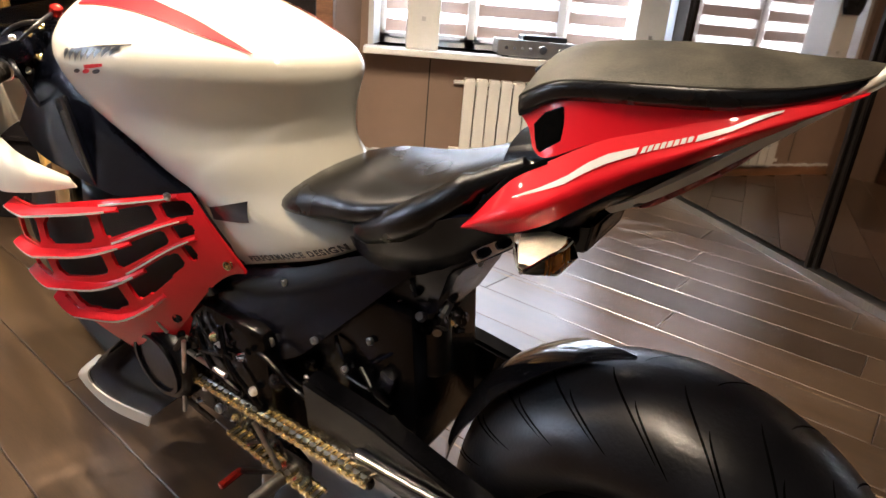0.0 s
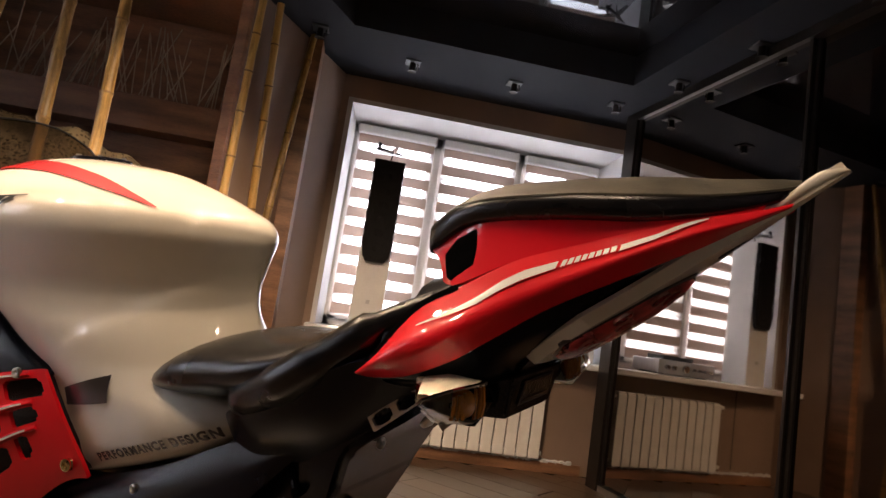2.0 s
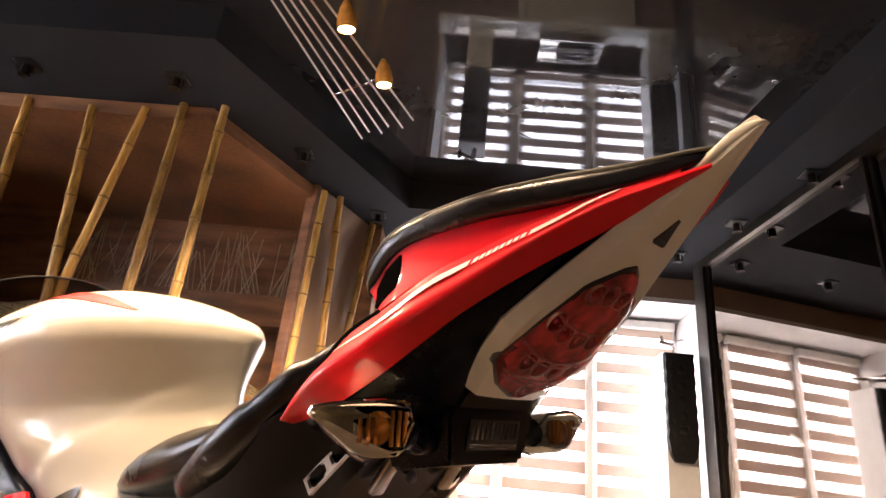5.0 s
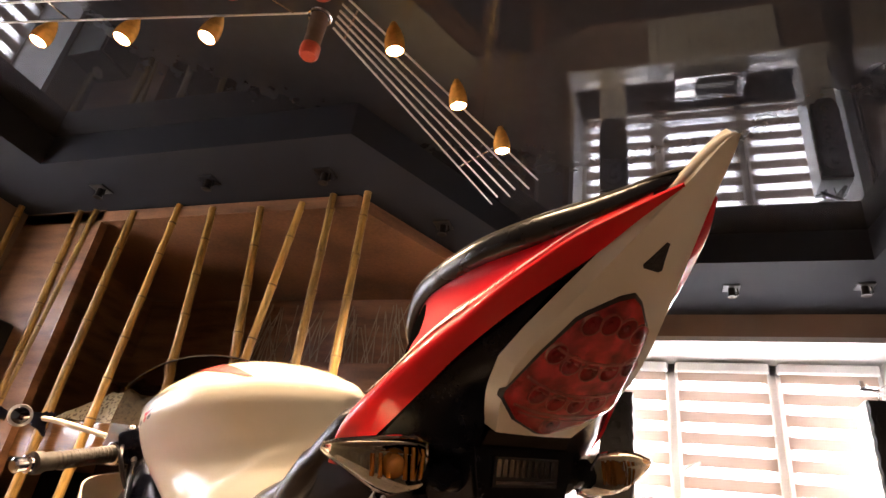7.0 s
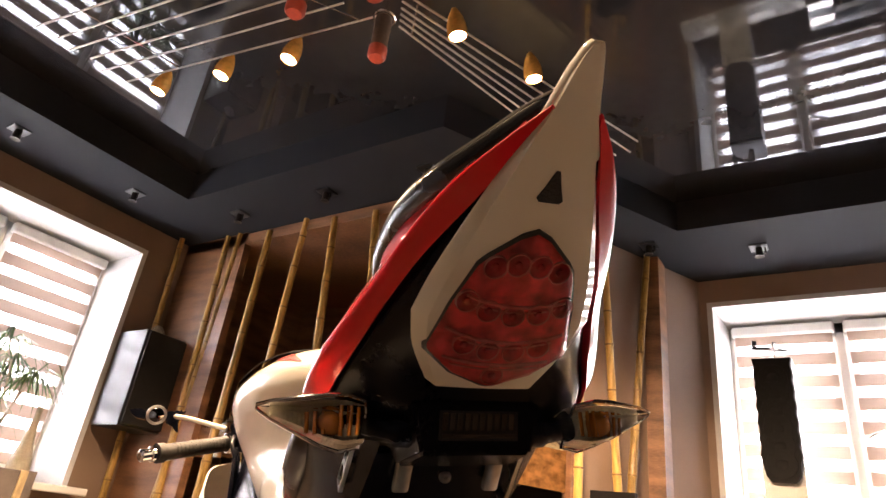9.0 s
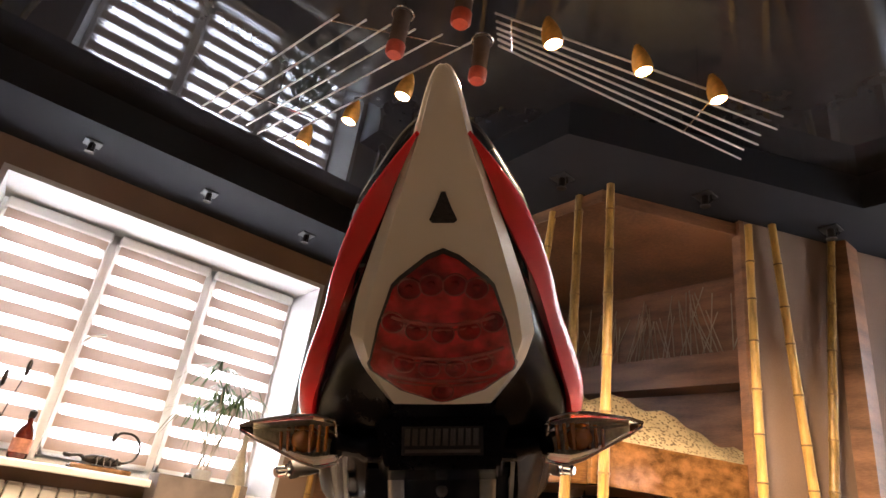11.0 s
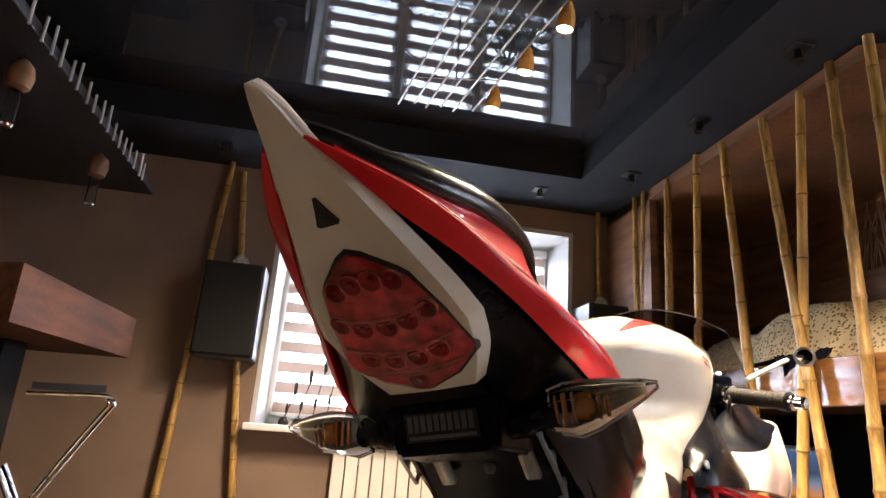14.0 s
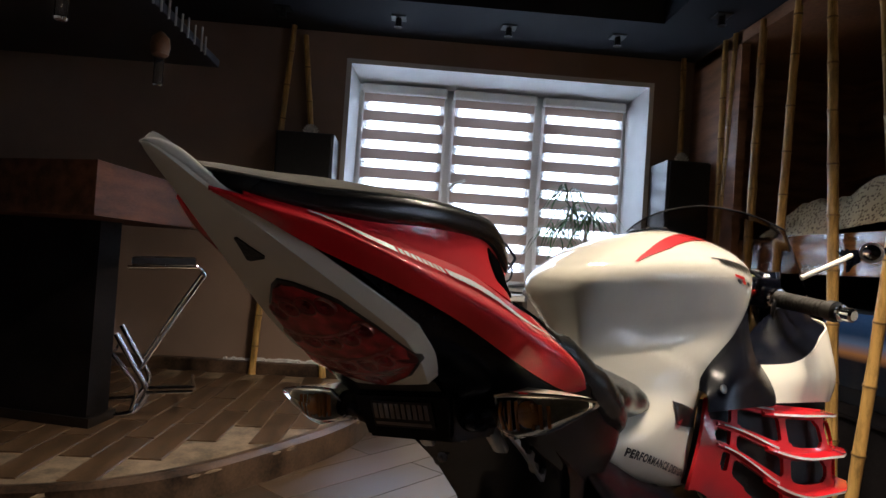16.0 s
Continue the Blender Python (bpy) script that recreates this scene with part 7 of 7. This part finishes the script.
for y, z, x in ((0.33, 0.53, 0.128), (0.40, 0.60, 0.112), (0.30, 0.47, 0.10), (0.24, 0.55, 0.10), (0.27, 0.42, 0.146), (0.22, 0.40, 0.146), (0.63, 0.43, 0.165), (0.58, 0.47, 0.162), (0.72, 0.45, 0.165), (0.56, 0.30, 0.163), (0.78, 0.30, 0.165), (0.76, 0.42, 0.165)):
    bp("engine_bolt", lathe([(0.006, 0.0), (0.006, 0.005), (0.004, 0.006), (0.003, 0.003), (0.001, 0.003)], (-x, y, z), 10, axis=(-1, rnd.uniform(-0.3, 0.3), rnd.uniform(-0.2, 0.5))), M_STEEL, eng)
for a, b in (((-0.148, 0.34, 0.47), (-0.150, 0.16, 0.40)), ((-0.149, 0.30, 0.455), (-0.151, 0.18, 0.415)), ((-0.150, 0.12, 0.385), (-0.150, -0.10, 0.36)), ((-0.19, 0.68, 0.50), (-0.185, 0.66, 0.44)), ((-0.188, 0.78, 0.33), (-0.17, 0.84, 0.45))):
    bp("thin_pipe", tube(smooth_line([Vector(a), Vector(a).lerp(Vector(b), 0.5) + Vector((-0.004, 0, -0.006)), Vector(b)], 5), 0.003, 8), M_STEEL, eng, "thin bare pipe")
bp("guard_edge", tube([(-0.170, 0.22, 0.392), (-0.168, 0.0, 0.397), (-0.165, -0.16, 0.392)], 0.004, 8), M_STEEL, None, "worn bright guard edge")
rnd = random.Random(33)
for k in range(46):
    y, z = rnd.uniform(0.20, 0.74), rnd.uniform(0.24, 0.56)
    x = -rnd.uniform(0.10, 0.152) if y > 0.40 else -rnd.uniform(0.085, 0.105)
    if k % 3 == 0:
        b2 = box(-0.010, 0.010, -rnd.uniform(0.01, 0.03), rnd.uniform(0.01, 0.03), -rnd.uniform(0.008, 0.025), rnd.uniform(0.008, 0.025), 0.004, m=Matrix.Translation((x, y, z)) @ pose(0, 0, 0, rnd.uniform(-40, 40), 0, 0))
    elif k % 3 == 1:
        b2 = lathe([(0.016, 0.0), (0.017, 0.008), (0.012, 0.014), (0.006, 0.015), (0.001, 0.010)], (x - 0.004, y, z), 14, axis=(-1, 0, rnd.uniform(-0.2, 0.4)))
    else:
        b2 = tube(smooth_line([(x, y, z), (x - 0.012, y + rnd.uniform(-0.03, 0.03), z - 0.02), (x, y + rnd.uniform(-0.07, 0.07), z - rnd.uniform(0.03, 0.08))], 5), rnd.uniform(0.003, 0.006), 8)
    bp("engine_detail", b2, M_ENGINE if k % 5 else M_PLASTIC, eng)
shock = bp("rear_shock", tube([(0.01, 0.16, 0.70), (0.0, 0.24, 0.44)], 0.02, 12), M_ENGINE, None, "rear shock with reservoir")
for k in range(7):
    c = Vector((0.01, 0.16, 0.70)).lerp(Vector((0.0, 0.24, 0.44)), 0.15 + 0.1 * k)
    bp("spring_coil", tube([c + Vector((0.034 * math.cos(a), 0.03 * math.sin(a), 0.008 * math.sin(a) - 0.01 + a * 0.003)) for a in np.linspace(0, 6.28, 12)], 0.006, 6), M_ENGINE, shock)
bp("reservoir", lathe([(0.024, -0.05), (0.026, -0.045), (0.026, 0.045), (0.02, 0.05)], (-0.04, 0.170, 0.545), 18), M_DARKMETAL, shock, "dark bronze reservoir")
rnd = random.Random(8)
for k in range(16):
    p = Vector((rnd.uniform(-0.06, 0.02), rnd.uniform(0.15, 0.22), rnd.uniform(0.56, 0.66)))
    q = p + Vector((rnd.uniform(-0.03, 0.03), rnd.uniform(-0.03, 0.03), rnd.uniform(-0.04, 0.04)))
    bp("linkage_piece", tube([p, q], rnd.uniform(0.005, 0.011), 8), (M_STEEL, M_ENGINE, M_ENGINE)[k % 3], shock)
for k in range(18):
    p = Vector((rnd.uniform(-0.085, -0.03), rnd.uniform(0.105, 0.20), rnd.uniform(0.575, 0.655)))
    q = p + Vector((rnd.uniform(-0.015, 0.015), rnd.uniform(-0.018, 0.018), rnd.uniform(-0.02, 0.02)))
    bp("linkage_bolt", tube([p, p.lerp(q, 0.25), p.lerp(q, 0.3), q], [0.007, 0.007, 0.0035, 0.0035] if k % 2 else [0.004, 0.005, 0.008, 0.006], 8), (M_CHROME, M_ENGINE, M_STEEL)[k % 3], shock)
# hoses, wires and small fittings on the engine's left side
for k, (pts, r, m_) in enumerate((
        (((-0.150, 0.58, 0.50), (-0.170, 0.58, 0.46), (-0.174, 0.55, 0.40), (-0.165, 0.50, 0.37)), 0.006, M_ENGINE),
        (((-0.165, 0.52, 0.50), (-0.176, 0.50, 0.44), (-0.172, 0.46, 0.39), (-0.160, 0.44, 0.33)), 0.005, M_ENGINE),
        (((-0.150, 0.46, 0.47), (-0.158, 0.41, 0.47), (-0.152, 0.36, 0.43), (-0.147, 0.30, 0.42)), 0.0045, M_ENGINE),
        (((-0.168, 0.58, 0.50), (-0.178, 0.54, 0.47), (-0.174, 0.49, 0.45)), 0.0030, M_ENGINE))):
    bp("hose" if r > 0.004 else "wire", tube(smooth_line(pts, 6), r, 8), m_, eng)
for k in range(22):
    p = Vector((-0.166 - rnd.uniform(0.0, 0.012), rnd.uniform(0.44, 0.66), rnd.uniform(0.27, 0.50)))
    r = rnd.uniform(0.004, 0.010)
    bp("fitting", lathe([(r, 0.0), (r, 0.006), (r * 0.7, 0.009), (r * 0.6, 0.006), (0.001, 0.006)], p, 10, axis=(-1, rnd.uniform(-0.3, 0.3), rnd.uniform(-0.2, 0.4))), (M_CHROME, M_ENGINE, M_STEEL, M_ENGINE, M_GOLD)[k % 5], eng)
bp("stator_rib", lathe([(0.066, 0.0), (0.066, 0.006), (0.058, 0.006), (0.058, 0.0)], (-0.198, 0.70, 0.36), 30, axis=(-1, 0, 0)), M_ENGINE, eng)
for s in (-1, 1):
    hanger = bmesh.new()
    rings(hanger, [[(s * 0.135, y, z) for y, z in ((0.50, 0.31), (0.44, 0.30), (0.37, 0.25), (0.38, 0.20), (0.46, 0.20), (0.53, 0.26))], [(s * 0.143, y, z) for y, z in ((0.50, 0.31), (0.44, 0.30), (0.37, 0.25), (0.38, 0.20), (0.46, 0.20), (0.53, 0.26))]])
    hg = bp("footrest_hanger", hanger, M_ENGINE, None, "black rearset plate", smooth=False)
    bp("footpeg", tube([(s * 0.15, 0.40, 0.235), (s * 0.245, 0.40, 0.24)], [0.013, 0.011], 12), M_STEEL, hg, "knurled steel footpeg")
    bp("peg_mount", tube([(s * 0.142, 0.40, 0.235), (s * 0.165, 0.40, 0.236)], 0.017, 12), M_REDANO, hg, "red anodised peg mount")
    bp("pedal_arm", tube([(s * 0.160, 0.41, 0.230), (s * 0.178, 0.53, 0.17)], 0.007, 8), M_ENGINE, hg)
    bp("pedal_toe", tube([(s * 0.178, 0.53, 0.17), (s * 0.225, 0.53, 0.17)], 0.008, 8), M_REDANO, hg)
    bp("heel_guard", box(min(s * 0.168, s * 0.164), max(s * 0.168, s * 0.164), 0.34, 0.40, 0.24, 0.30, 0.001), M_ENGINE, hg)
stand = bp("side_stand", tube(smooth_line([(-0.12, 0.50, 0.24), (-0.17, 0.47, 0.13), (-0.225, 0.44, 0.045)]), [0.014] * 6 + [0.012] * 6 + [0.011], 10), M_STEEL, None, "bare metal side stand")
bp("stand_foot", box(-0.262, -0.205, 0.40, 0.48, 0.036, 0.046, 0.003), M_STEEL, stand)
bp("exhaust", tube(smooth_line([(0.09, 0.70, 0.22), (0.12, 0.50, 0.20), (0.17, 0.34, 0.24), (0.20, 0.12, 0.33)]), [0.03] * 6 + [0.045] * 6 + [0.05] * 6 + [0.045], 18), M_ENGINE, None, "stubby dark exhaust")

# ---------- floor planks ----------
ang = radians(-44)
du, dv = Vector((math.cos(ang), math.sin(ang))), Vector((-math.sin(ang), math.cos(ang)))
PW, PL = 0.193, 1.28
x0, x1, y0, y1 = 0.0, 5.9, -6.4, 0.0
shapes = {}
for r in range(-40, 45):
    for c in range(-8, 9):
        s0 = c * PL + (r * 0.47 % 1.0) * PL
        cen = Vector((2.9, -3.2)) + dv * (r * PW)
        lo, hi = s0 + 0.0012, s0 + PL - 0.0012
        for axis, (a, b) in enumerate(((x0, x1), (y0, y1))):
            t0, t1 = (a - cen[axis]) / du[axis], (b - cen[axis]) / du[axis]
            lo, hi = max(lo, min(t0, t1)), min(hi, max(t0, t1))
        ln = round(hi - lo, 2)
        if ln < 0.08:
            continue
        if ln not in shapes:
            me = bpy.data.meshes.new("plank")
            bm = box(0, ln - 0.002, -PW / 2 + 0.0009, PW / 2 - 0.0009, -0.012, 0.0)
            bmesh.ops.bevel(bm, geom=[e for e in bm.edges if all(v.co.z > -0.001 for v in e.verts)], offset=0.0016, segments=1, affect="EDGES")
            bm.to_mesh(me)
            bm.free()
            me.materials.append(M_FLOOR)
            shapes[ln] = me
        ob = new("plank", shapes[ln])
        ob.parent = floor
        p = cen + du * lo
        ob.matrix_basis = pose(p.x, p.y, 0.0, 0, 0, math.degrees(ang))

# worn pale edges along some of the joints
rnd = random.Random(17)
for r in range(-14, 16):
    for c in range(3):
        s0 = -1.6 + 1.3 * c + rnd.uniform(-0.4, 0.4)
        ln = rnd.uniform(0.5, 1.7)
        base = Vector((3.9, -2.6)) + dv * ((r + 0.5) * PW)
        ends = [base + du * s0, base + du * (s0 + ln)]
        if rnd.random() < 0.45 or any(not (3.0 < p.x < 5.0 and -5.5 < p.y < -0.2) or (p.x < 2.4 and p.y < -3.4) for p in ends):
            continue
        bm, loops, q = bmesh.new(), [], 0.0
        while q <= ln:
            taper = min(1.0, q / 0.12, (ln - q) / 0.12)
            w0, w1 = (0.0012 + max(0.0, taper) * rnd.uniform(0.0, 0.006) * rnd.uniform(0.3, 1.0) for _ in range(2))
            p = base + du * (s0 + q)
            loops.append([(*(p - dv * w0), 0.0006), (*(p + dv * w1), 0.0006)])
            q += 0.02
        rings(bm, loops, cap=False, closed=False)
        part("worn_edge", bm, M_PALEJOINT, floor, "pale worn plank edge")

# ---------- pieces of the step's floor ----------
BW, BL = 0.125, 0.50


def on_stage(x, y):
    inside, n = False, len(outline)
    for i in range(n):
        (ax, ay), (bx, by) = outline[i], outline[(i + 1) % n]
        if (ay > y) != (by > y) and x < (bx - ax) * (y - ay) / (by - ay) + ax:
            inside = not inside
    return inside


me = bpy.data.meshes.new("stage_plank")
bm = box(-BL / 2 + 0.003, BL / 2 - 0.003, -BW / 2 + 0.003, BW / 2 - 0.003, 0.106, 0.12)
bmesh.ops.bevel(bm, geom=[e for e in bm.edges if all(v.co.z > 0.119 for v in e.verts)], offset=0.003, segments=1, affect="EDGES")
bm.to_mesh(me)
bm.free()
me.materials.append(M_STAGE)
count = 0
for r in range(60):
    for c in range(12):
        x, y = (c + 0.5 * (r % 2)) * BL, -3.62 - r * BW
        if y < -5.5 or count > 290:
            continue
        if all(on_stage(x + a * BL / 2, y + b * BW / 2) for a in (-0.98, 0.98) for b in (-1, 1)):
            ob = new("stage_plank", me)
            ob.parent = stage
            ob.matrix_basis = pose(x + random.uniform(-0.006, 0.006), y + random.uniform(-0.0025, 0.0025), random.uniform(-0.001, 0.001), 0, 0, random.uniform(-0.5, 0.5))
            count += 1
